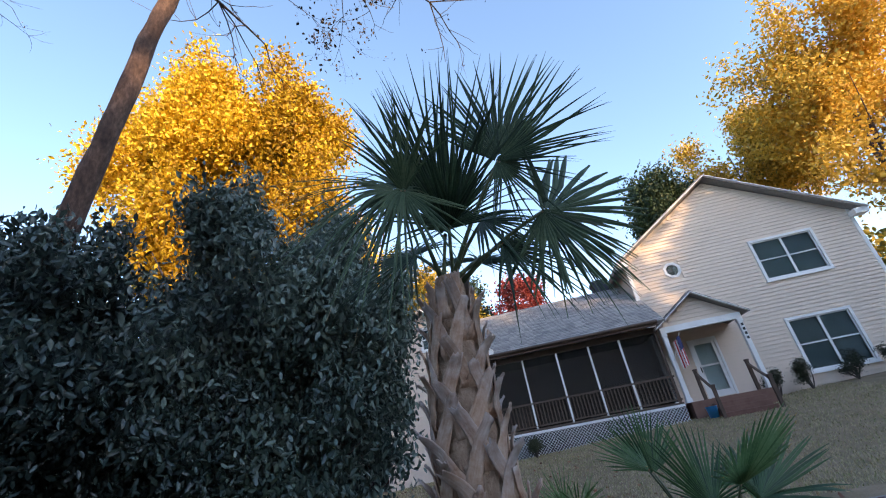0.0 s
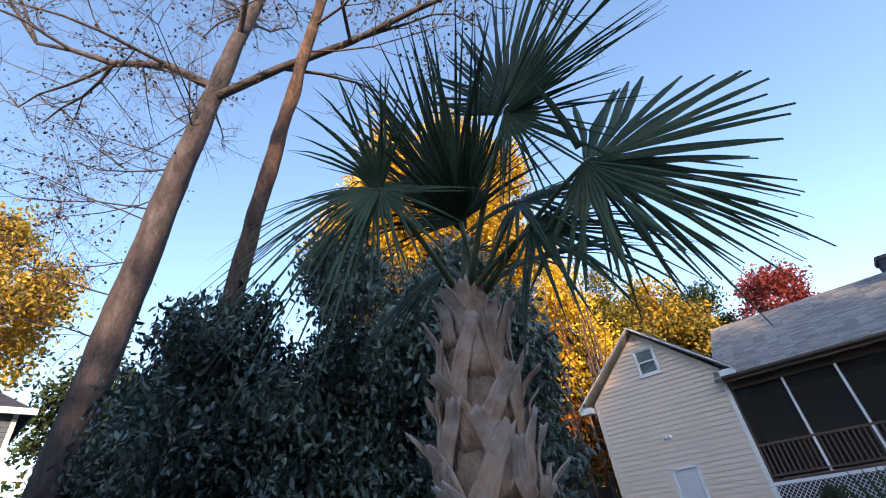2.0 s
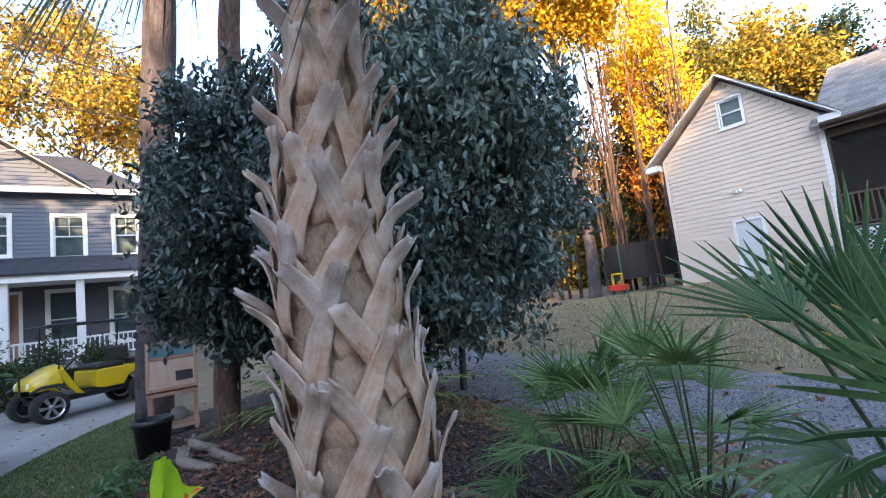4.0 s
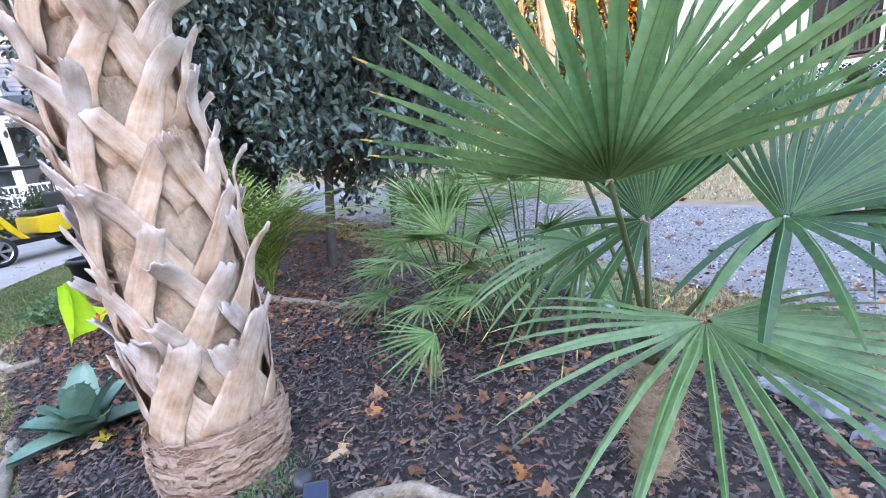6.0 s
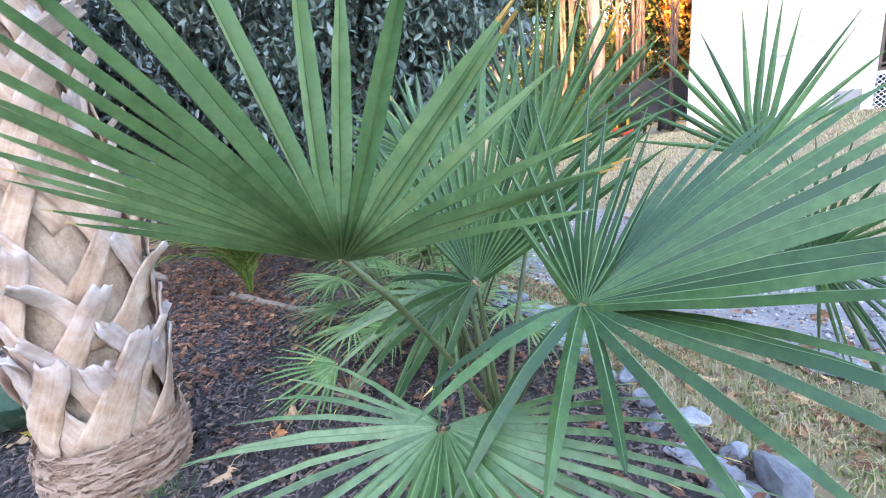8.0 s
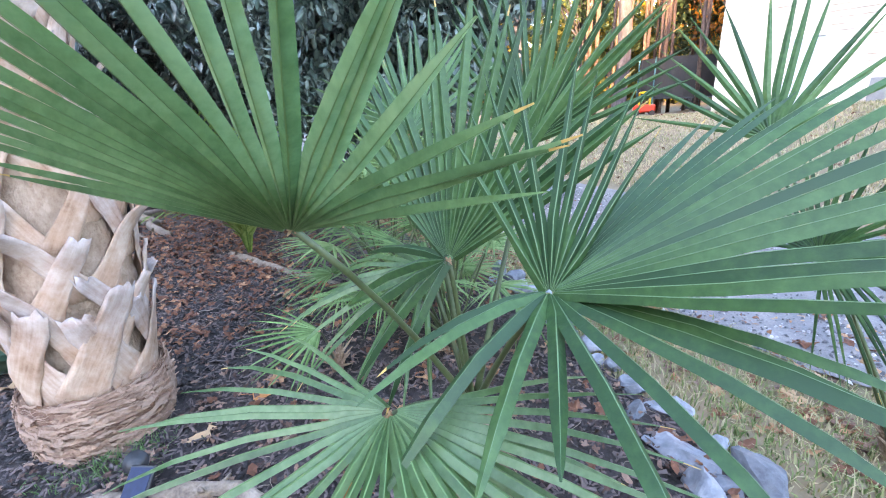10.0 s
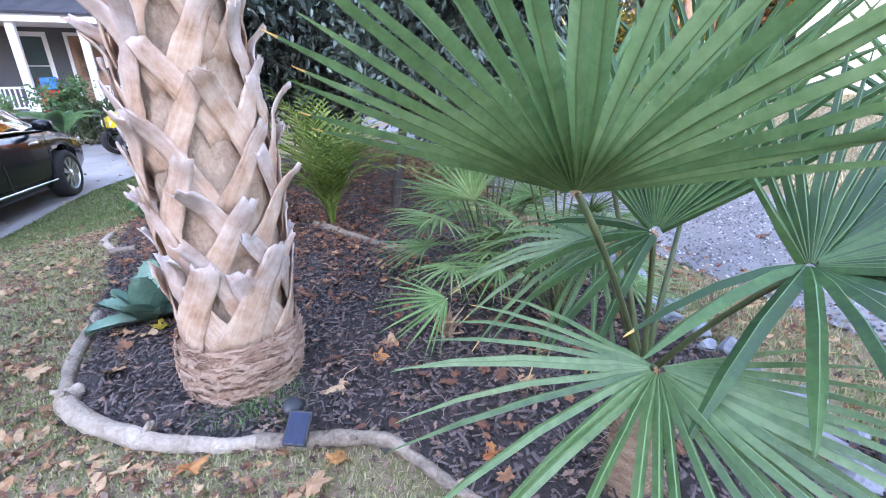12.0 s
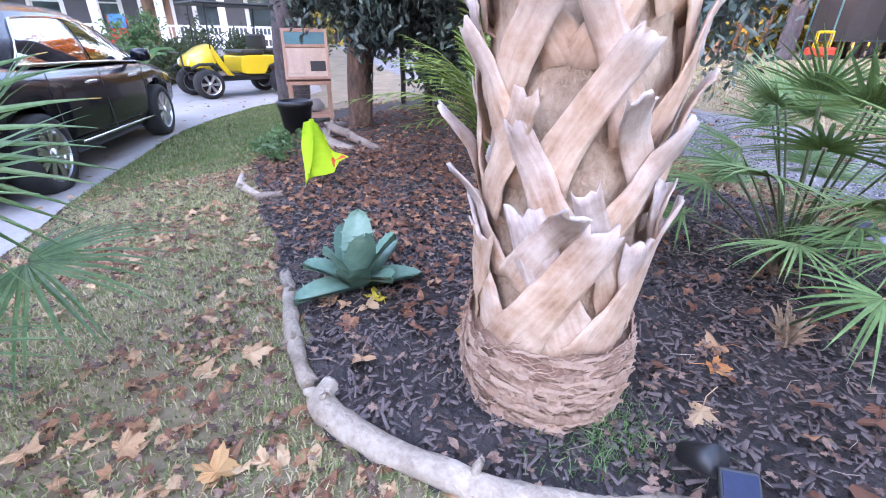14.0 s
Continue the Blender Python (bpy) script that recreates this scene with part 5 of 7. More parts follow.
L, R = gable(wl, wr, wa, 5.15, 7.15)
holes = [(-2.53, -1.72, 0.66, 2.64), (-2.36, -1.74, 5.60, 6.46)]
WL, WR, WH = L, R, holes
g = Geo()
for x0, x1, z0, z1 in ((wl, -2.53, 0.3, 5.15), (-1.72, wr, 0.3, 5.15), (-2.53, -1.72, 2.64, 5.15), (-2.53, -1.72, 0.3, 0.64)):
    g.box((x0, 0.001, z0), (x1, 0.15, z1))
g.prism([(wl, 5.15), (-2.36, 5.15), (-2.36, 6.98), (wa, 7.13), (-2.36, 6.98)][:3] + [(-2.36, 6.97)], 0.001, 0.15)
g.prism([(-1.74, 5.15), (wr, 5.15), (-1.74, 6.75)], 0.001, 0.15)
g.prism([(-2.36, 6.46), (-1.74, 6.46), (-1.74, 6.75), (wa, 7.13), (-2.36, 6.98)], 0.001, 0.15).box((-2.36, 0.001, 5.15), (-1.74, 0.15, 5.60))
g.box((wl, 0.15, 0.3), (wl + 0.15, 7, 5.15)).box((wr - 0.15, 0.15, 0.3), (wr, 7, 5.15)).box((wl, 7, 0.3), (wr, 7.15, 5.15))
siding(part("end_wall", g, M["siding"], bh, "beige clapboard end wall"), M["siding"], 0.55, 7.1, WL, WR, WH, 0.0)
part("corner_trim", Geo().box((wr - 0.09, -0.028, 0.7), (wr + 0.03, 0.09, 5.0)), M["white"], bh)
part("corner_trim", Geo().box((wl - 0.03, -0.028, 0.6), (wl + 0.08, 0.09, 5.1)), M["siding"], bh)
for x0, z0 in ((-4.85, 5.02), (0.45, 5.02)):
    sx = 1 if x0 < wa else -1
    a, b = (x0, -0.32, z0), (x0, 7.2, z0)
    roof_slab(bh, a, b, (wa, 7.2, 7.33), (wa, -0.32, 7.33), 0.10, M["shingle"])
    part("rake_board", Geo().bar((x0, -0.33, z0 - 0.06), (wa, -0.33, 7.25), 0.03, 0.20, (0, 1, 0)), M["white"], bh)
    part("eave_return", Geo().box((min(x0, x0 + sx * 0.45), -0.345, z0 - 0.22), (max(x0, x0 + sx * 0.45), 0.0, z0 - 0.02)), M["white"], bh)
window(bh, -2.36, -1.74, 5.60, 6.46, 0.0, 1, 0.06, blind=True)
room(bh, -2.36, -1.74, 5.60, 6.46, 0.15)
d = part("utility_door", Geo().box((-2.47, 0.02, 0.66), (-1.78, 0.07, 2.58)), M["blue_door"], bh, "pale grey side door", bevel=0.006)
part("door_frame", Geo().box((-2.55, -0.03, 0.64), (-2.47, 0.1, 2.66)).box((-1.78, -0.03, 0.64), (-1.70, 0.1, 2.66)).box((-2.47, -0.03, 2.58), (-1.78, 0.1, 2.66)), M["white"], d)
part("door_panel", Geo().box((-2.38, 0.008, 0.85), (-1.87, 0.021, 1.5)).box((-2.38, 0.008, 1.65), (-1.87, 0.021, 2.45)), M["blue_door"], d, bevel=0.005)
part("door_knob", Geo().lathe([(0.0, 0), (0.03, 0.01), (0.032, 0.04), (0.0, 0.055)], pose(-2.41, 0.02, 1.55, 90), 10), M["chrome"], d)
fl = part("flood_lamp", Geo().box((-2.32, -0.05, 3.47), (-2.18, -0.018, 3.58)), M["white"], bh, bevel=0.01)
for s in (-1, 1):
    part("lamp_head", Geo().lathe([(0.02, 0), (0.05, 0.03), (0.055, 0.11)], pose(-2.25 + s * 0.05, -0.05, 3.5, 70, 0, s * 35), 10), M["white"], fl)
part("utility_box", Geo().box((-0.69, -0.14, 0.85), (-0.18, -0.02, 1.5)), M["wire_grey"], bh, "grey utility box", bevel=0.01)

# Screened porch.
P0, P1 = 0.0, 6.55
part("porch_floor", Geo().box((P0, 0.0, 1.78), (P1, 2.7, 1.92)), M["deck_brown"], bh, bevel=0.006)
part("porch_back_wall", Geo().box((P0, 2.7, 1.92), (P1 + 0.2, 2.8, 4.6)), M["siding"], bh)
part("porch_ceiling", Geo().box((P0, 0.05, 4.52), (P1, 2.7, 4.60)), M["deck_brown"], bh)
part("porch_beam", Geo().box((P0, -0.02, 4.42), (P1, 0.10, 4.62)), M["deck_brown"], bh)
part("fascia", Geo().box((0.03, -0.40, 4.60), (P1, -0.36, 4.80)), M["deck_brown"], bh)
part("gutter", Geo().tube([(0.03, -0.45, 4.74), (P1, -0.45, 4.74)], 0.06, 8), M["deck_brown"], bh, smooth=True)
for x in (0.06, 1.44, 2.75, 3.97, 5.12, 6.45):
    part("porch_post", Geo().box((x - 0.032, -0.01, 1.92), (x + 0.032, 0.09, 4.42)), M["white"] if 1 < x < 6 else M["deck_brown"], bh, bevel=0.004)
screen = Geo().box((P0 + 0.02, 0.10, 1.95), (P1 - 0.02, 0.104, 4.42))
ms = bpy.data.materials.new("insect_screen")
ms.use_nodes = True
mn, ml = ms.node_tree.nodes, ms.node_tree.links
tr, mx = mn.new("ShaderNodeBsdfTransparent"), mn.new("ShaderNodeMixShader")
mx.inputs["Fac"].default_value = 0.55
mn["Principled BSDF"].inputs["Base Color"].default_value, mn["Principled BSDF"].inputs["Roughness"].default_value = (0.012, 0.011, 0.012, 1), 0.8
ml.new(tr.outputs["BSDF"], mx.inputs[1])
ml.new(mn["Principled BSDF"].outputs["BSDF"], mx.inputs[2])
ml.new(mx.outputs["Shader"], mn["Material Output"].inputs["Surface"])
part("insect_screen", screen, ms, bh, "dark insect screen")
part("rail_top", Geo().box((P0, -0.02, 2.78), (P1, 0.06, 2.84)), M["deck_brown"], bh)
part("rail_bottom", Geo().box((P0, -0.01, 2.0), (P1, 0.05, 2.05)), M["deck_brown"], bh)
bal = Geo().box((-0.018, 0, 2.05), (0.018, 0.036, 2.78)).mesh("baluster")
bal.materials.append(M["deck_brown"])
x = 0.18
while x < P1 - 0.1:
    ob = part("baluster", bal, None, bh)
    ob.location = (x, 0, 0)
    x += 0.125
lat = Geo()
a = -0.95
while a < P1:
    for sg in (1, -1):
        x0, z0, x1, z1 = a, 0.95, a + 0.85, 1.80
        if x0 < 0:
            z0, x0 = 0.95 - x0, 0.0
        if x1 > P1:
            z1, x1 = z1 - (x1 - P1), P1
        if z1 > z0 + 0.05:
            pa, pb = (x0, z0), (x1, z1)
            if sg < 0:
                pa, pb = (P1 - x0, z0), (P1 - x1, z1)
            lat.bar((pa[0], -0.03 - 0.012 * sg, pa[1]), (pb[0], -0.03 - 0.012 * sg, pb[1]), 0.012, 0.046, (0, 1, 0))
    a += 0.115
lat.box((0, -0.06, 1.78), (P1, -0.01, 1.86)).box((0, -0.06, 0.88), (P1, -0.01, 0.95))
lattice = part("lattice_skirt", lat, M["lattice"], bh, "white diamond lattice skirting")
# Near-black sheet behind the lattice paints the shade under the porch.
part("crawl_shade_sheet", Geo().box((0.02, 0.25, 0.4), (P1, 0.3, 1.78)), M["screen_dark"], bh)
roof_slab(bh, (-0.2, -0.42, 4.74), (P1 + 0.3, -0.42, 4.74), (P1 + 0.3, 3.7, 7.42), (-0.2, 3.7, 7.42), 0.10, M["shingle"])
roof_slab(bh, (P1 + 0.3, 8.5, 4.74), (-0.2, 8.5, 4.74), (-0.2, 3.7, 7.42), (P1 + 0.3, 3.7, 7.42), 0.10, M["shingle"])

# Main block with the front gable.
ml_, mr_, ma_ = 6.75, 15.8, 11.1
L, R = gable(ml_, mr_, ma_, 8.0, 10.75)
upw, low = (11.80, 14.10, 5.82, 7.45), (11.70, 13.86, 2.20, 4.10)
fd = (8.0, 8.9, 1.92, 4.02)
oc = (8.15, 8.83, 6.74, 7.42)
WL, WR = L, R
g = Geo()


def wall_rest(g, xl, xr, z0, z1, holes, y0, y1):
    """The wall body round its holes, as boxes between sorted heights."""
    zs = sorted({z0, z1} | {h[2] for h in holes} | {h[3] for h in holes})
    for za, zb in zip(zs, zs[1:]):
        x = xl
        for h in sorted(h for h in holes if h[2] <= za and h[3] >= zb):
            g.box((x, y0, za), (h[0], y1, zb))
            x = h[1]
        g.box((x, y0, za), (xr, y1, zb))
    return g


wall_rest(g, ml_, mr_, 1.0, 8.0, [upw, low, fd, oc], MD + 0.001, MD + 0.16)
g.prism([(ml_, 8.0), (mr_, 8.0), (ma_, 10.73)], MD + 0.001, MD + 0.16)
g.box((ml_, MD + 0.16, 1.0), (ml_ + 0.16, 10.5, 8.0)).box((mr_ - 0.16, MD + 0.16, 1.0), (mr_, 10.5, 8.0)).box((ml_, 10.5, 1.0), (mr_, 10.66, 8.0))
siding(part("front_wall", g, M["siding"], bh, "beige clapboard front wall"), M["siding"], 1.55, 10.7, WL, WR, [upw, low, fd, oc], MD)
part("foundation", Geo().box((ml_ + 2.7, MD - 0.03, 0.9), (mr_ + 0.02, MD + 0.1, 1.55)), M["brick"], bh, "red brick foundation")
for x in (ml_, mr_):
    part("corner_trim", Geo().box((x - 0.07, MD - 0.03, 1.55), (x + 0.07, MD + 0.07, 8.0)), M["white"], bh)
for x0 in (6.30, 16.25):
    z0 = 7.82
    roof_slab(bh, (x0, MD - 0.4, z0), (x0, 10.9, z0), (ma_, 10.9, 10.95), (ma_, MD - 0.4, 10.95), 0.12, M["shingle"])
    part("rake_board", Geo().bar((x0, MD - 0.41, z0 - 0.07), (ma_, MD - 0.41, 10.86), 0.03, 0.26, (0, 1, 0)), M["white"], bh)
    sx = 1 if x0 < ma_ else -1
    part("eave_return", Geo().box((min(x0, x0 + sx * 0.5), MD - 0.42, z0 - 0.25), (max(x0, x0 + sx * 0.5), MD - 0.02, z0 - 0.02)), M["white"], bh)
window(bh, upw[0], upw[1], upw[2], upw[3], MD, 2, 0.10, blind=True)
window(bh, low[0], low[1], low[2], low[3], MD, 2, 0.10, blind=True)
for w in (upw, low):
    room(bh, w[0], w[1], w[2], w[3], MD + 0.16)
m = pose((oc[0] + oc[1]) / 2, MD, (oc[2] + oc[3]) / 2, 90, 22.5)
ow = part("octagon_window", Geo().lathe([(0.36, -0.02), (0.36, 0.04), (0.25, 0.04), (0.25, -0.02), (0.36, -0.02)], m, 8, False), M["white"], bh, "white octagonal window frame")
part("wall_infill", Geo().lathe([(0.50, -0.012), (0.30, -0.012)], m, 8, False), M["siding"], ow)
part("pane", Geo().lathe([(0.0, 0.0), (0.26, 0.0), (0.26, 0.006), (0.0, 0.006)], m, 8, False), M["glass"], ow)
room(bh, oc[0], oc[1], oc[2], oc[3], MD + 0.16, 0.8)
# Front door with its little porch.
d = part("front_door", Geo().box((fd[0], MD + 0.0, fd[2]), (fd[0] + 0.12, MD + 0.05, fd[3])).box((fd[1] - 0.12, MD, fd[2]), (fd[1], MD + 0.05, fd[3])).box((fd[0] + 0.12, MD, fd[3] - 0.13), (fd[1] - 0.12, MD + 0.05, fd[3])).box((fd[0] + 0.12, MD, fd[2]), (fd[1] - 0.12, MD + 0.05, fd[2] + 0.22)).box((fd[0] + 0.12, MD, 3.05), (fd[1] - 0.12, MD + 0.05, 3.12)), M["white"], bh, "white storm door with full glass")
part("door_frame", Geo().box((fd[0] - 0.09, MD - 0.035, fd[2] - 0.02), (fd[0], MD + 0.06, fd[3] + 0.09)).box((fd[1], MD - 0.035, fd[2] - 0.02), (fd[1] + 0.09, MD + 0.06, fd[3] + 0.09)).box((fd[0], MD - 0.035, fd[3]), (fd[1], MD + 0.06, fd[3] + 0.09)), M["white"], d)
part("pane", Geo().box((fd[0] + 0.12, MD + 0.02, fd[2] + 0.22), (fd[1] - 0.12, MD + 0.026, 3.05)), M["glass"], d)
part("pane", Geo().box((fd[0] + 0.12, MD + 0.02, 3.12), (fd[1] - 0.12, MD + 0.026, fd[3] - 0.13)), M["glass"], d)
part("door_handle", Geo().box((fd[0] + 0.03, MD - 0.04, 2.85), (fd[0] + 0.07, MD, 3.05)), M["chrome"], d, bevel=0.006)
room(bh, fd[0], fd[1], fd[2], fd[3], MD + 0.16, 1.2)
# Pale slab behind the storm door imitates the bright reflection in its glass.
part("inner_door", Geo().box((fd[0] + 0.02, MD + 0.12, fd[2]), (fd[1] - 0.02, MD + 0.16, fd[3] - 0.02)), M["blue_door"], d, "pale door slab added behind the glass for its reflection")
part("landing", Geo().box((6.75, -0.1, 1.0), (9.45, MD, 1.86)), M["brick"], bh, "red brick landing", bevel=0.01)
for k in range(3):
    part("step", Geo().box((7.35, -0.1 - 0.30 * (k + 1), 0.9), (8.95, -0.1 - 0.30 * k, 1.70 - 0.17 * k)), M["brick"], bh, bevel=0.01)
for x in (6.72, 9.36):
    part("portico_post", Geo().box((x - 0.075, -0.08, 1.86), (x + 0.075, 0.07, 4.30)).box((x - 0.10, -0.105, 1.86), (x + 0.10, 0.095, 2.0)).box((x - 0.10, -0.105, 4.18), (x + 0.10, 0.095, 4.30)), M["white"], bh, "white square post", bevel=0.006)
part("portico_beam", Geo().box((6.62, -0.10, 4.30), (9.46, 0.10, 4.52)), M["white"], bh)
L, R = gable(6.6, 9.5, 8.05, 4.52, 5.50)
siding(part("portico_gable", Geo().prism([(6.6, 4.52), (9.5, 4.52), (8.05, 5.48)], 0.001, 0.08), M["siding"], bh), M["siding"], 4.52, 5.46, L, R, [], 0.0)
for x0 in (6.42, 9.70):
    roof_slab(bh, (x0, -0.3, 4.50), (x0, MD + 0.1, 4.50), (8.05, MD + 0.1, 5.62), (8.05, -0.3, 5.62), 0.08, M["shingle"])
    part("rake_board", Geo().bar((x0, -0.31, 4.44), (8.05, -0.31, 5.54), 0.03, 0.16, (0, 1, 0)), M["white"], bh)
for x in (7.30, 9.05):
    hr = part("handrail", Geo().bar((x, 0.1, 2.75), (x, -1.0, 2.1), 0.09, 0.05), M["deck_brown"], bh, bevel=0.006)
    part("rail_post", Geo().box((x - 0.05, 0.05, 1.86), (x + 0.05, 0.15, 2.85)).box((x - 0.065, 0.035, 2.85), (x + 0.065, 0.165, 2.90)), M["deck_brown"], hr)
    part("rail_post", Geo().box((x - 0.05, -1.05, 1.2), (x + 0.05, -0.95, 2.2)).box((x - 0.065, -1.065, 2.2), (x + 0.065, -0.935, 2.25)), M["deck_brown"], hr)
nb = Geo()
for k in range(4):
    nb.box((9.33, -0.09, 4.02 - 0.16 * k), (9.41, -0.084, 4.12 - 0.16 * k))
part("number_bars", nb, M["black_plastic"], bh)
part("chimney", Geo().box((5.6, 4.2, 5.5), (6.3, 5.0, 8.0)).box((5.55, 4.15, 8.0), (6.35, 5.05, 8.15)), M["dark_shingle"], bh, bevel=0.01)


def at_house(s, d, z):
    return HOUSE @ Vector((s, d, z))


def flag(m):
    t = thing("flag", m, "striped flag hanging on a short pole from the porch post", "flag")
    part("pole", Geo().tube([(0, 0, 0), (0.35, -0.55, 0.85)], 0.014, 6), M["white"], t)
    rows = 7
    for k in range(rows * 2 - 1):
        g = Geo()
        x0, x1 = 0.62 * k / 13, 0.62 * (k + 1) / 13
        pts = []
        for x in (x0, x1):
            pts.append([(0.33 - x * 0.45 + 0.03 * math.sin(x * 22), -0.52 + 0.30 * x + 0.05 * math.sin(x * 17 + 1), 0.80 - x * 0.45 - 1.05 * q * (1 - 0.2 * x)) for q in (0, 0.33, 0.66, 1)])
        part("stripe", g.grid(pts), M["flag_red"] if k % 2 == 0 else M["white"], t)
    part("canton", Geo().grid([[(0.325 - x * 0.45 + 0.03 * math.sin(x * 22), -0.535 + 0.30 * x + 0.05 * math.sin(x * 17 + 1), 0.80 - x * 0.45 - 0.45 * q) for q in (0, 0.5, 1)] for x in (0, 0.11, 0.22, 0.33)]), M["flag_blue"], t, "dark blue canton")
    return t


flag(HOUSE @ pose(6.72, -0.1, 3.3))


def shrub(p, r, h, seed, label, leaf="shrub", size=0.05, name="shrub", n=60, per=40, group="shrubs along the wall"):
    t = thing(name, pose(*p), label, "shrub", group)
    c = Vector(p) + Vector((0, 0, h * 0.55))
    pts = crown_points(c, (r, r, h * 0.5), n, seed, 0.5, 6)
    g = Geo()
    limbs(g, p, pts[::6], 0.02, seed)
    wpart("stems", g, M["dark_bark"], t)
    tagged(wpart("foliage", cloud("foliage", pts, per, r * 0.16, size, 0.45, 0.0, seed), M[leaf], t), kind="stuff")
    return t


for k, (s, h) in enumerate([(10.0, 1.0), (11.1, 1.0), (12.6, 1.0), (13.9, 0.9)]):
    p = at_house(s, 1.0, 0)
    shrub((p.x, p.y, ground_z(p.x, p.y)), 0.42, h, 300 + k, "dark clipped shrub against the brick foundation", size=0.06)
p = at_house(1.2, -0.6, 0)
shrub((p.x, p.y, ground_z(p.x, p.y)), 0.35, 0.7, 320, "small shrub before the lattice", size=0.06)
pail = at_house(7.15, -0.55, 0)
b = thing("blue_pail", pose(pail.x, pail.y, ground_z(pail.x, pail.y)), "bright blue plastic pail by the steps", "pail")
part("body", Geo().lathe([(0.14, 0), (0.18, 0.35), (0.19, 0.36), (0.17, 0.355), (0.13, 0.02)], None, 16), M["blue_plastic"], b, smooth=True)

# Grey house across the drive.
GREY = pose(-20.75, 4.88, -0.2, 0, 0, 78)
gh = thing("grey_house", GREY, "two-storey grey clapboard house with white porch columns", "house")
gl, gr = -6.6, 2.9
ups = [(-0.25, 0.68, 4.72, 6.36), (1.68, 2.45, 4.76, 6.36), (-2.5, -1.55, 4.85, 6.36), (-5.2, -4.2, 4.76, 6.36)]
dns = [(-5.8, -4.9, 1.2, 3.35), (-3.95, -3.05, 1.2, 3.35), (-0.45, 0.48, 1.2, 3.35), (1.5, 2.45, 1.2, 3.3)]
gd = [(-2.3, -1.3, 0.75, 3.35)]
g = wall_rest(Geo(), gl, gr, 0.0, 7.4, ups + dns + gd, 0.001, 0.16)
g.box((gl, 0.16, 0), (gl + 0.16, 9, 7.4)).box((gr - 0.16, 0.16, 0), (gr, 9, 7.4)).box((gl, 9, 0), (gr, 9.16, 7.4))
wc = part("wall", g, M["grey_siding"], gh, "blue-grey clapboard wall")
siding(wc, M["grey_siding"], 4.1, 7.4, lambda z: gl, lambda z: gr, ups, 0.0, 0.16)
# Boards below 4.1 m get a darker, less blue grey.
siding(wc, M["dark_grey_siding"], 0.65, 4.1, lambda z: gl, lambda z: gr, dns + gd, 0.0, 0.16)
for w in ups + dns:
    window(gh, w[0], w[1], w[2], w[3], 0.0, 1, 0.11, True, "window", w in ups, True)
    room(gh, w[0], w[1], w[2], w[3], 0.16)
dr = part("front_door", Geo().box((gd[0][0], 0.05, 0.75), (gd[0][1], 0.10, 3.35)), M["hutch_wood"], gh, "brown front door", bevel=0.008)
part("door_frame", Geo().box((-2.41, -0.058, 0.7), (-2.3, 0.1, 3.46)).box((-1.3, -0.058, 0.7), (-1.19, 0.1, 3.46)).box((-2.3, -0.058, 3.35), (-1.3, 0.1, 3.46)), M["white"], dr)
part("pane", Geo().box((-2.15, 0.035, 1.9), (-1.45, 0.051, 3.2)), M["glass"], dr)
part("corner_trim", Geo().box((gr - 0.12, -0.03, 0.65), (gr + 0.03, 0.1, 7.3)), M["white"], gh)
PD = -2.3
part("porch_floor", Geo().box((-7.6, PD, 0.45), (gr, 0, 0.65)), M["concrete"], gh, bevel=0.01)
part("porch_soffit", Geo().box((-7.6, PD, 3.62), (gr, 0, 3.70)), M["white"], gh)
part("porch_fascia", Geo().box((-7.8, PD - 0.1, 3.55), (gr + 0.2, PD + 0.08, 3.85)), M["white"], gh)
roof_slab(gh, (-7.9, PD - 0.2, 3.85), (gr + 0.25, PD - 0.2, 3.85), (gr + 0.25, 0.0, 4.75), (-7.9, 0.0, 4.75), 0.08, M["dark_shingle"])
for x in (-6.9, -3.3, -1.35, 0.65, 2.6):
    c = part("porch_column", Geo().box((x - 0.12, PD + 0.05, 0.65), (x + 0.12, PD + 0.29, 3.55)), M["white"], gh, "white square porch column", bevel=0.01)
    part("column_base", Geo().box((x - 0.16, PD + 0.01, 0.65), (x + 0.16, PD + 0.33, 0.95)), M["white"], c)
for a, b2 in ((-6.78, -3.42), (-1.23, 0.53), (0.77, 2.48)):
    rl = part("porch_rail", Geo().box((a, PD + 0.12, 1.45), (b2, PD + 0.22, 1.52)).box((a, PD + 0.14, 0.78), (b2, PD + 0.2, 0.84)), M["white"], gh)
    x = a + 0.1
    gb = Geo()
    while x < b2 - 0.05:
        gb.box((x - 0.02, PD + 0.15, 0.84), (x + 0.02, PD + 0.19, 1.45))
        x += 0.14
    part("balusters", gb, M["white"], rl)
roof_slab(gh, (gl - 0.4, -0.45, 7.35), (gr + 0.45, -0.45, 7.35), (gr - 2.8, 4.5, 10.3), (gl + 1, 4.5, 10.3), 0.12, M["dark_shingle"])
roof_slab(gh, (gr + 0.45, -0.45, 7.35), (gr + 0.45, 9.4, 7.35), (gr - 2.8, 4.6, 10.3), (gr - 2.8, 4.5, 10.3), 0.12, M["dark_shingle"])
part("eave_fascia", Geo().box((gl - 0.4, -0.5, 7.2), (gr + 0.48, -0.42, 7.42)), M["white"], gh)
part("soffit", Geo().box((gl - 0.4, -0.42, 7.30), (gr + 0.45, 0.0, 7.36)), M["white"], gh)
L, R = gable(-5.0, 0.75, -2.1, 7.40, 9.4)
siding(part("gable_wall", Geo().prism([(-5.0, 7.4), (0.75, 7.4), (-2.1, 9.38)], -0.299, 0.4), M["grey_siding"], gh), M["grey_siding"], 7.40, 9.35, L, R, [], -0.30, 0.16)
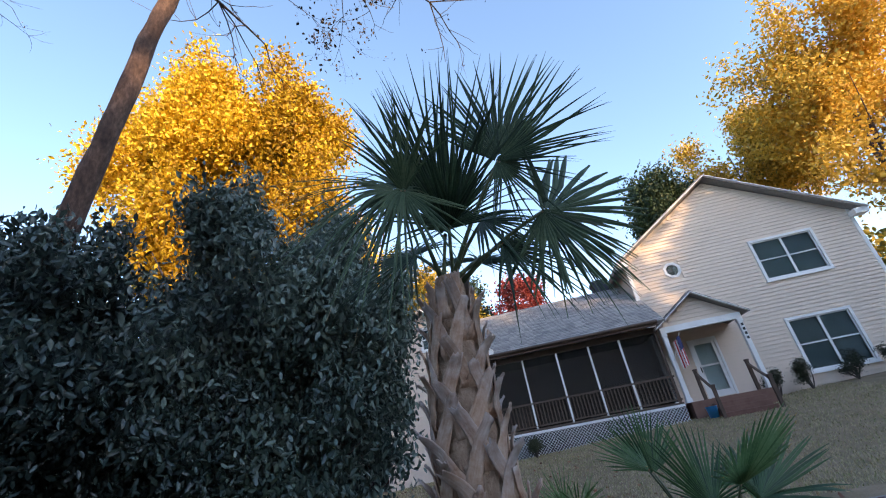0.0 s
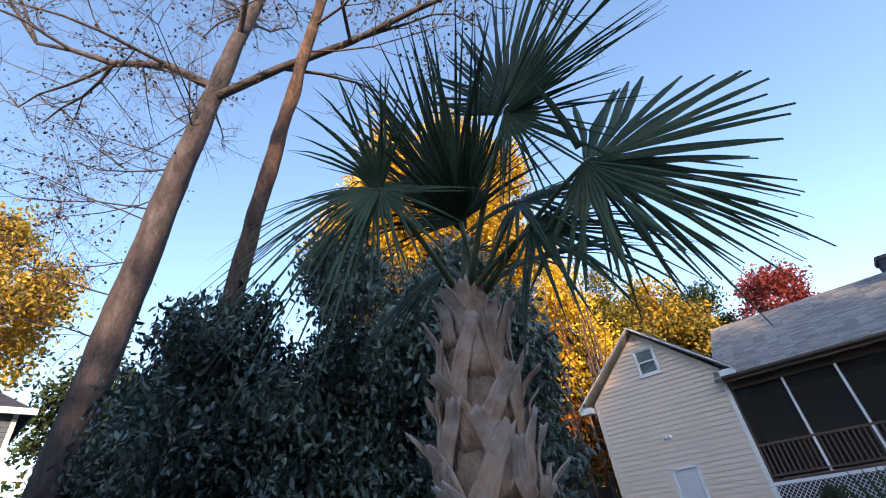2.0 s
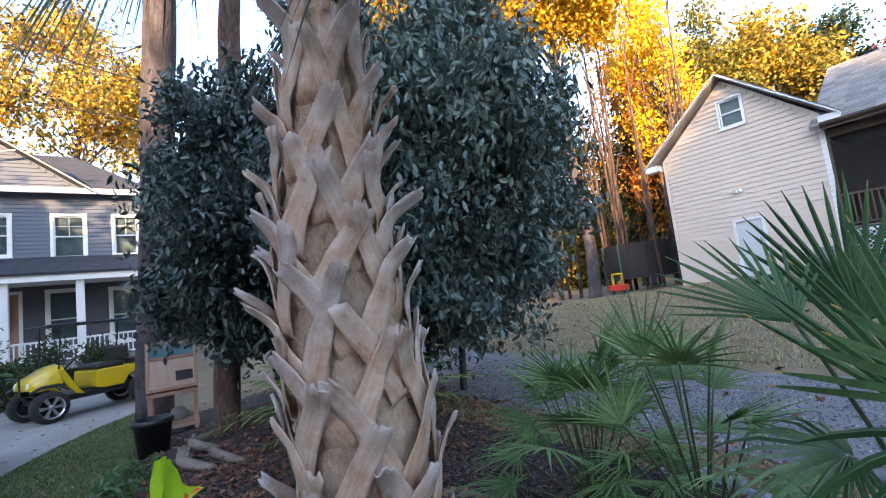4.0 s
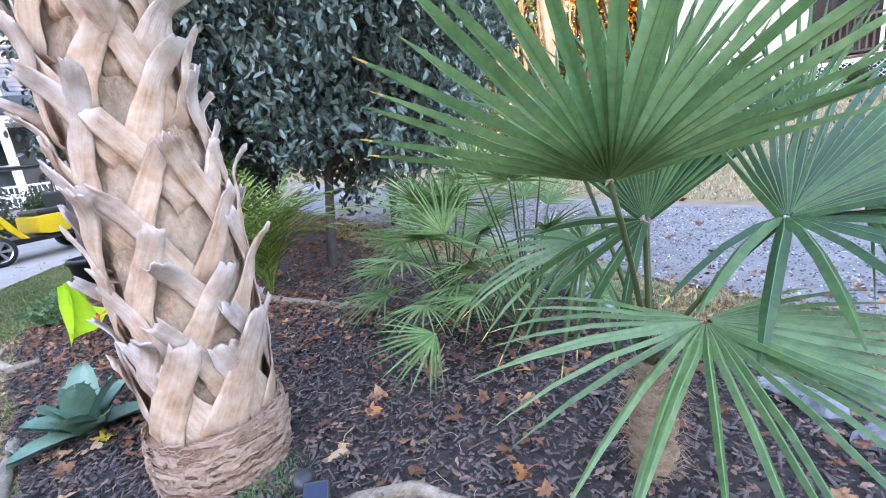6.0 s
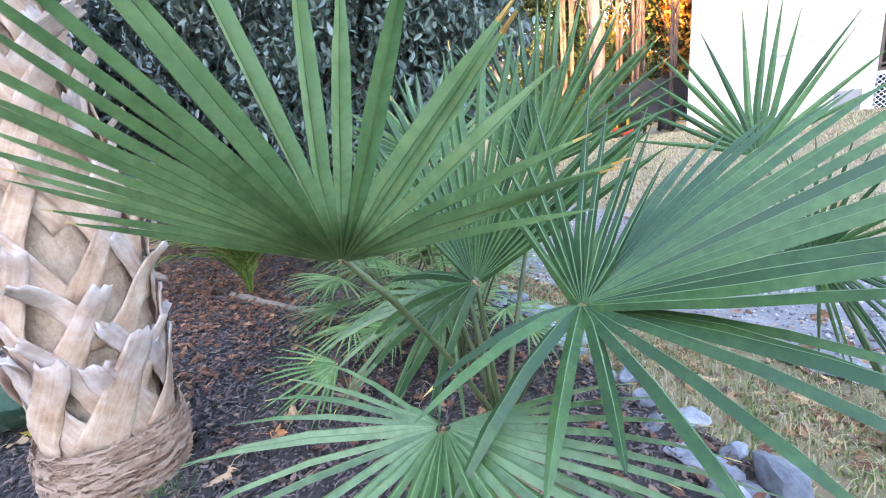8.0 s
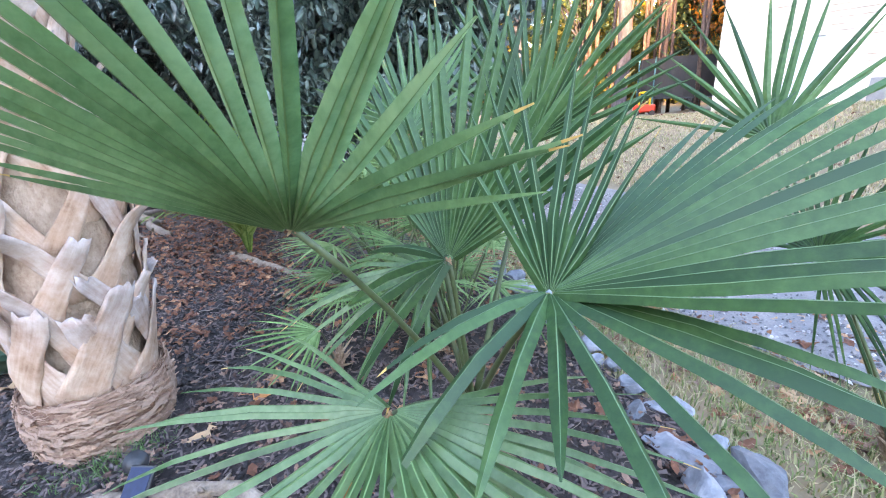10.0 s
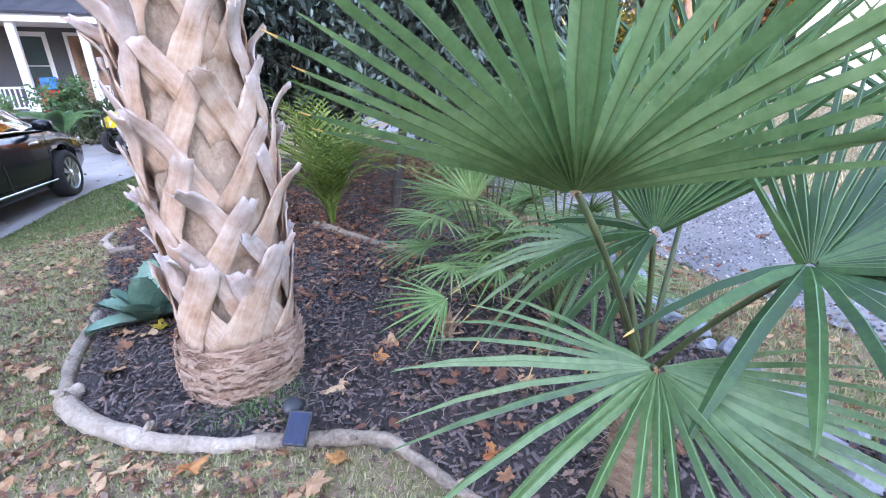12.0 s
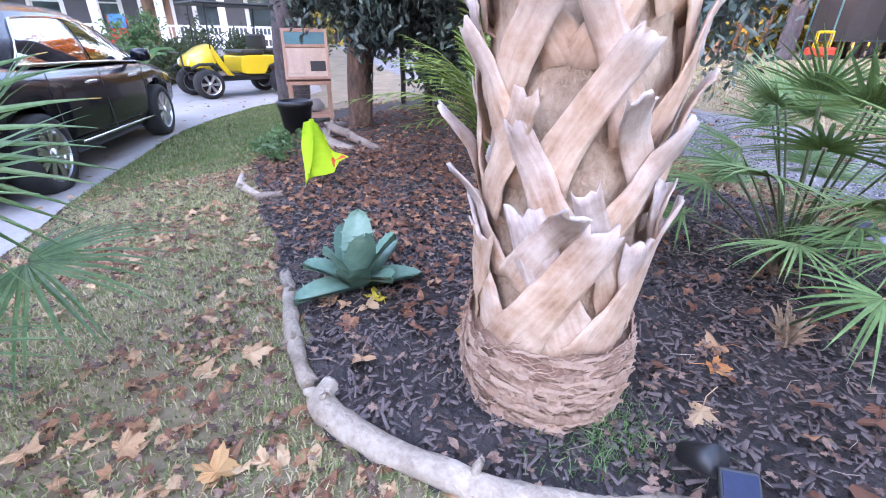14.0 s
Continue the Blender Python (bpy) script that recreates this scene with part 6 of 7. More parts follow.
for x0 in (-5.35, 1.1):
    roof_slab(gh, (x0, -0.7, 7.30), (x0, 4.0, 7.30), (-2.1, 4.0, 9.55), (-2.1, -0.7, 9.55), 0.08, M["dark_shingle"])
    part("rake_board", Geo().bar((x0, -0.71, 7.24), (-2.1, -0.71, 9.47), 0.03, 0.22, (0, 1, 0)), M["white"], gh)
    part("gable_brace", Geo().bar((-2.1, -0.70, 8.55), (-2.1 + (0.9 if x0 > 0 else -0.9), -0.70, 8.75), 0.03, 0.10, (0, 1, 0)), M["white"], gh)


# ---- the bed and the lawn, close by ----
def stone(p, size, seed, label="pale grey stone edging the bed", group="edging stones"):
    t_ = random.Random(seed)
    bm = bmesh.new()
    bmesh.ops.create_icosphere(bm, subdivisions=3, radius=1)
    m = pose(0, 0, 0, t_.uniform(0, 360), t_.uniform(0, 360), t_.uniform(0, 360))
    cuts = [Vector((t_.gauss(0, 1), t_.gauss(0, 1), t_.gauss(0, 1))).normalized() for _ in range(9)]
    depth = [t_.uniform(0.42, 0.68) for _ in cuts]
    for v in bm.verts:
        v.co = m @ v.co
        for c, lim in zip(cuts, depth):
            over = v.co.dot(c) - lim
            if over > 0:
                v.co -= c * over * 0.97
        v.co += noise.noise_vector(v.co * 3 + Vector((seed, 0, 0))) * 0.05 + noise.noise_vector(v.co * 9 + Vector((seed, 0, 0))) * 0.03
        v.co = Vector((v.co.x * size[0], v.co.y * size[1], v.co.z * size[2]))
    me = bpy.data.meshes.new("stone")
    bm.to_mesh(me)
    bm.free()
    me.materials.append(M["rock"])
    ob = new("stone", me)
    ob.matrix_basis = pose(p[0], p[1], ground_z(p[0], p[1]) + size[2] * 0.45, 0, 0, t_.uniform(0, 360))
    return tagged(ob, label, "stone", group)


ROCKS = [(2.52, 4.44, 0.115), (2.33, 4.37, 0.095), (2.45, 4.27, 0.08), (2.57, 4.20, 0.085), (2.40, 4.50, 0.06), (2.21, 4.58, 0.085), (2.14, 4.49, 0.055), (2.06, 4.64, 0.065), (1.94, 4.73, 0.085), (1.84, 4.68, 0.055), (1.76, 4.80, 0.08), (1.64, 4.82, 0.065), (1.55, 4.92, 0.08), (1.42, 4.90, 0.095), (1.33, 5.0, 0.08), (1.24, 5.06, 0.11), (1.10, 5.08, 0.09), (1.02, 5.14, 0.10), (0.92, 5.12, 0.08), (0.83, 5.24, 0.09), (2.68, 4.32, 0.07), (2.76, 4.20, 0.09), (2.48, 4.33, 0.05)]
for k, (x, y, r) in enumerate(ROCKS):
    stone((x, y), (r * rnd.uniform(1.0, 1.35), r * rnd.uniform(0.75, 1.0), r * rnd.uniform(0.6, 0.85)), 400 + k)


def log(name, pts, radii, mat, label, category="log", knots=4, seed=0):
    """A crooked length of weathered wood lying on the ground."""
    r = random.Random(seed)
    fine = []
    pts = [Vector(p) for p in pts]
    for k in range(len(pts) - 1):
        p0, p1, p2, p3 = pts[max(k - 1, 0)], pts[k], pts[k + 1], pts[min(k + 2, len(pts) - 1)]
        for q in (0, 0.2, 0.4, 0.6, 0.8):
            fine.append(0.5 * (2 * p1 + (p2 - p0) * q + (2 * p0 - 5 * p1 + 4 * p2 - p3) * q * q + (3 * p1 - p0 - 3 * p2 + p3) * q ** 3))
    fine.append(pts[-1])
    rr = np.interp(np.linspace(0, 1, len(fine)), np.linspace(0, 1, len(radii)), radii)
    fine = [Vector((p.x, p.y, ground_z(p.x, p.y) + e * 0.72 + p.z)) for p, e in zip(fine, rr)]
    g = Geo().tube(fine, list(rr), 12)
    for _ in range(knots):
        k = r.randint(2, len(fine) - 3)
        a = r.uniform(0.2, 2.9)
        d = (fine[k + 1] - fine[k]).normalized()
        o = (d.cross(Vector((0, 0, 1))).normalized() * math.cos(a) + Vector((0, 0, 1)) * math.sin(a))
        g.tube([fine[k], fine[k] + o * rr[k] * 1.05, fine[k] + o * rr[k] * 1.7 + d * 0.012], [rr[k] * 0.55, rr[k] * 0.40, rr[k] * 0.20], 7)
    me = g.mesh(name)
    bm = bmesh.new()
    bm.from_mesh(me)
    for v in bm.verts:
        v.co += noise.noise_vector(v.co * 24) * 0.009 + noise.noise_vector(v.co * 7) * 0.008
    bm.to_mesh(me)
    bm.free()
    me.shade_smooth()
    me.materials.append(M[mat])
    ob = new(name, me)
    return tagged(ob, label, category, "logs edging the bed")


log("edging_log", [(0.46, 2.46, 0.0), (0.52, 2.42, 0), (0.66, 2.46, 0), (0.86, 2.58, 0), (1.04, 2.74, 0), (1.20, 2.96, 0)], [0.030, 0.038, 0.037, 0.033, 0.030, 0.025], "driftwood", "crooked pale driftwood log edging the mulch", seed=1)
log("edging_log", [(1.19, 2.94, 0.01), (1.27, 3.06, 0), (1.36, 3.18, 0.015), (1.45, 3.28, 0.01), (1.56, 3.32, 0), (1.74, 3.35, 0), (1.92, 3.40, 0)], [0.026, 0.026, 0.028, 0.026, 0.022, 0.018, 0.012], "driftwood", "wavy pale driftwood branch edging the mulch", seed=2)
log("edging_log", [(-0.30, 2.53, 0), (-0.1, 2.50, 0), (0.15, 2.44, 0), (0.42, 2.42, 0)], [0.024, 0.027, 0.029, 0.025], "driftwood", "straight grey log between lawn and agave", seed=3)
log("edging_log", [(-1.05, 4.05, 0), (-0.7, 4.12, 0), (-0.3, 4.22, 0), (0.15, 4.36, 0)], [0.03, 0.034, 0.03, 0.022], "driftwood", "pale stick lying across the mulch", seed=4)
log("fallen_branch", [(-2.1, 2.66, 0), (-1.75, 2.60, 0), (-1.4, 2.66, 0)], [0.022, 0.03, 0.02], "driftwood", "short bleached branch at the lawn's edge", seed=5)
log("fallen_branch", [(-1.36, 2.62, 0), (-1.32, 2.78, 0.02)], [0.03, 0.028], "dead_wood", "cut stub of a branch", knots=0, seed=6)
log("fallen_branch", [(-3.3, 3.7, 0.03), (-2.8, 3.55, 0.02), (-2.3, 3.62, 0)], [0.06, 0.055, 0.04], "dead_wood", "brown fallen limb behind the agave", seed=7)
log("fallen_branch", [(-3.0, 3.9, 0.0), (-2.6, 3.75, 0.06), (-2.2, 3.85, 0)], [0.04, 0.045, 0.03], "dead_wood", "brown fallen limb behind the agave", seed=8)
log("fallen_branch", [(-3.5, 4.0, 0.05), (-3.2, 3.75, 0.10), (-2.9, 3.9, 0.02)], [0.05, 0.05, 0.03], "dead_wood", "brown fallen limb behind the agave", seed=9)


def agave(p):
    t_ = thing("agave", pose(*p), "blue-green agave with broad toothed leaves", "plant")
    b = Vector(p)
    for k in range(12):
        a, u = k * 2.4 + rnd.uniform(-0.3, 0.3), (k + 0.5) / 12
        o, s = Vector((math.cos(a), math.sin(a), 0)), Vector((-math.sin(a), math.cos(a), 0))
        ln, rise = 0.21 + 0.05 * u + rnd.uniform(-0.03, 0.04), 1.9 - 1.65 * u + rnd.uniform(-0.12, 0.2)
        g, rows = Geo(), []
        for q in (0, 0.15, 0.35, 0.55, 0.75, 0.9, 1.0):
            w = 0.054 * math.sin(math.pi * min(1, 0.2 + 0.8 * q)) ** 0.7 + 0.010 if q < 1 else 0.002
            c = b + o * (0.02 + ln * q * (0.45 + 0.6 * u)) + Vector((0, 0, 0.03 + ln * q * rise * (1 - 0.35 * q) - 0.05 * u * q * q))
            out = (Vector((0, 0, 1)) - o * 0.4 * rise).normalized()
            rows.append([c - s * w + out * 0.018, c - s * w * 0.5 + out * 0.004, c, c + s * w * 0.5 + out * 0.004, c + s * w + out * 0.018])
        g.grid(rows)
        n = len(rows)
        back = [[p_ - Vector((0, 0, 0.012)) for p_ in row] for row in rows]
        g.grid([row[::-1] for row in back])
        for k2 in range(1, n - 1):
            for e in (0, 4):
                p0 = rows[k2][e]
                d = (rows[k2 + 1][e] - rows[k2][e]).normalized() * 0.006
                tip = p0 + (p0 - rows[k2][2]).normalized() * 0.012
                g.add([p0 - d, tip, p0 + d], [(0, 1, 2)])
        wpart("agave_leaf", g, M["agave"], t_, smooth=True)
    return t_


agave((-0.02, 2.75, 0.01))


def marker_flag(p):
    t_ = thing("marker_flag", pose(*p), "neon yellow-green cloth hung over a stake", "flag")
    wire = Geo().tube([(-0.05, 0.05, 0.0), (-0.03, 0.03, 0.2), (-0.005, 0.01, 0.42)], 0.006, 5)
    part("stake", wire, M["dead_wood"], t_)
    rows = []
    for k in range(11):
        q = k / 10
        w = 0.04 + 0.20 * q ** 1.4
        row = []
        for j in range(9):
            u = j / 8 - 0.35
            row.append((w * u * 0.55 + 0.02 * math.sin(u * 9 + q * 5), w * u * 1.0 + 0.02 * math.cos(u * 11 + q * 4), 0.43 - (0.40 - 0.20 * (u + 0.35)) * q - 0.05 * u * u + 0.012 * math.sin(u * 8 + q * 9)))
        rows.append(row)
    part("cloth", Geo().grid(rows), M["neon"], t_, smooth=True)
    part("red_patch", Geo().grid([[(x, y - 0.01, z) for x, y, z in row[6:9]] for row in rows[8:11]]), M["neon_red"], t_, "orange-red mark")
    return t_


marker_flag((-1.40, 3.02, -0.03)).scale = (1.3, 1.3, 1.15)


def solar_spot(p, yaw):
    t_ = thing("solar_spotlight", pose(*p, 0, 0, yaw), "small black solar spotlight with blue panel on a spike", "garden light")
    part("spike", Geo().tube([(0, 0, -0.02), (0, 0, 0.06)], [0.004, 0.012], 6), M["black_plastic"], t_)
    part("lamp_head", Geo().lathe([(0.0, -0.045), (0.026, -0.04), (0.034, 0.02), (0.036, 0.045), (0.0, 0.04)], pose(-0.015, 0.045, 0.085, 55, 0, 20), 14), M["black_plastic"], t_, smooth=True)
    m = pose(0.02, -0.05, 0.075, 38, 0, -15)
    part("panel_frame", Geo().box((-0.040, -0.055, -0.008), (0.040, 0.055, 0.008), m), M["black_plastic"], t_, bevel=0.003)
    part("solar_panel", Geo().box((-0.034, -0.048, 0.008), (0.034, 0.048, 0.0105), m), M["solar"], t_, "dark blue solar cells")
    return t_


solar_spot((1.23, 3.06, 0.01), 60)


def leaf_shape(kind, r):
    """A lobed fallen leaf, slightly curled, about 10 cm."""
    pts = []
    n = 5 if kind else 1
    if kind:
        for k in range(5):
            a = radians(-118 + 59 * k)
            ln = (0.55, 0.85, 1.0, 0.85, 0.55)[k]
            for da, f in ((-25, 0.52), (-15, 0.80), (-9, 0.74), (0, 1.0), (9, 0.76), (16, 0.78)):
                pts.append((a + radians(da), ln * f))
        pts.append((radians(-118 + 59 * 4 + 24), 0.42))
        pts.append((radians(180), 0.25))
    else:
        pts = [(radians(a), l) for a, l in ((-170, 0.8), (-140, 0.55), (-100, 0.42), (-60, 0.42), (-25, 0.6), (0, 1.0), (25, 0.6), (60, 0.42), (100, 0.42), (140, 0.55), (170, 0.8))]
    v = [(0, 0, 0)] + [(l * math.cos(a), l * math.sin(a), 0.28 * l * l * math.sin(a * 2 + r) + 0.10 * math.cos(a * 3 + r)) for a, l in pts]
    return v, [(0, k, k + 1) for k in range(1, len(pts))] + [(0, len(pts), 1)]


def scatter(name, spots, size, mat, label, category, lift=0.012):
    """Many fallen leaves as one mesh."""
    g = Geo()
    for x, y in spots:
        v, f = leaf_shape(rnd.random() < 0.6, rnd.uniform(0, 6))
        s = size * rnd.uniform(0.5, 1.15)
        m = pose(x, y, ground_z(x, y) + lift, rnd.gauss(0, 14), rnd.gauss(0, 14), rnd.uniform(0, 360))
        g.add([m @ (Vector(p) * s) for p in v], f)
    ob = part(name, g, M[mat])
    return tagged(ob, label, category, kind="stuff")


def spots(n, box, keep):
    out = []
    while len(out) < n:
        x, y = rnd.uniform(box[0], box[2]), rnd.uniform(box[1], box[3])
        if keep(x, y):
            out.append((x, y))
    return out


def drive_edge(x):
    return float(np.interp(x, (-8.8, -7.9, -7.0, -6.0, -5.0, -3.6, -2.6, -1.57, 0.3, 8), (4.8, 3.75, 3.05, 2.5, 2.1, 1.68, 1.5, 1.42, 1.2, 0.2)))


def road_edge(x):
    return float(np.interp(x, (-40, -12, -4, 0.5, 2.6, 8, 16), (17, 9.4, 6.9, 5.75, 5.3, 4.6, 3.6)))


def lawn(x, y):
    return not in_bed(x, y) and y > drive_edge(x) + 0.03 * noise.noise((x * 6, 1, 0)) and y < 5.6 - 0.2 * (x - 0.5)


scatter("leaf_litter", spots(2100, (-3.6, 1.2, 2.6, 3.0), lambda x, y: lawn(x, y) and rnd.random() < 0.42 + 1.4 * noise.noise((x * 1.6, y * 1.6, 31))), 0.042, "litter", "brown fallen leaves on the lawn", "leaves")
scatter("leaf_litter", spots(2300, (-5.0, 2.6, 2.9, 5.8), lambda x, y: in_bed(x, y) and (x < -0.4 or rnd.random() < 0.12 + 0.3 * ease((y - 3.2) / 1.0))), 0.042, "litter", "brown fallen leaves on the mulch", "leaves", 0.045)
scatter("leaf_litter", spots(500, (0.6, 4.7, 3.6, 5.9), lambda x, y: not in_bed(x, y)), 0.05, "litter", "brown fallen leaves beside the lane", "leaves")
scatter("leaf_litter", spots(600, (-8, 5.3, 6, 18), lambda x, y: True), 0.08, "litter", "fallen leaves over lane and far lawn", "leaves", 0.025)

scatter("leaf_litter", spots(1500, (-2.8, 2.8, 0.4, 4.3), in_bed), 0.034, "litter", "reddish dry leaves behind the agave", "leaves", 0.045)
scatter("leaf_litter", spots(160, (-9.5, -1.5, 0, 4.5), lambda x, y: drive_edge(x) - 2.2 < y < drive_edge(x) - 0.02), 0.045, "litter", "brown leaves along the edge of the drive", "leaves", 0.024)
scatter("leaf_litter", spots(3200, (-3.4, 1.3, 2.4, 3.4), lawn), 0.020, "litter_dark", "crumbled brown leaf bits on the lawn", "leaves", 0.018)
scatter("leaf_litter", spots(3000, (-2.5, 2.4, 3.0, 5.0), in_bed), 0.022, "litter_dark", "crumbled brown leaf bits on the mulch", "leaves", 0.038)
scatter("leaf_litter", spots(1900, (-7, 4.8, 1.2, 7.8), lambda x, y: not in_bed(x, y) and y < road_edge(x) + 0.15), 0.05, "litter", "thick brown leaves on the verge of the lane", "leaves", 0.016)
scatter("leaf_litter", spots(1500, (-7, 4.8, 3.4, 7.8), lambda x, y: not in_bed(x, y) and y < road_edge(x) + 0.05), 0.03, "litter_dark", "crumbled dark leaf bits on the verge", "leaves", 0.014)
scatter("leaf_litter", spots(700, (2.4, 0.6, 7.5, 5.0), lambda x, y: lawn(x, y)), 0.045, "litter", "brown fallen leaves on the open lawn", "leaves", 0.016)
BIG = [(0.42, 1.97, "leaf_tan"), (0.61, 2.15, "leaf_orange"), (0.87, 2.13, "leaf_orange"), (1.17, 2.74, "leaf_orange"), (0.32, 1.775, "leaf_tan"), (0.67, 1.83, "leaf_orange"), (0.03, 2.62, "leaf_tan"), (0.40, 2.59, "leaf_tan"), (1.08, 3.29, "litter"), (1.47, 3.02, "leaf_tan"), (1.52, 3.86, "leaf_tan"), (1.72, 3.52, "leaf_orange"), (1.43, 3.12, "leaf_orange"), (0.10, 2.79, "leaf_yellow"), (0.14, 2.72, "litter"), (0.22, 2.62, "litter"), (0.95, 3.62, "litter"), (1.00, 3.50, "leaf_orange"), (-0.4, 1.75, "litter"), (0.2, 2.3, "litter"), (1.62, 3.05, "litter"), (1.9, 3.3, "litter")]
for k, (x, y, mat) in enumerate(BIG):
    v, f = leaf_shape(1, k)
    s = 0.07 * rnd.uniform(0.8, 1.15)
    g = Geo().add([Vector(p) * s for p in v], f).tube([(0, 0, 0), (-0.5 * s, 0.04 * s, 0.02), (-1.1 * s, 0.2 * s, 0.015)], 0.0015, 4)
    ob = part("fallen_leaf", g, M[mat], m=pose(x, y, ground_z(x, y) + 0.03, rnd.gauss(0, 10), rnd.gauss(0, 10), rnd.uniform(0, 360)))
    tagged(ob, {"leaf_orange": "curled orange-brown fallen maple leaf", "litter": "curled brown fallen leaf", "leaf_tan": "pale tan fallen maple leaf", "leaf_yellow": "bright yellow fallen leaf on the mulch"}[mat], "leaf", "fallen leaves")

# Bark chips.
n = 30000
r = np.random.default_rng(3)
c = np.array([(x, y, ground_z(x, y) + 0.02) for x, y in spots(n, (-2.5, 2.4, 3.0, 5.3), in_bed)])
ln, w, th = r.uniform(0.006, 0.026, n) * r.uniform(0.4, 1.2, n), r.uniform(0.002, 0.008, n), r.uniform(0.001, 0.004, n)
yaw, tilt = r.uniform(0, 6.28, n), r.normal(0, 0.35, n)
d = np.stack([np.cos(yaw) * np.cos(tilt), np.sin(yaw) * np.cos(tilt), np.sin(tilt)], 1)
s = np.stack([-np.sin(yaw), np.cos(yaw), r.normal(0, 0.3, n)], 1)
u = np.cross(d, s)
c[:, 2] += r.uniform(-0.004, 0.014, n)
v = np.stack([c + d * ln[:, None] * a + s * w[:, None] * b + u * th[:, None] * e for a, b, e in ((-1, -1, 0), (1, -0.6, 0), (1, 0.6, 0), (-1, 1, 0), (-1, -0.7, 1), (0.9, -0.4, 1), (0.9, 0.4, 1), (-1, 0.7, 1))], 1).reshape(-1, 3)
q = (np.arange(n)[:, None, None] * 8 + np.array([(4, 5, 6, 7), (0, 1, 5, 4), (1, 2, 6, 5), (2, 3, 7, 6), (3, 0, 4, 7)])[None]).reshape(-1, 4)
tagged(part("bark_chips", arrays_mesh("bark_chips", v, q), M["chip"]), "dark shredded bark chips", "mulch", kind="stuff")
g = Geo()
for x, y in spots(300, (-1.5, 2.4, 2.9, 4.9), in_bed):
    a, l2 = rnd.uniform(0, 6.28), rnd.uniform(0.03, 0.09)
    z = ground_z(x, y) + 0.032
    g.tube([(x, y, z), (x + l2 * 0.5 * math.cos(a), y + l2 * 0.5 * math.sin(a), z + rnd.uniform(0, 0.012)), (x + l2 * math.cos(a + 0.2), y + l2 * math.sin(a + 0.2), z)], 0.0010, 3)
tagged(part("dry_straw", g, M["driftwood"]), "pale dry needles and straw on the mulch", "straw", kind="stuff")

# Loose gravel on the near part of the lane.
n = 16000
c = np.array([(x, y, ground_z(x, y) + 0.018) for x, y in spots(n, (-3.0, 4.9, 6.0, 8.6), lambda x, y: road_edge(x) - 0.05 < y < road_edge(x) + 2.3)])
e = r.uniform(0.005, 0.015, (n, 1)) * r.uniform(0.6, 1.2, (n, 1))
yaw = r.uniform(0, 6.28, n)
d = np.stack([np.cos(yaw), np.sin(yaw), r.normal(0, 0.2, n)], 1) * e
u = np.stack([-np.sin(yaw), np.cos(yaw), r.normal(0, 0.2, n)], 1) * e * r.uniform(0.5, 0.9, (n, 1))
h = np.array([0, 0, 1.0]) * e * r.uniform(0.4, 0.9, (n, 1))
v = np.stack([c - d, c - u, c + d, c + u, c - d * 0.5 + h, c - u * 0.5 + h, c + d * 0.5 + h, c + u * 0.5 + h], 1).reshape(-1, 3)
q = (np.arange(n)[:, None, None] * 8 + np.array([(4, 5, 6, 7), (0, 1, 5, 4), (1, 2, 6, 5), (2, 3, 7, 6), (3, 0, 4, 7)])[None]).reshape(-1, 4)
tagged(part("loose_gravel", arrays_mesh("loose_gravel", v, q), M["pebble"]), "loose grey gravel on the lane", "gravel", kind="stuff")


def grass(spots_, height, name, label, mat="blade", width=0.0022):
    n = len(spots_)
    p = np.array([(x, y, ground_z(x, y) - 0.004) for x, y in spots_])
    yaw, lean, h = r.uniform(0, 6.28, n), r.uniform(0.2, 1.1, n), height * r.uniform(0.5, 1.3, n)
    d = np.stack([np.cos(yaw), np.sin(yaw), np.zeros(n)], 1)
    s = np.stack([-np.sin(yaw), np.cos(yaw), np.zeros(n)], 1) * width
    up = np.array([0, 0, 1.0])
    mid = p + d * (h * lean * 0.35)[:, None] + up * (h * 0.6)[:, None]
    tip = p + d * (h * lean)[:, None] + up * (h * (1.0 - 0.3 * lean))[:, None]
    v = np.stack([p - s, p + s, mid + s * 0.8, mid - s * 0.8, tip + s * 0.1, tip - s * 0.1], 1).reshape(-1, 3)
    q = (np.arange(n)[:, None, None] * 6 + np.array([(0, 1, 2, 3), (3, 2, 4, 5)])[None]).reshape(-1, 4)
    return tagged(part(name, arrays_mesh(name, v, q), M[mat]), label, "grass", kind="stuff")


def patchy(x, y):
    return lawn(x, y) and rnd.random() < 0.8 + 0.7 * noise.noise((x * 1.7, y * 1.7, 3))


grass(spots(120000, (-3.4, 1.3, 2.4, 3.4), patchy), 0.024, "grass", "short patchy lawn grass, half brown")
grass(spots(30000, (2.3, 0.3, 8.0, 5.0), lambda x, y: lawn(x, y) and y < road_edge(x)), 0.032, "grass", "patchy grass of the open lawn", width=0.0045)
grass(spots(14000, (-7, 4.8, 1.2, 7.6), lambda x, y: not in_bed(x, y) and y < road_edge(x) and rnd.random() < 0.6), 0.04, "grass", "thin grass on the verge of the lane", width=0.003)
grass(spots(34000, (-9, 1.4, -2.6, 5.0), lambda x, y: lawn(x, y) and rnd.random() < 0.8), 0.04, "grass", "lawn grass beside the driveway", width=0.004)
grass(spots(9000, (0.8, 4.5, 4.2, 5.9), lambda x, y: not in_bed(x, y) and y < 5.5 - 0.2 * (x - 0.5) + 0.3 * rnd.random()), 0.05, "grass", "ragged grass between stones and lane")
grass(spots(60000, (-6, 8, 14, 18), lambda x, y: y > 8.6 - 0.24 * (x - 0.6)), 0.06, "grass", "lawn grass before the beige house", width=0.008)
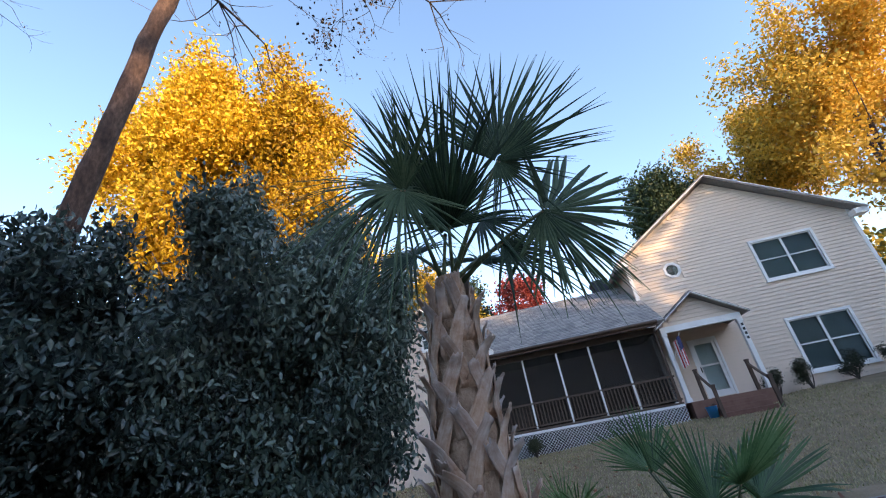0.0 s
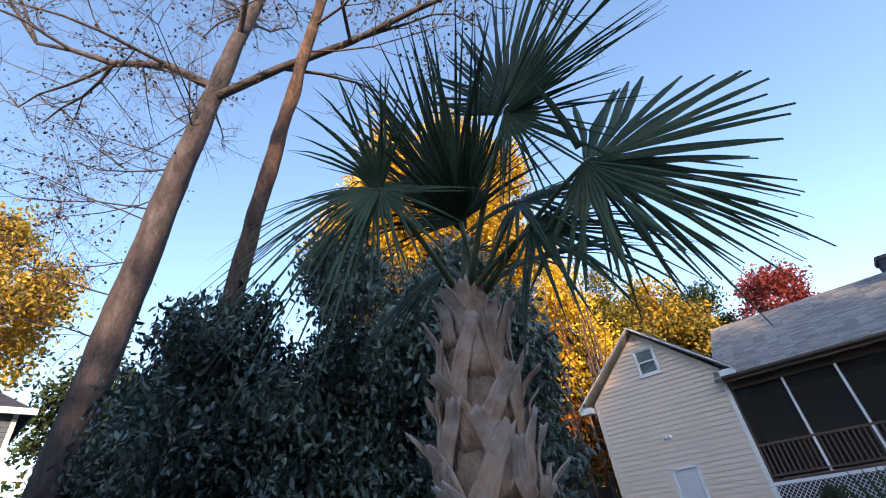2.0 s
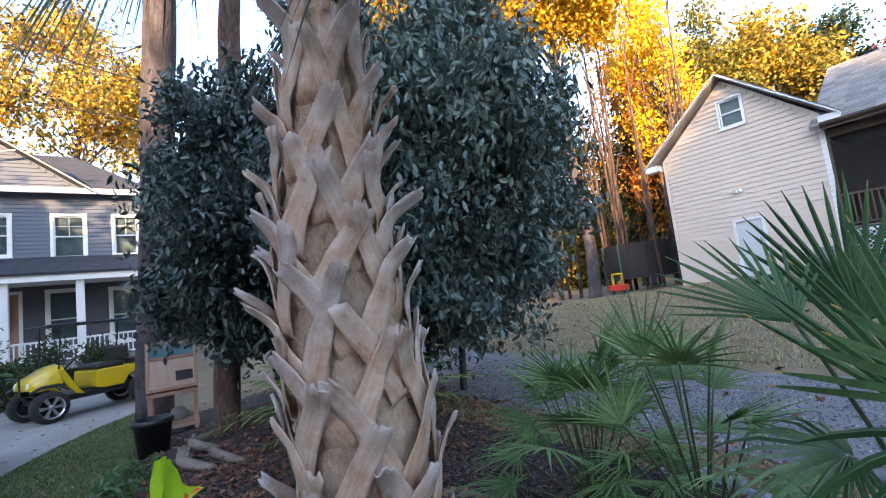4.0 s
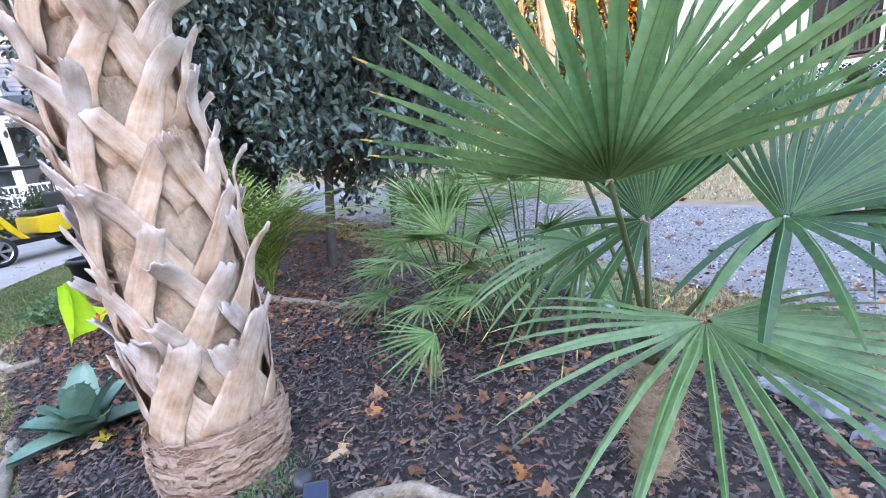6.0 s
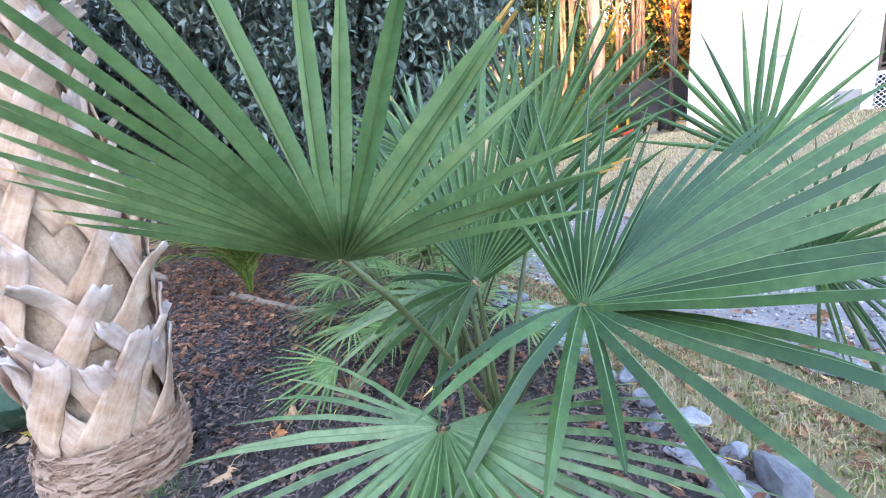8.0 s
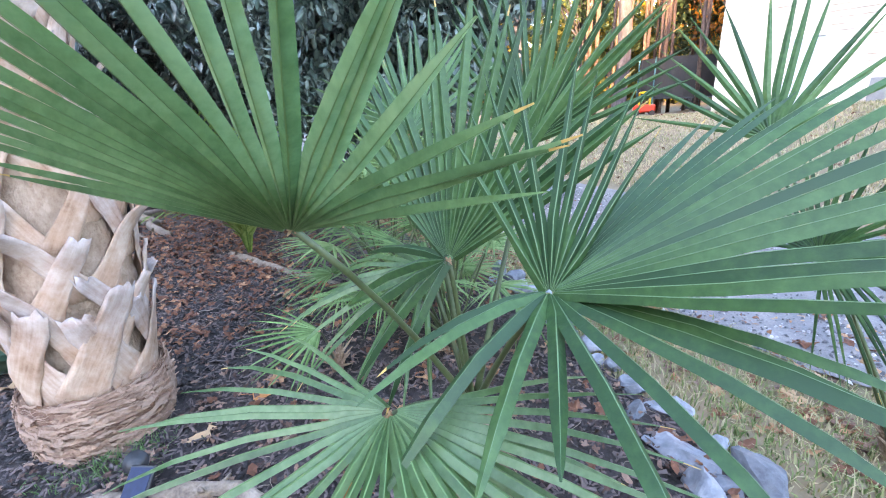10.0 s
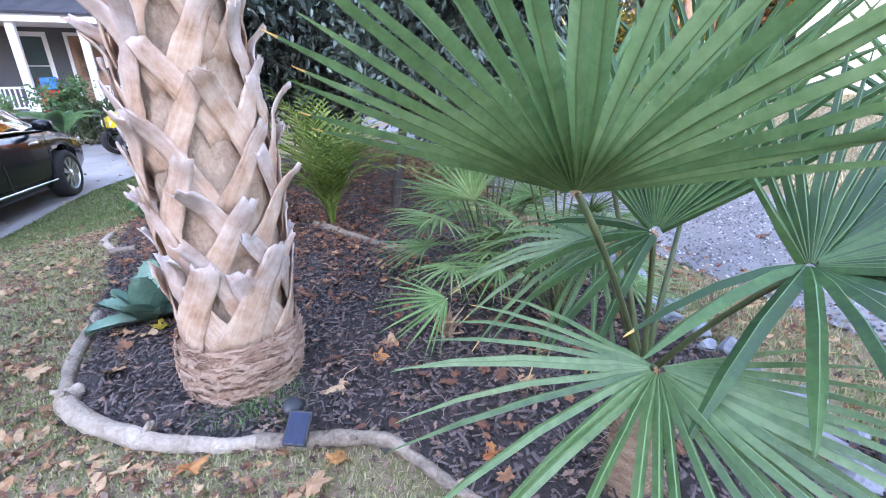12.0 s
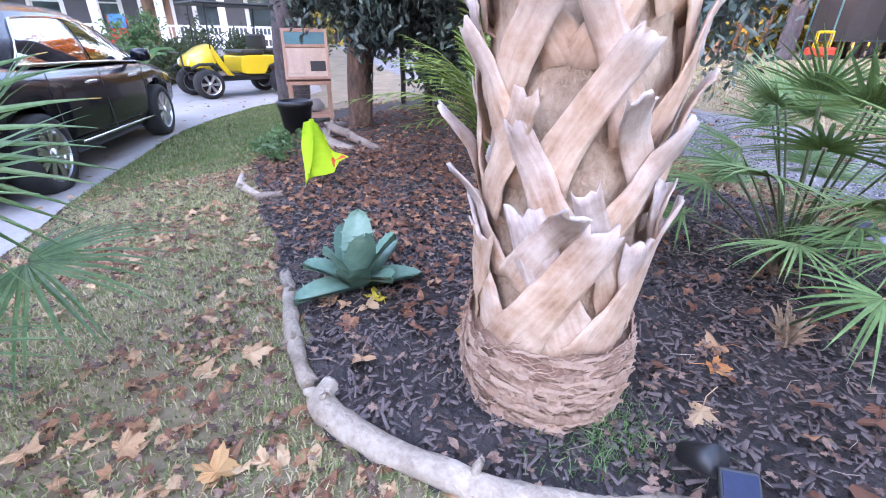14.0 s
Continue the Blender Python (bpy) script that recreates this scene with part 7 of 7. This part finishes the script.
grass([(0.98 + rnd.gauss(0, 0.07), 3.02 + rnd.gauss(0, 0.09)) for _ in range(700)], 0.055, "grass_tuft", "thin green grass at the foot of the palm", "needle_fan", 0.0014)


# ---- things by the drive ----
def wheel(parent, c, r, w, side, spokes, m=None, name="wheel"):
    """A wheel in the plane across y: tyre, rim, spokes and hub."""
    base = pose(c[0], c[1], c[2], 90)
    t_ = part(name, Geo().lathe([(r * 0.70, -w / 2), (r * 0.93, -w / 2), (r, -w * 0.32), (r, w * 0.32), (r * 0.93, w / 2), (r * 0.70, w / 2), (r * 0.70, -w / 2)], base, 28, False), M["tyre"], parent, "black tyre", smooth=True)
    face = -side * w * 0.42
    part("rim", Geo().lathe([(r * 0.70, -w * 0.48), (r * 0.64, face), (r * 0.60, face * 0.6), (r * 0.60, -face * 0.5), (r * 0.70, w * 0.48)], base, 28, False), M["rim"], t_, smooth=True)
    g = Geo()
    for k in range(spokes):
        for da in (-0.10, 0.10):
            a = 2 * math.pi * k / spokes
            p0 = Vector((c[0] + 0.08 * r * math.cos(a), c[1] + side * w * 0.36, c[2] + 0.08 * r * math.sin(a)))
            p1 = Vector((c[0] + 0.64 * r * math.cos(a + da), c[1] + side * w * 0.40, c[2] + 0.64 * r * math.sin(a + da)))
            g.bar(p0, p1, 0.030, 0.03, (0, 1, 0))
    part("spokes", g, M["rim"], t_)
    part("hub", Geo().lathe([(0, face * 0.4), (r * 0.17, face * 0.5), (r * 0.15, face * 1.1), (0, face * 1.15)], base, 14), M["rim"], t_, smooth=True)
    part("wheel_well", Geo().lathe([(0, 0), (r * 0.58, 0), (r * 0.58, 0.01), (0, 0.01)], base, 18), M["tyre"], t_)
    return t_


def sedan(m):
    """A four-door saloon, nose to +x, 4.7 m long; y to its left."""
    c = thing("sedan", m, "glossy black four-door saloon parked on the drive", "car")
    st = [(-2.37, 0.62, 0.42, 0.62, 0.80), (-2.30, 0.76, 0.34, 0.66, 0.98), (-2.05, 0.84, 0.27, 0.70, 1.02), (-1.6, 0.88, 0.24, 0.72, 1.03), (-1.0, 0.90, 0.22, 0.73, 1.00), (0.0, 0.905, 0.21, 0.72, 0.97), (0.8, 0.90, 0.21, 0.72, 0.96), (1.2, 0.885, 0.22, 0.70, 0.94), (1.7, 0.86, 0.24, 0.66, 0.88), (2.1, 0.80, 0.28, 0.60, 0.80), (2.30, 0.70, 0.34, 0.55, 0.70), (2.37, 0.52, 0.42, 0.52, 0.62)]
    wheels = ((-1.32, 0.325), (1.30, 0.325))

    def low(x, z):
        for wx, wr in wheels:
            dx = abs(x - wx)
            if dx < 0.40:
                z = max(z, wr + math.sqrt(max(0.0, 0.40 ** 2 - dx * dx)) * 0.98)
        return z

    fx = np.unique(np.concatenate([np.linspace(-2.37, 2.37, 60)] + [wx + 0.4 * np.cos(np.linspace(0, math.pi, 17)) for wx, _ in wheels]))
    cols = [np.interp(fx, [s[0] for s in st], [s[k] for s in st]) for k in range(1, 5)]
    rows = []
    for x, w, z0, zm, zt in zip(fx, *cols):
        z0 = low(x, z0)
        zm = max(zm, z0 + 0.02)
        half = [(w * 0.90, z0), (w * 0.985, z0 + (zm - z0) * 0.4), (w, zm), (w * 0.985, zm + (zt - zm) * 0.45), (w * 0.93, zm + (zt - zm) * 0.80), (w * 0.80, zt - 0.01), (w * 0.45, zt + 0.015), (0, zt + 0.02)]
        rows.append([(x, -a, b) for a, b in half] + [(x, a, b) for a, b in half[-2::-1]])
    part("body", Geo().grid(rows).add(rows[0], [tuple(range(15))]).add(rows[-1], [tuple(range(14, -1, -1))]), M["black_paint"], c, "glossy black paintwork", smooth=True)
    cab = [(-1.98, 0.72, 0.64, 1.02, 1.04), (-1.62, 0.76, 0.60, 1.01, 1.215), (-1.2, 0.79, 0.59, 1.0, 1.375), (-0.7, 0.81, 0.60, 0.99, 1.455), (-0.15, 0.815, 0.61, 0.98, 1.475), (0.35, 0.81, 0.60, 0.97, 1.435), (0.75, 0.80, 0.58, 0.96, 1.315), (1.08, 0.78, 0.57, 0.95, 1.14), (1.40, 0.74, 0.62, 0.94, 0.965)]
    cx = np.linspace(-1.98, 1.40, 45)
    kk = [np.interp(cx, [q[0] for q in cab], [q[k] for q in cab]) for k in range(1, 5)]
    kk[3] = np.concatenate([kk[3][:2], np.convolve(kk[3], np.ones(5) / 5, "valid"), kk[3][-2:]])

    def cabin(x, f, lift=0.0):
        """A point of the cabin's side: f runs from the belt line to the roof's edge."""
        wb, wt, zb, zt = (float(np.interp(x, cx, k)) for k in kk)
        f2 = min(1.0, f)
        return wb + (wt - wb) * (0.35 * f2 + 0.65 * f2 * f2) + lift, zb - 0.02 + (zt - zb) * 0.93 * f2

    rows = []
    for x in cx:
        zt, wt = float(np.interp(x, cx, kk[3])), float(np.interp(x, cx, kk[1]))
        half = [cabin(x, f) for f in (0, 0.2, 0.4, 0.6, 0.8, 0.93, 1.0)] + [(wt * 0.86, zt - 0.012), (wt * 0.5, zt + 0.012), (0, zt + 0.02)]
        rows.append([(x, -a, b) for a, b in half] + [(x, a, b) for a, b in half[-2::-1]])
    part("roof", Geo().grid(rows), M["black_paint"], c, "domed black roof and pillars", smooth=True)
    for nm, xa, xb in (("windscreen", 0.62, 1.34), ("rear_window", -1.90, -1.10)):
        gr_ = []
        for x in np.linspace(xa, xb, 9):
            zt, wt = float(np.interp(x, cx, kk[3])), float(np.interp(x, cx, kk[1]))
            gr_.append([(x, wt * q, zt + 0.026 - 0.022 * q * q) for q in (-0.82, -0.5, 0, 0.5, 0.82)])
        part(nm, Geo().grid(gr_), M["car_glass"], c, "dark tinted glass", smooth=True)

    def top_of(x):
        return max(0.06, min(0.86, (x + 1.22) / 0.42, (1.18 - x) / 0.30))

    for sd in (-1, 1):
        for xa, xb in ((-1.16, -0.14), (-0.05, 1.08)):
            gr_ = []
            for x in np.linspace(xa, xb, 17):
                gr_.append([(x, sd * a, b) for a, b in (cabin(x, 0.06 + (top_of(x) - 0.05) * q, 0.007) for q in (0, 0.25, 0.5, 0.75, 1.0))])
            part("side_window", Geo().grid(gr_), M["car_glass"], c, "dark tinted glass", smooth=True)
        loop = [(x, 0.05) for x in np.linspace(-1.20, 1.12, 16)] + [(x, top_of(x) + 0.03) for x in np.linspace(1.12, -1.20, 26)]
        pts = [Vector((x, sd * a, b)) for x, (a, b) in ((x, cabin(x, f, 0.010)) for x, f in loop + loop[:1])]
        part("chrome_trim", Geo().tube(pts, 0.009, 5), M["chrome"], c, "chrome surround of the side windows")
        part("sill_trim", Geo().bar((-0.85, sd * 0.905, 0.33), (0.88, sd * 0.905, 0.31), 0.010, 0.022), M["chrome"], c, "chrome sill strip", bevel=0.004)
        for x in (-0.35, 0.62):
            part("door_handle", Geo().box((x - 0.10, sd * 0.895 - 0.014, 0.80), (x + 0.08, sd * 0.895 + 0.014, 0.83)), M["chrome"], c, bevel=0.006)
        for x in (-1.02, -0.12, 0.92):
            part("door_gap", Geo().bar((x, sd * 0.907, 0.30), (x - 0.04, sd * 0.893, 0.93), 0.008, 0.004, (0, 1, 0)), M["tyre"], c)
        part("side_vent", Geo().box((0.98, sd * 0.893 - 0.008, 0.70), (1.12, sd * 0.893 + 0.008, 0.74)), M["chrome"], c)
        mi = part("mirror", Geo().lathe([(0, -0.11), (0.06, -0.10), (0.075, 0), (0.06, 0.08), (0, 0.09)], pose(0.78, sd * 0.98, 1.02, 90, 0, 0), 12), M["black_paint"], c, smooth=True)
        part("mirror_arm", Geo().bar((0.78, sd * 0.80, 0.97), (0.78, sd * 0.95, 1.0), 0.07, 0.03), M["black_paint"], mi)
        part("tail_lamp", Geo().box((-2.33, sd * 0.62 - 0.13, 0.80), (-2.24, sd * 0.62 + 0.13, 0.93)), M["flag_red"], c, "red tail lamp", bevel=0.02)
        part("headlamp", Geo().box((2.10, sd * 0.60 - 0.14, 0.64), (2.26, sd * 0.60 + 0.14, 0.74)), M["chrome"], c, bevel=0.02)
        for wx, wr in wheels:
            wheel(c, (wx, sd * 0.80, wr), 0.325, 0.23, sd, 9)
    part("underbody", Geo().box((-2.1, -0.70, 0.20), (2.1, 0.70, 0.55)), M["tyre"], c)
    # Plain grey number plate at the tail.
    part("number_plate", Geo().box((-2.365, -0.25, 0.62), (-2.35, 0.25, 0.73)), M["wire_grey"], c, "plain number plate")
    return c


ra, fa = Vector((-3.46, 1.37, 0)), Vector((-5.72, 2.19, 0))
ang = math.degrees(math.atan2(fa.y - ra.y, fa.x - ra.x))
mid = (ra + fa) / 2
# The wheels seen are those of its right side.
off = Vector((math.cos(radians(ang + 90)), math.sin(radians(ang + 90)), 0)) * 0.80
sedan(pose(mid.x + off.x, mid.y + off.y, -0.285, 0, 0, ang))


def golf_cart(m):
    c = thing("golf_cart", m, "yellow off-road golf cart with black roof", "golf cart")
    part("chassis", Geo().box((-1.15, -0.40, 0.34), (0.95, 0.40, 0.44)), M["black_plastic"], c, bevel=0.02)
    rows = []
    for x, w, z0, z1 in ((1.10, 0.34, 0.66, 0.76), (1.02, 0.46, 0.62, 0.84), (0.85, 0.50, 0.64, 0.92), (0.68, 0.50, 0.68, 1.02), (0.58, 0.46, 0.72, 1.06)):
        rows.append([(x, -w, z0), (x, -w, z1 - 0.06), (x, -w * 0.85, z1), (x, 0, z1 + 0.03), (x, w * 0.85, z1), (x, w, z1 - 0.06), (x, w, z0)])
    part("front_cowl", Geo().grid(rows).add(rows[0], [tuple(range(7))]).add(rows[-1], [tuple(range(6, -1, -1))]), M["cart_yellow"], c, "glossy yellow cowl", smooth=True)
    part("rear_body", Geo().prism([(-0.10, 0.46), (0.06, 0.50), (0.04, 0.84), (-0.10, 0.86), (-0.70, 0.86), (-1.22, 0.80), (-1.25, 0.70), (-1.10, 0.70), (-0.80, 0.72), (-0.58, 0.64), (-0.48, 0.46)], -0.50, 0.50), M["cart_yellow"], c, "glossy yellow rear body", bevel=0.02)
    part("floor", Geo().box((-0.05, -0.46, 0.42), (0.62, 0.46, 0.46)), M["black_plastic"], c)
    part("seat", Geo().box((-0.52, -0.48, 0.86), (0.0, 0.48, 0.97)), M["black_plastic"], c, bevel=0.04)
    part("seat_back", Geo().box((-0.62, -0.46, 0.98), (-0.52, 0.46, 1.30)), M["black_plastic"], c, bevel=0.04)
    part("rear_seat", Geo().box((-1.20, -0.46, 0.86), (-0.72, 0.46, 1.00)), M["black_plastic"], c, bevel=0.04)
    part("roof", Geo().box((-1.10, -0.56, 1.84), (0.85, 0.56, 1.89)), M["black_plastic"], c, "black canopy roof", bevel=0.022)
    for sd in (-1, 1):
        part("roof_post", Geo().tube([(0.66, sd * 0.46, 0.98), (0.62, sd * 0.48, 1.86)], 0.016, 6), M["black_plastic"], c)
        part("roof_post", Geo().tube([(-0.75, sd * 0.46, 0.84), (-0.85, sd * 0.48, 1.86)], 0.018, 6), M["black_plastic"], c)
        part("cowl_side", Geo().prism([(0.60, 0.98), (0.70, 1.0), (0.56, 0.66), (0.40, 0.46), (0.26, 0.44), (0.36, 0.56)], sd * 0.50 - 0.025, sd * 0.50 + 0.025), M["cart_yellow"], c, bevel=0.008)
        part("head_lamp", Geo().lathe([(0, 0), (0.06, 0.01), (0.06, 0.03), (0, 0.04)], pose(1.07, sd * 0.28, 0.74, 0, 80), 12), M["white"], c)
        part("fender", Geo().tube([(1.14, sd * 0.54, 0.62), (0.98, sd * 0.56, 0.70), (0.70, sd * 0.56, 0.70), (0.54, sd * 0.54, 0.58)], 0.03, 6), M["black_plastic"], c)
        for wx in (0.84, -0.86):
            wheel(c, (wx, sd * 0.52, 0.30), 0.30, 0.25, sd, 6)
    part("brush_guard", Geo().tube([(1.12, -0.36, 0.44), (1.22, -0.34, 0.60), (1.22, -0.32, 0.92), (1.22, 0.32, 0.92), (1.22, 0.34, 0.60), (1.12, 0.36, 0.44)], 0.018, 6), M["black_plastic"], c)
    part("steering_wheel", Geo().lathe([(0.15, 0), (0.165, 0.012), (0.18, 0), (0.165, -0.012), (0.15, 0)], pose(0.28, 0.22, 1.16, 0, -50), 16, False), M["black_plastic"], c)
    part("steering_column", Geo().tube([(0.28, 0.22, 1.16), (0.58, 0.22, 0.88)], 0.02, 6), M["black_plastic"], c)
    return c


golf_cart(pose(-10.46, 4.0, ground_z(-10.46, 4.0) + 0.02, 0, 0, -76))


def hutch(m):
    """Front towards -y; the upper tier leans back under a teal lid, the lower tier is open wire."""
    h = thing("rabbit_hutch", m, "two-tier wooden hutch with wire lower half and teal lid", "hutch")
    wood, pale = M["hutch_wood"], M["hutch_pale"]
    for x in (-0.36, 0.36):
        for y in (-0.26, 0.26):
            part("leg", Geo().box((x - 0.035, y - 0.035, 0), (x + 0.035, y + 0.035, 0.74)), wood, h, bevel=0.004)
    for z in (0.12, 0.68):
        part("frame_rail", Geo().box((-0.41, -0.31, z), (0.41, -0.26, z + 0.06)), wood, h, bevel=0.003)
        part("frame_rail", Geo().box((-0.41, 0.26, z), (0.41, 0.31, z + 0.06)), wood, h, bevel=0.003)
        for x in (-0.41, 0.365):
            part("frame_rail", Geo().box((x, -0.26, z), (x + 0.045, 0.26, z + 0.06)), wood, h, bevel=0.003)
    part("floor_board", Geo().box((-0.37, -0.26, 0.745), (0.37, 0.28, 0.765)), wood, h)
    part("floor_board", Geo().box((-0.37, -0.26, 0.185), (0.37, 0.28, 0.205)), wood, h)
    part("back_panel", Geo().box((-0.36, 0.27, 0.75), (0.36, 0.285, 1.52)), wood, h)
    # Upper tier: sloping front from (y -0.31, z 0.75) to (y 0.10, z 1.55).
    def front(u, z):
        return (u, -0.31 + 0.41 * (z - 0.75) / 0.8, z)
    def slat(name, u0, u1, z0, z1, thick, mat, label=""):
        a, b = Vector(front(u0, z0)), Vector(front(u1, z0))
        c, d = Vector(front(u1, z1)), Vector(front(u0, z1))
        o = Vector((0, -0.89, 0.456)) * thick
        part(name, Geo().add([a, b, c, d, a + o, b + o, c + o, d + o], [(3, 2, 1, 0), (4, 5, 6, 7), (0, 1, 5, 4), (1, 2, 6, 5), (2, 3, 7, 6), (3, 0, 4, 7)]), mat, h, label, bevel=0.003)
    for x in (-0.41, 0.39):
        part("side_panel", Geo().add([(x, -0.30, 0.75), (x, 0.29, 0.75), (x, 0.29, 1.55), (x, 0.10, 1.55), (x + 0.02, -0.30, 0.75), (x + 0.02, 0.29, 0.75), (x + 0.02, 0.29, 1.55), (x + 0.02, 0.10, 1.55)], [(0, 1, 2, 3), (7, 6, 5, 4), (0, 4, 5, 1), (1, 5, 6, 2), (2, 6, 7, 3), (3, 7, 4, 0)]), wood, h)
    slat("front_panel", -0.36, 0.36, 0.80, 1.28, 0.008, pale, "pale pinkish board")
    slat("door", -0.33, -0.06, 0.86, 1.25, 0.022, pale, "pale sliding door")
    slat("opening", 0.06, 0.34, 0.90, 1.06, 0.012, M["screen_dark"], "dark wire opening")
    for u in (-0.41, 0.36):
        slat("front_stile", u, u + 0.05, 0.76, 1.55, 0.028, wood)
    for z in (0.76, 1.27, 1.51):
        slat("front_rail", -0.36, 0.36, z, z + 0.05, 0.026, wood)
    slat("lid", -0.36, 0.36, 1.32, 1.51, 0.018, M["teal"], "weathered teal felt lid")
    part("roof_board", Geo().box((-0.42, 0.10, 1.555), (0.42, 0.33, 1.58)), wood, h)
    g = Geo()
    for k in range(15):
        g.box((-0.33 + 0.047 * k - 0.001, -0.285, 0.18), (-0.33 + 0.047 * k + 0.001, -0.283, 0.68))
    for k in range(11):
        g.box((-0.33, -0.285, 0.2 + 0.046 * k - 0.001), (0.33, -0.283, 0.2 + 0.046 * k + 0.001))
    part("wire_front", g, M["wire_grey"], h)
    part("hay_bundle", Geo().lathe([(0.0, 0.0), (0.14, 0.02), (0.17, 0.10), (0.10, 0.22), (0.0, 0.24)], pose(0.08, 0.02, 0.205), 14), M["wire_grey"], h, smooth=True)
    return h


hx, hy = -5.62, 4.27
hutch(pose(hx, hy, ground_z(hx, hy), 0, 0, 73)).scale = (0.78, 0.62, 0.84)
bx, by = -4.3, 3.68
b = thing("plant_tub", pose(bx, by, ground_z(bx, by)), "black plastic nursery tub", "pot")
part("tub", Geo().lathe([(0.155, 0), (0.195, 0.36), (0.215, 0.36), (0.215, 0.40), (0.205, 0.42), (0.18, 0.42), (0.17, 0.33), (0.0, 0.32)], None, 24), M["black_plastic"], b, smooth=True)
for k, (x, y) in enumerate([(-3.75, 4.25), (-3.62, 4.33), (-3.9, 4.45)]):
    log_ = part("stake", Geo().tube([(x, y, -0.1), (x + 0.02, y, 0.8), (x + 0.05, y + 0.02, 1.9 - 0.2 * k)], [0.035, 0.032, 0.03], 7), M["dead_wood"], smooth=True)
    tagged(log_, "weathered upright stake beside the tree", "stake", "stakes")
shrub((-2.35, 2.95, ground_z(-2.35, 2.95)), 0.22, 0.28, 500, "small leafy perennial at the lawn's edge", "windmill", 0.07, "perennial", 14, 12, "perennials")
shrub((-3.0, 3.25, ground_z(-3, 3.25)), 0.2, 0.3, 501, "small leafy perennial at the lawn's edge", "windmill", 0.07, "perennial", 14, 12, "perennials")

# Planting before the grey porch.
for k, (x, y, h, leaf) in enumerate([(-14.6, -2.0, 1.7, "green"), (-15.0, 0.3, 1.5, "needle_fan"), (-14.6, 2.0, 1.8, "blue_fan"), (-15.0, 3.6, 1.6, "green"), (-15.2, 5.2, 1.5, "green"), (-15.6, 7.2, 1.7, "green"), (-13.8, 3.0, 1.0, "green")]):
    shrub((x, y, ground_z(x, y)), 0.95, h, 520 + k, "bushy evergreen before the grey porch", leaf, 0.13, "bush", 60, 40, "bushes before the porch")


def banana(p, seed):
    t_ = thing("broad_leaf_plant", pose(*p), "tall plant with broad bright green leaves", "plant")
    r_ = random.Random(seed)
    for k in range(9):
        a, ln = k * 2.4 + r_.uniform(-0.3, 0.3), r_.uniform(0.8, 1.2)
        o, s = Vector((math.cos(a), math.sin(a), 0)), Vector((-math.sin(a), math.cos(a), 0))
        rows = []
        for q in (0, 0.2, 0.4, 0.6, 0.8, 1.0):
            w = 0.20 * math.sin(math.pi * min(1, 0.06 + 0.9 * q))
            c = Vector(p) + o * (0.1 + ln * q * 0.75) + Vector((0, 0, 0.5 + ln * (1.1 * q - 0.75 * q * q)))
            rows.append([c - s * w + Vector((0, 0, 0.05)), c, c + s * w + Vector((0, 0, 0.05))])
        wpart("broad_leaf", Geo().grid(rows), M["windmill"], t_, smooth=True)
        wpart("leaf_stalk", Geo().tube([Vector(p), rows[0][1]], 0.02, 5), M["petiole"], t_)
    return t_


banana((-11.9, 2.1, -0.28), 1)
banana((-12.3, 5.6, -0.28), 2)
ch = thing("porch_chair", GREY @ pose(-2.9, -1.5, 0.65, 0, 0, 10), "red slatted porch chair with blue cushion", "chair")
part("seat", Geo().box((-0.3, -0.3, 0.38), (0.3, 0.25, 0.43)), M["red_plastic"], ch)
part("backrest", Geo().box((-0.3, 0.2, 0.43), (0.3, 0.26, 1.15)), M["red_plastic"], ch)
part("cushion", Geo().box((-0.26, 0.12, 0.75), (0.26, 0.2, 1.2)), M["blue_plastic"], ch, "blue cushion", bevel=0.04)
for x in (-0.27, 0.27):
    for y in (-0.27, 0.2):
        part("leg", Geo().box((x - 0.03, y - 0.03, 0), (x + 0.03, y + 0.03, 0.6 if y < 0 else 0.4)), M["red_plastic"], ch)
    part("armrest", Geo().box((x - 0.05, -0.32, 0.6), (x + 0.05, 0.25, 0.63)), M["red_plastic"], ch)

# Yard beside the beige house.
tc = thing("toy_car", pose(-5.3, 20.8, ground_z(-5.3, 20.8), 0, 0, 30), "red and yellow plastic ride-on toy car", "toy car")
part("body", Geo().box((-0.4, -0.22, 0.12), (0.4, 0.22, 0.40)), M["red_plastic"], tc, bevel=0.06)
part("roof", Geo().box((-0.22, -0.2, 0.80), (0.2, 0.2, 0.88)), M["cart_yellow"], tc, "yellow roof", bevel=0.03)
for x in (-0.2, 0.18):
    for y in (-0.18, 0.18):
        part("roof_post", Geo().tube([(x, y, 0.38), (x, y, 0.82)], 0.02, 6), M["cart_yellow"], tc)
for x in (-0.27, 0.27):
    for y in (-0.2, 0.2):
        part("wheel", Geo().lathe([(0.0, -0.04), (0.1, -0.04), (0.1, 0.04), (0.0, 0.04)], pose(x, y, 0.1, 90), 14), M["black_plastic"], tc)
tp = thing("trampoline", pose(-5.2, 23.5, ground_z(-5.2, 23.5)), "black-netted trampoline at the edge of the woods", "trampoline")
part("net", Geo().lathe([(1.5, 0.6), (1.5, 2.1)], None, 24, False), M["screen_dark"], tp, "black safety net")
part("mat", Geo().lathe([(0, 0.6), (1.5, 0.6), (1.55, 0.55), (0, 0.55)], None, 24), M["black_plastic"], tp)
for k in range(6):
    a = k * math.pi / 3 + 0.3
    part("pole", Geo().tube([(1.55 * math.cos(a), 1.55 * math.sin(a), 0), (1.55 * math.cos(a), 1.55 * math.sin(a), 2.15)], 0.03, 6), M["teal"], tp, "turquoise pole sleeve")
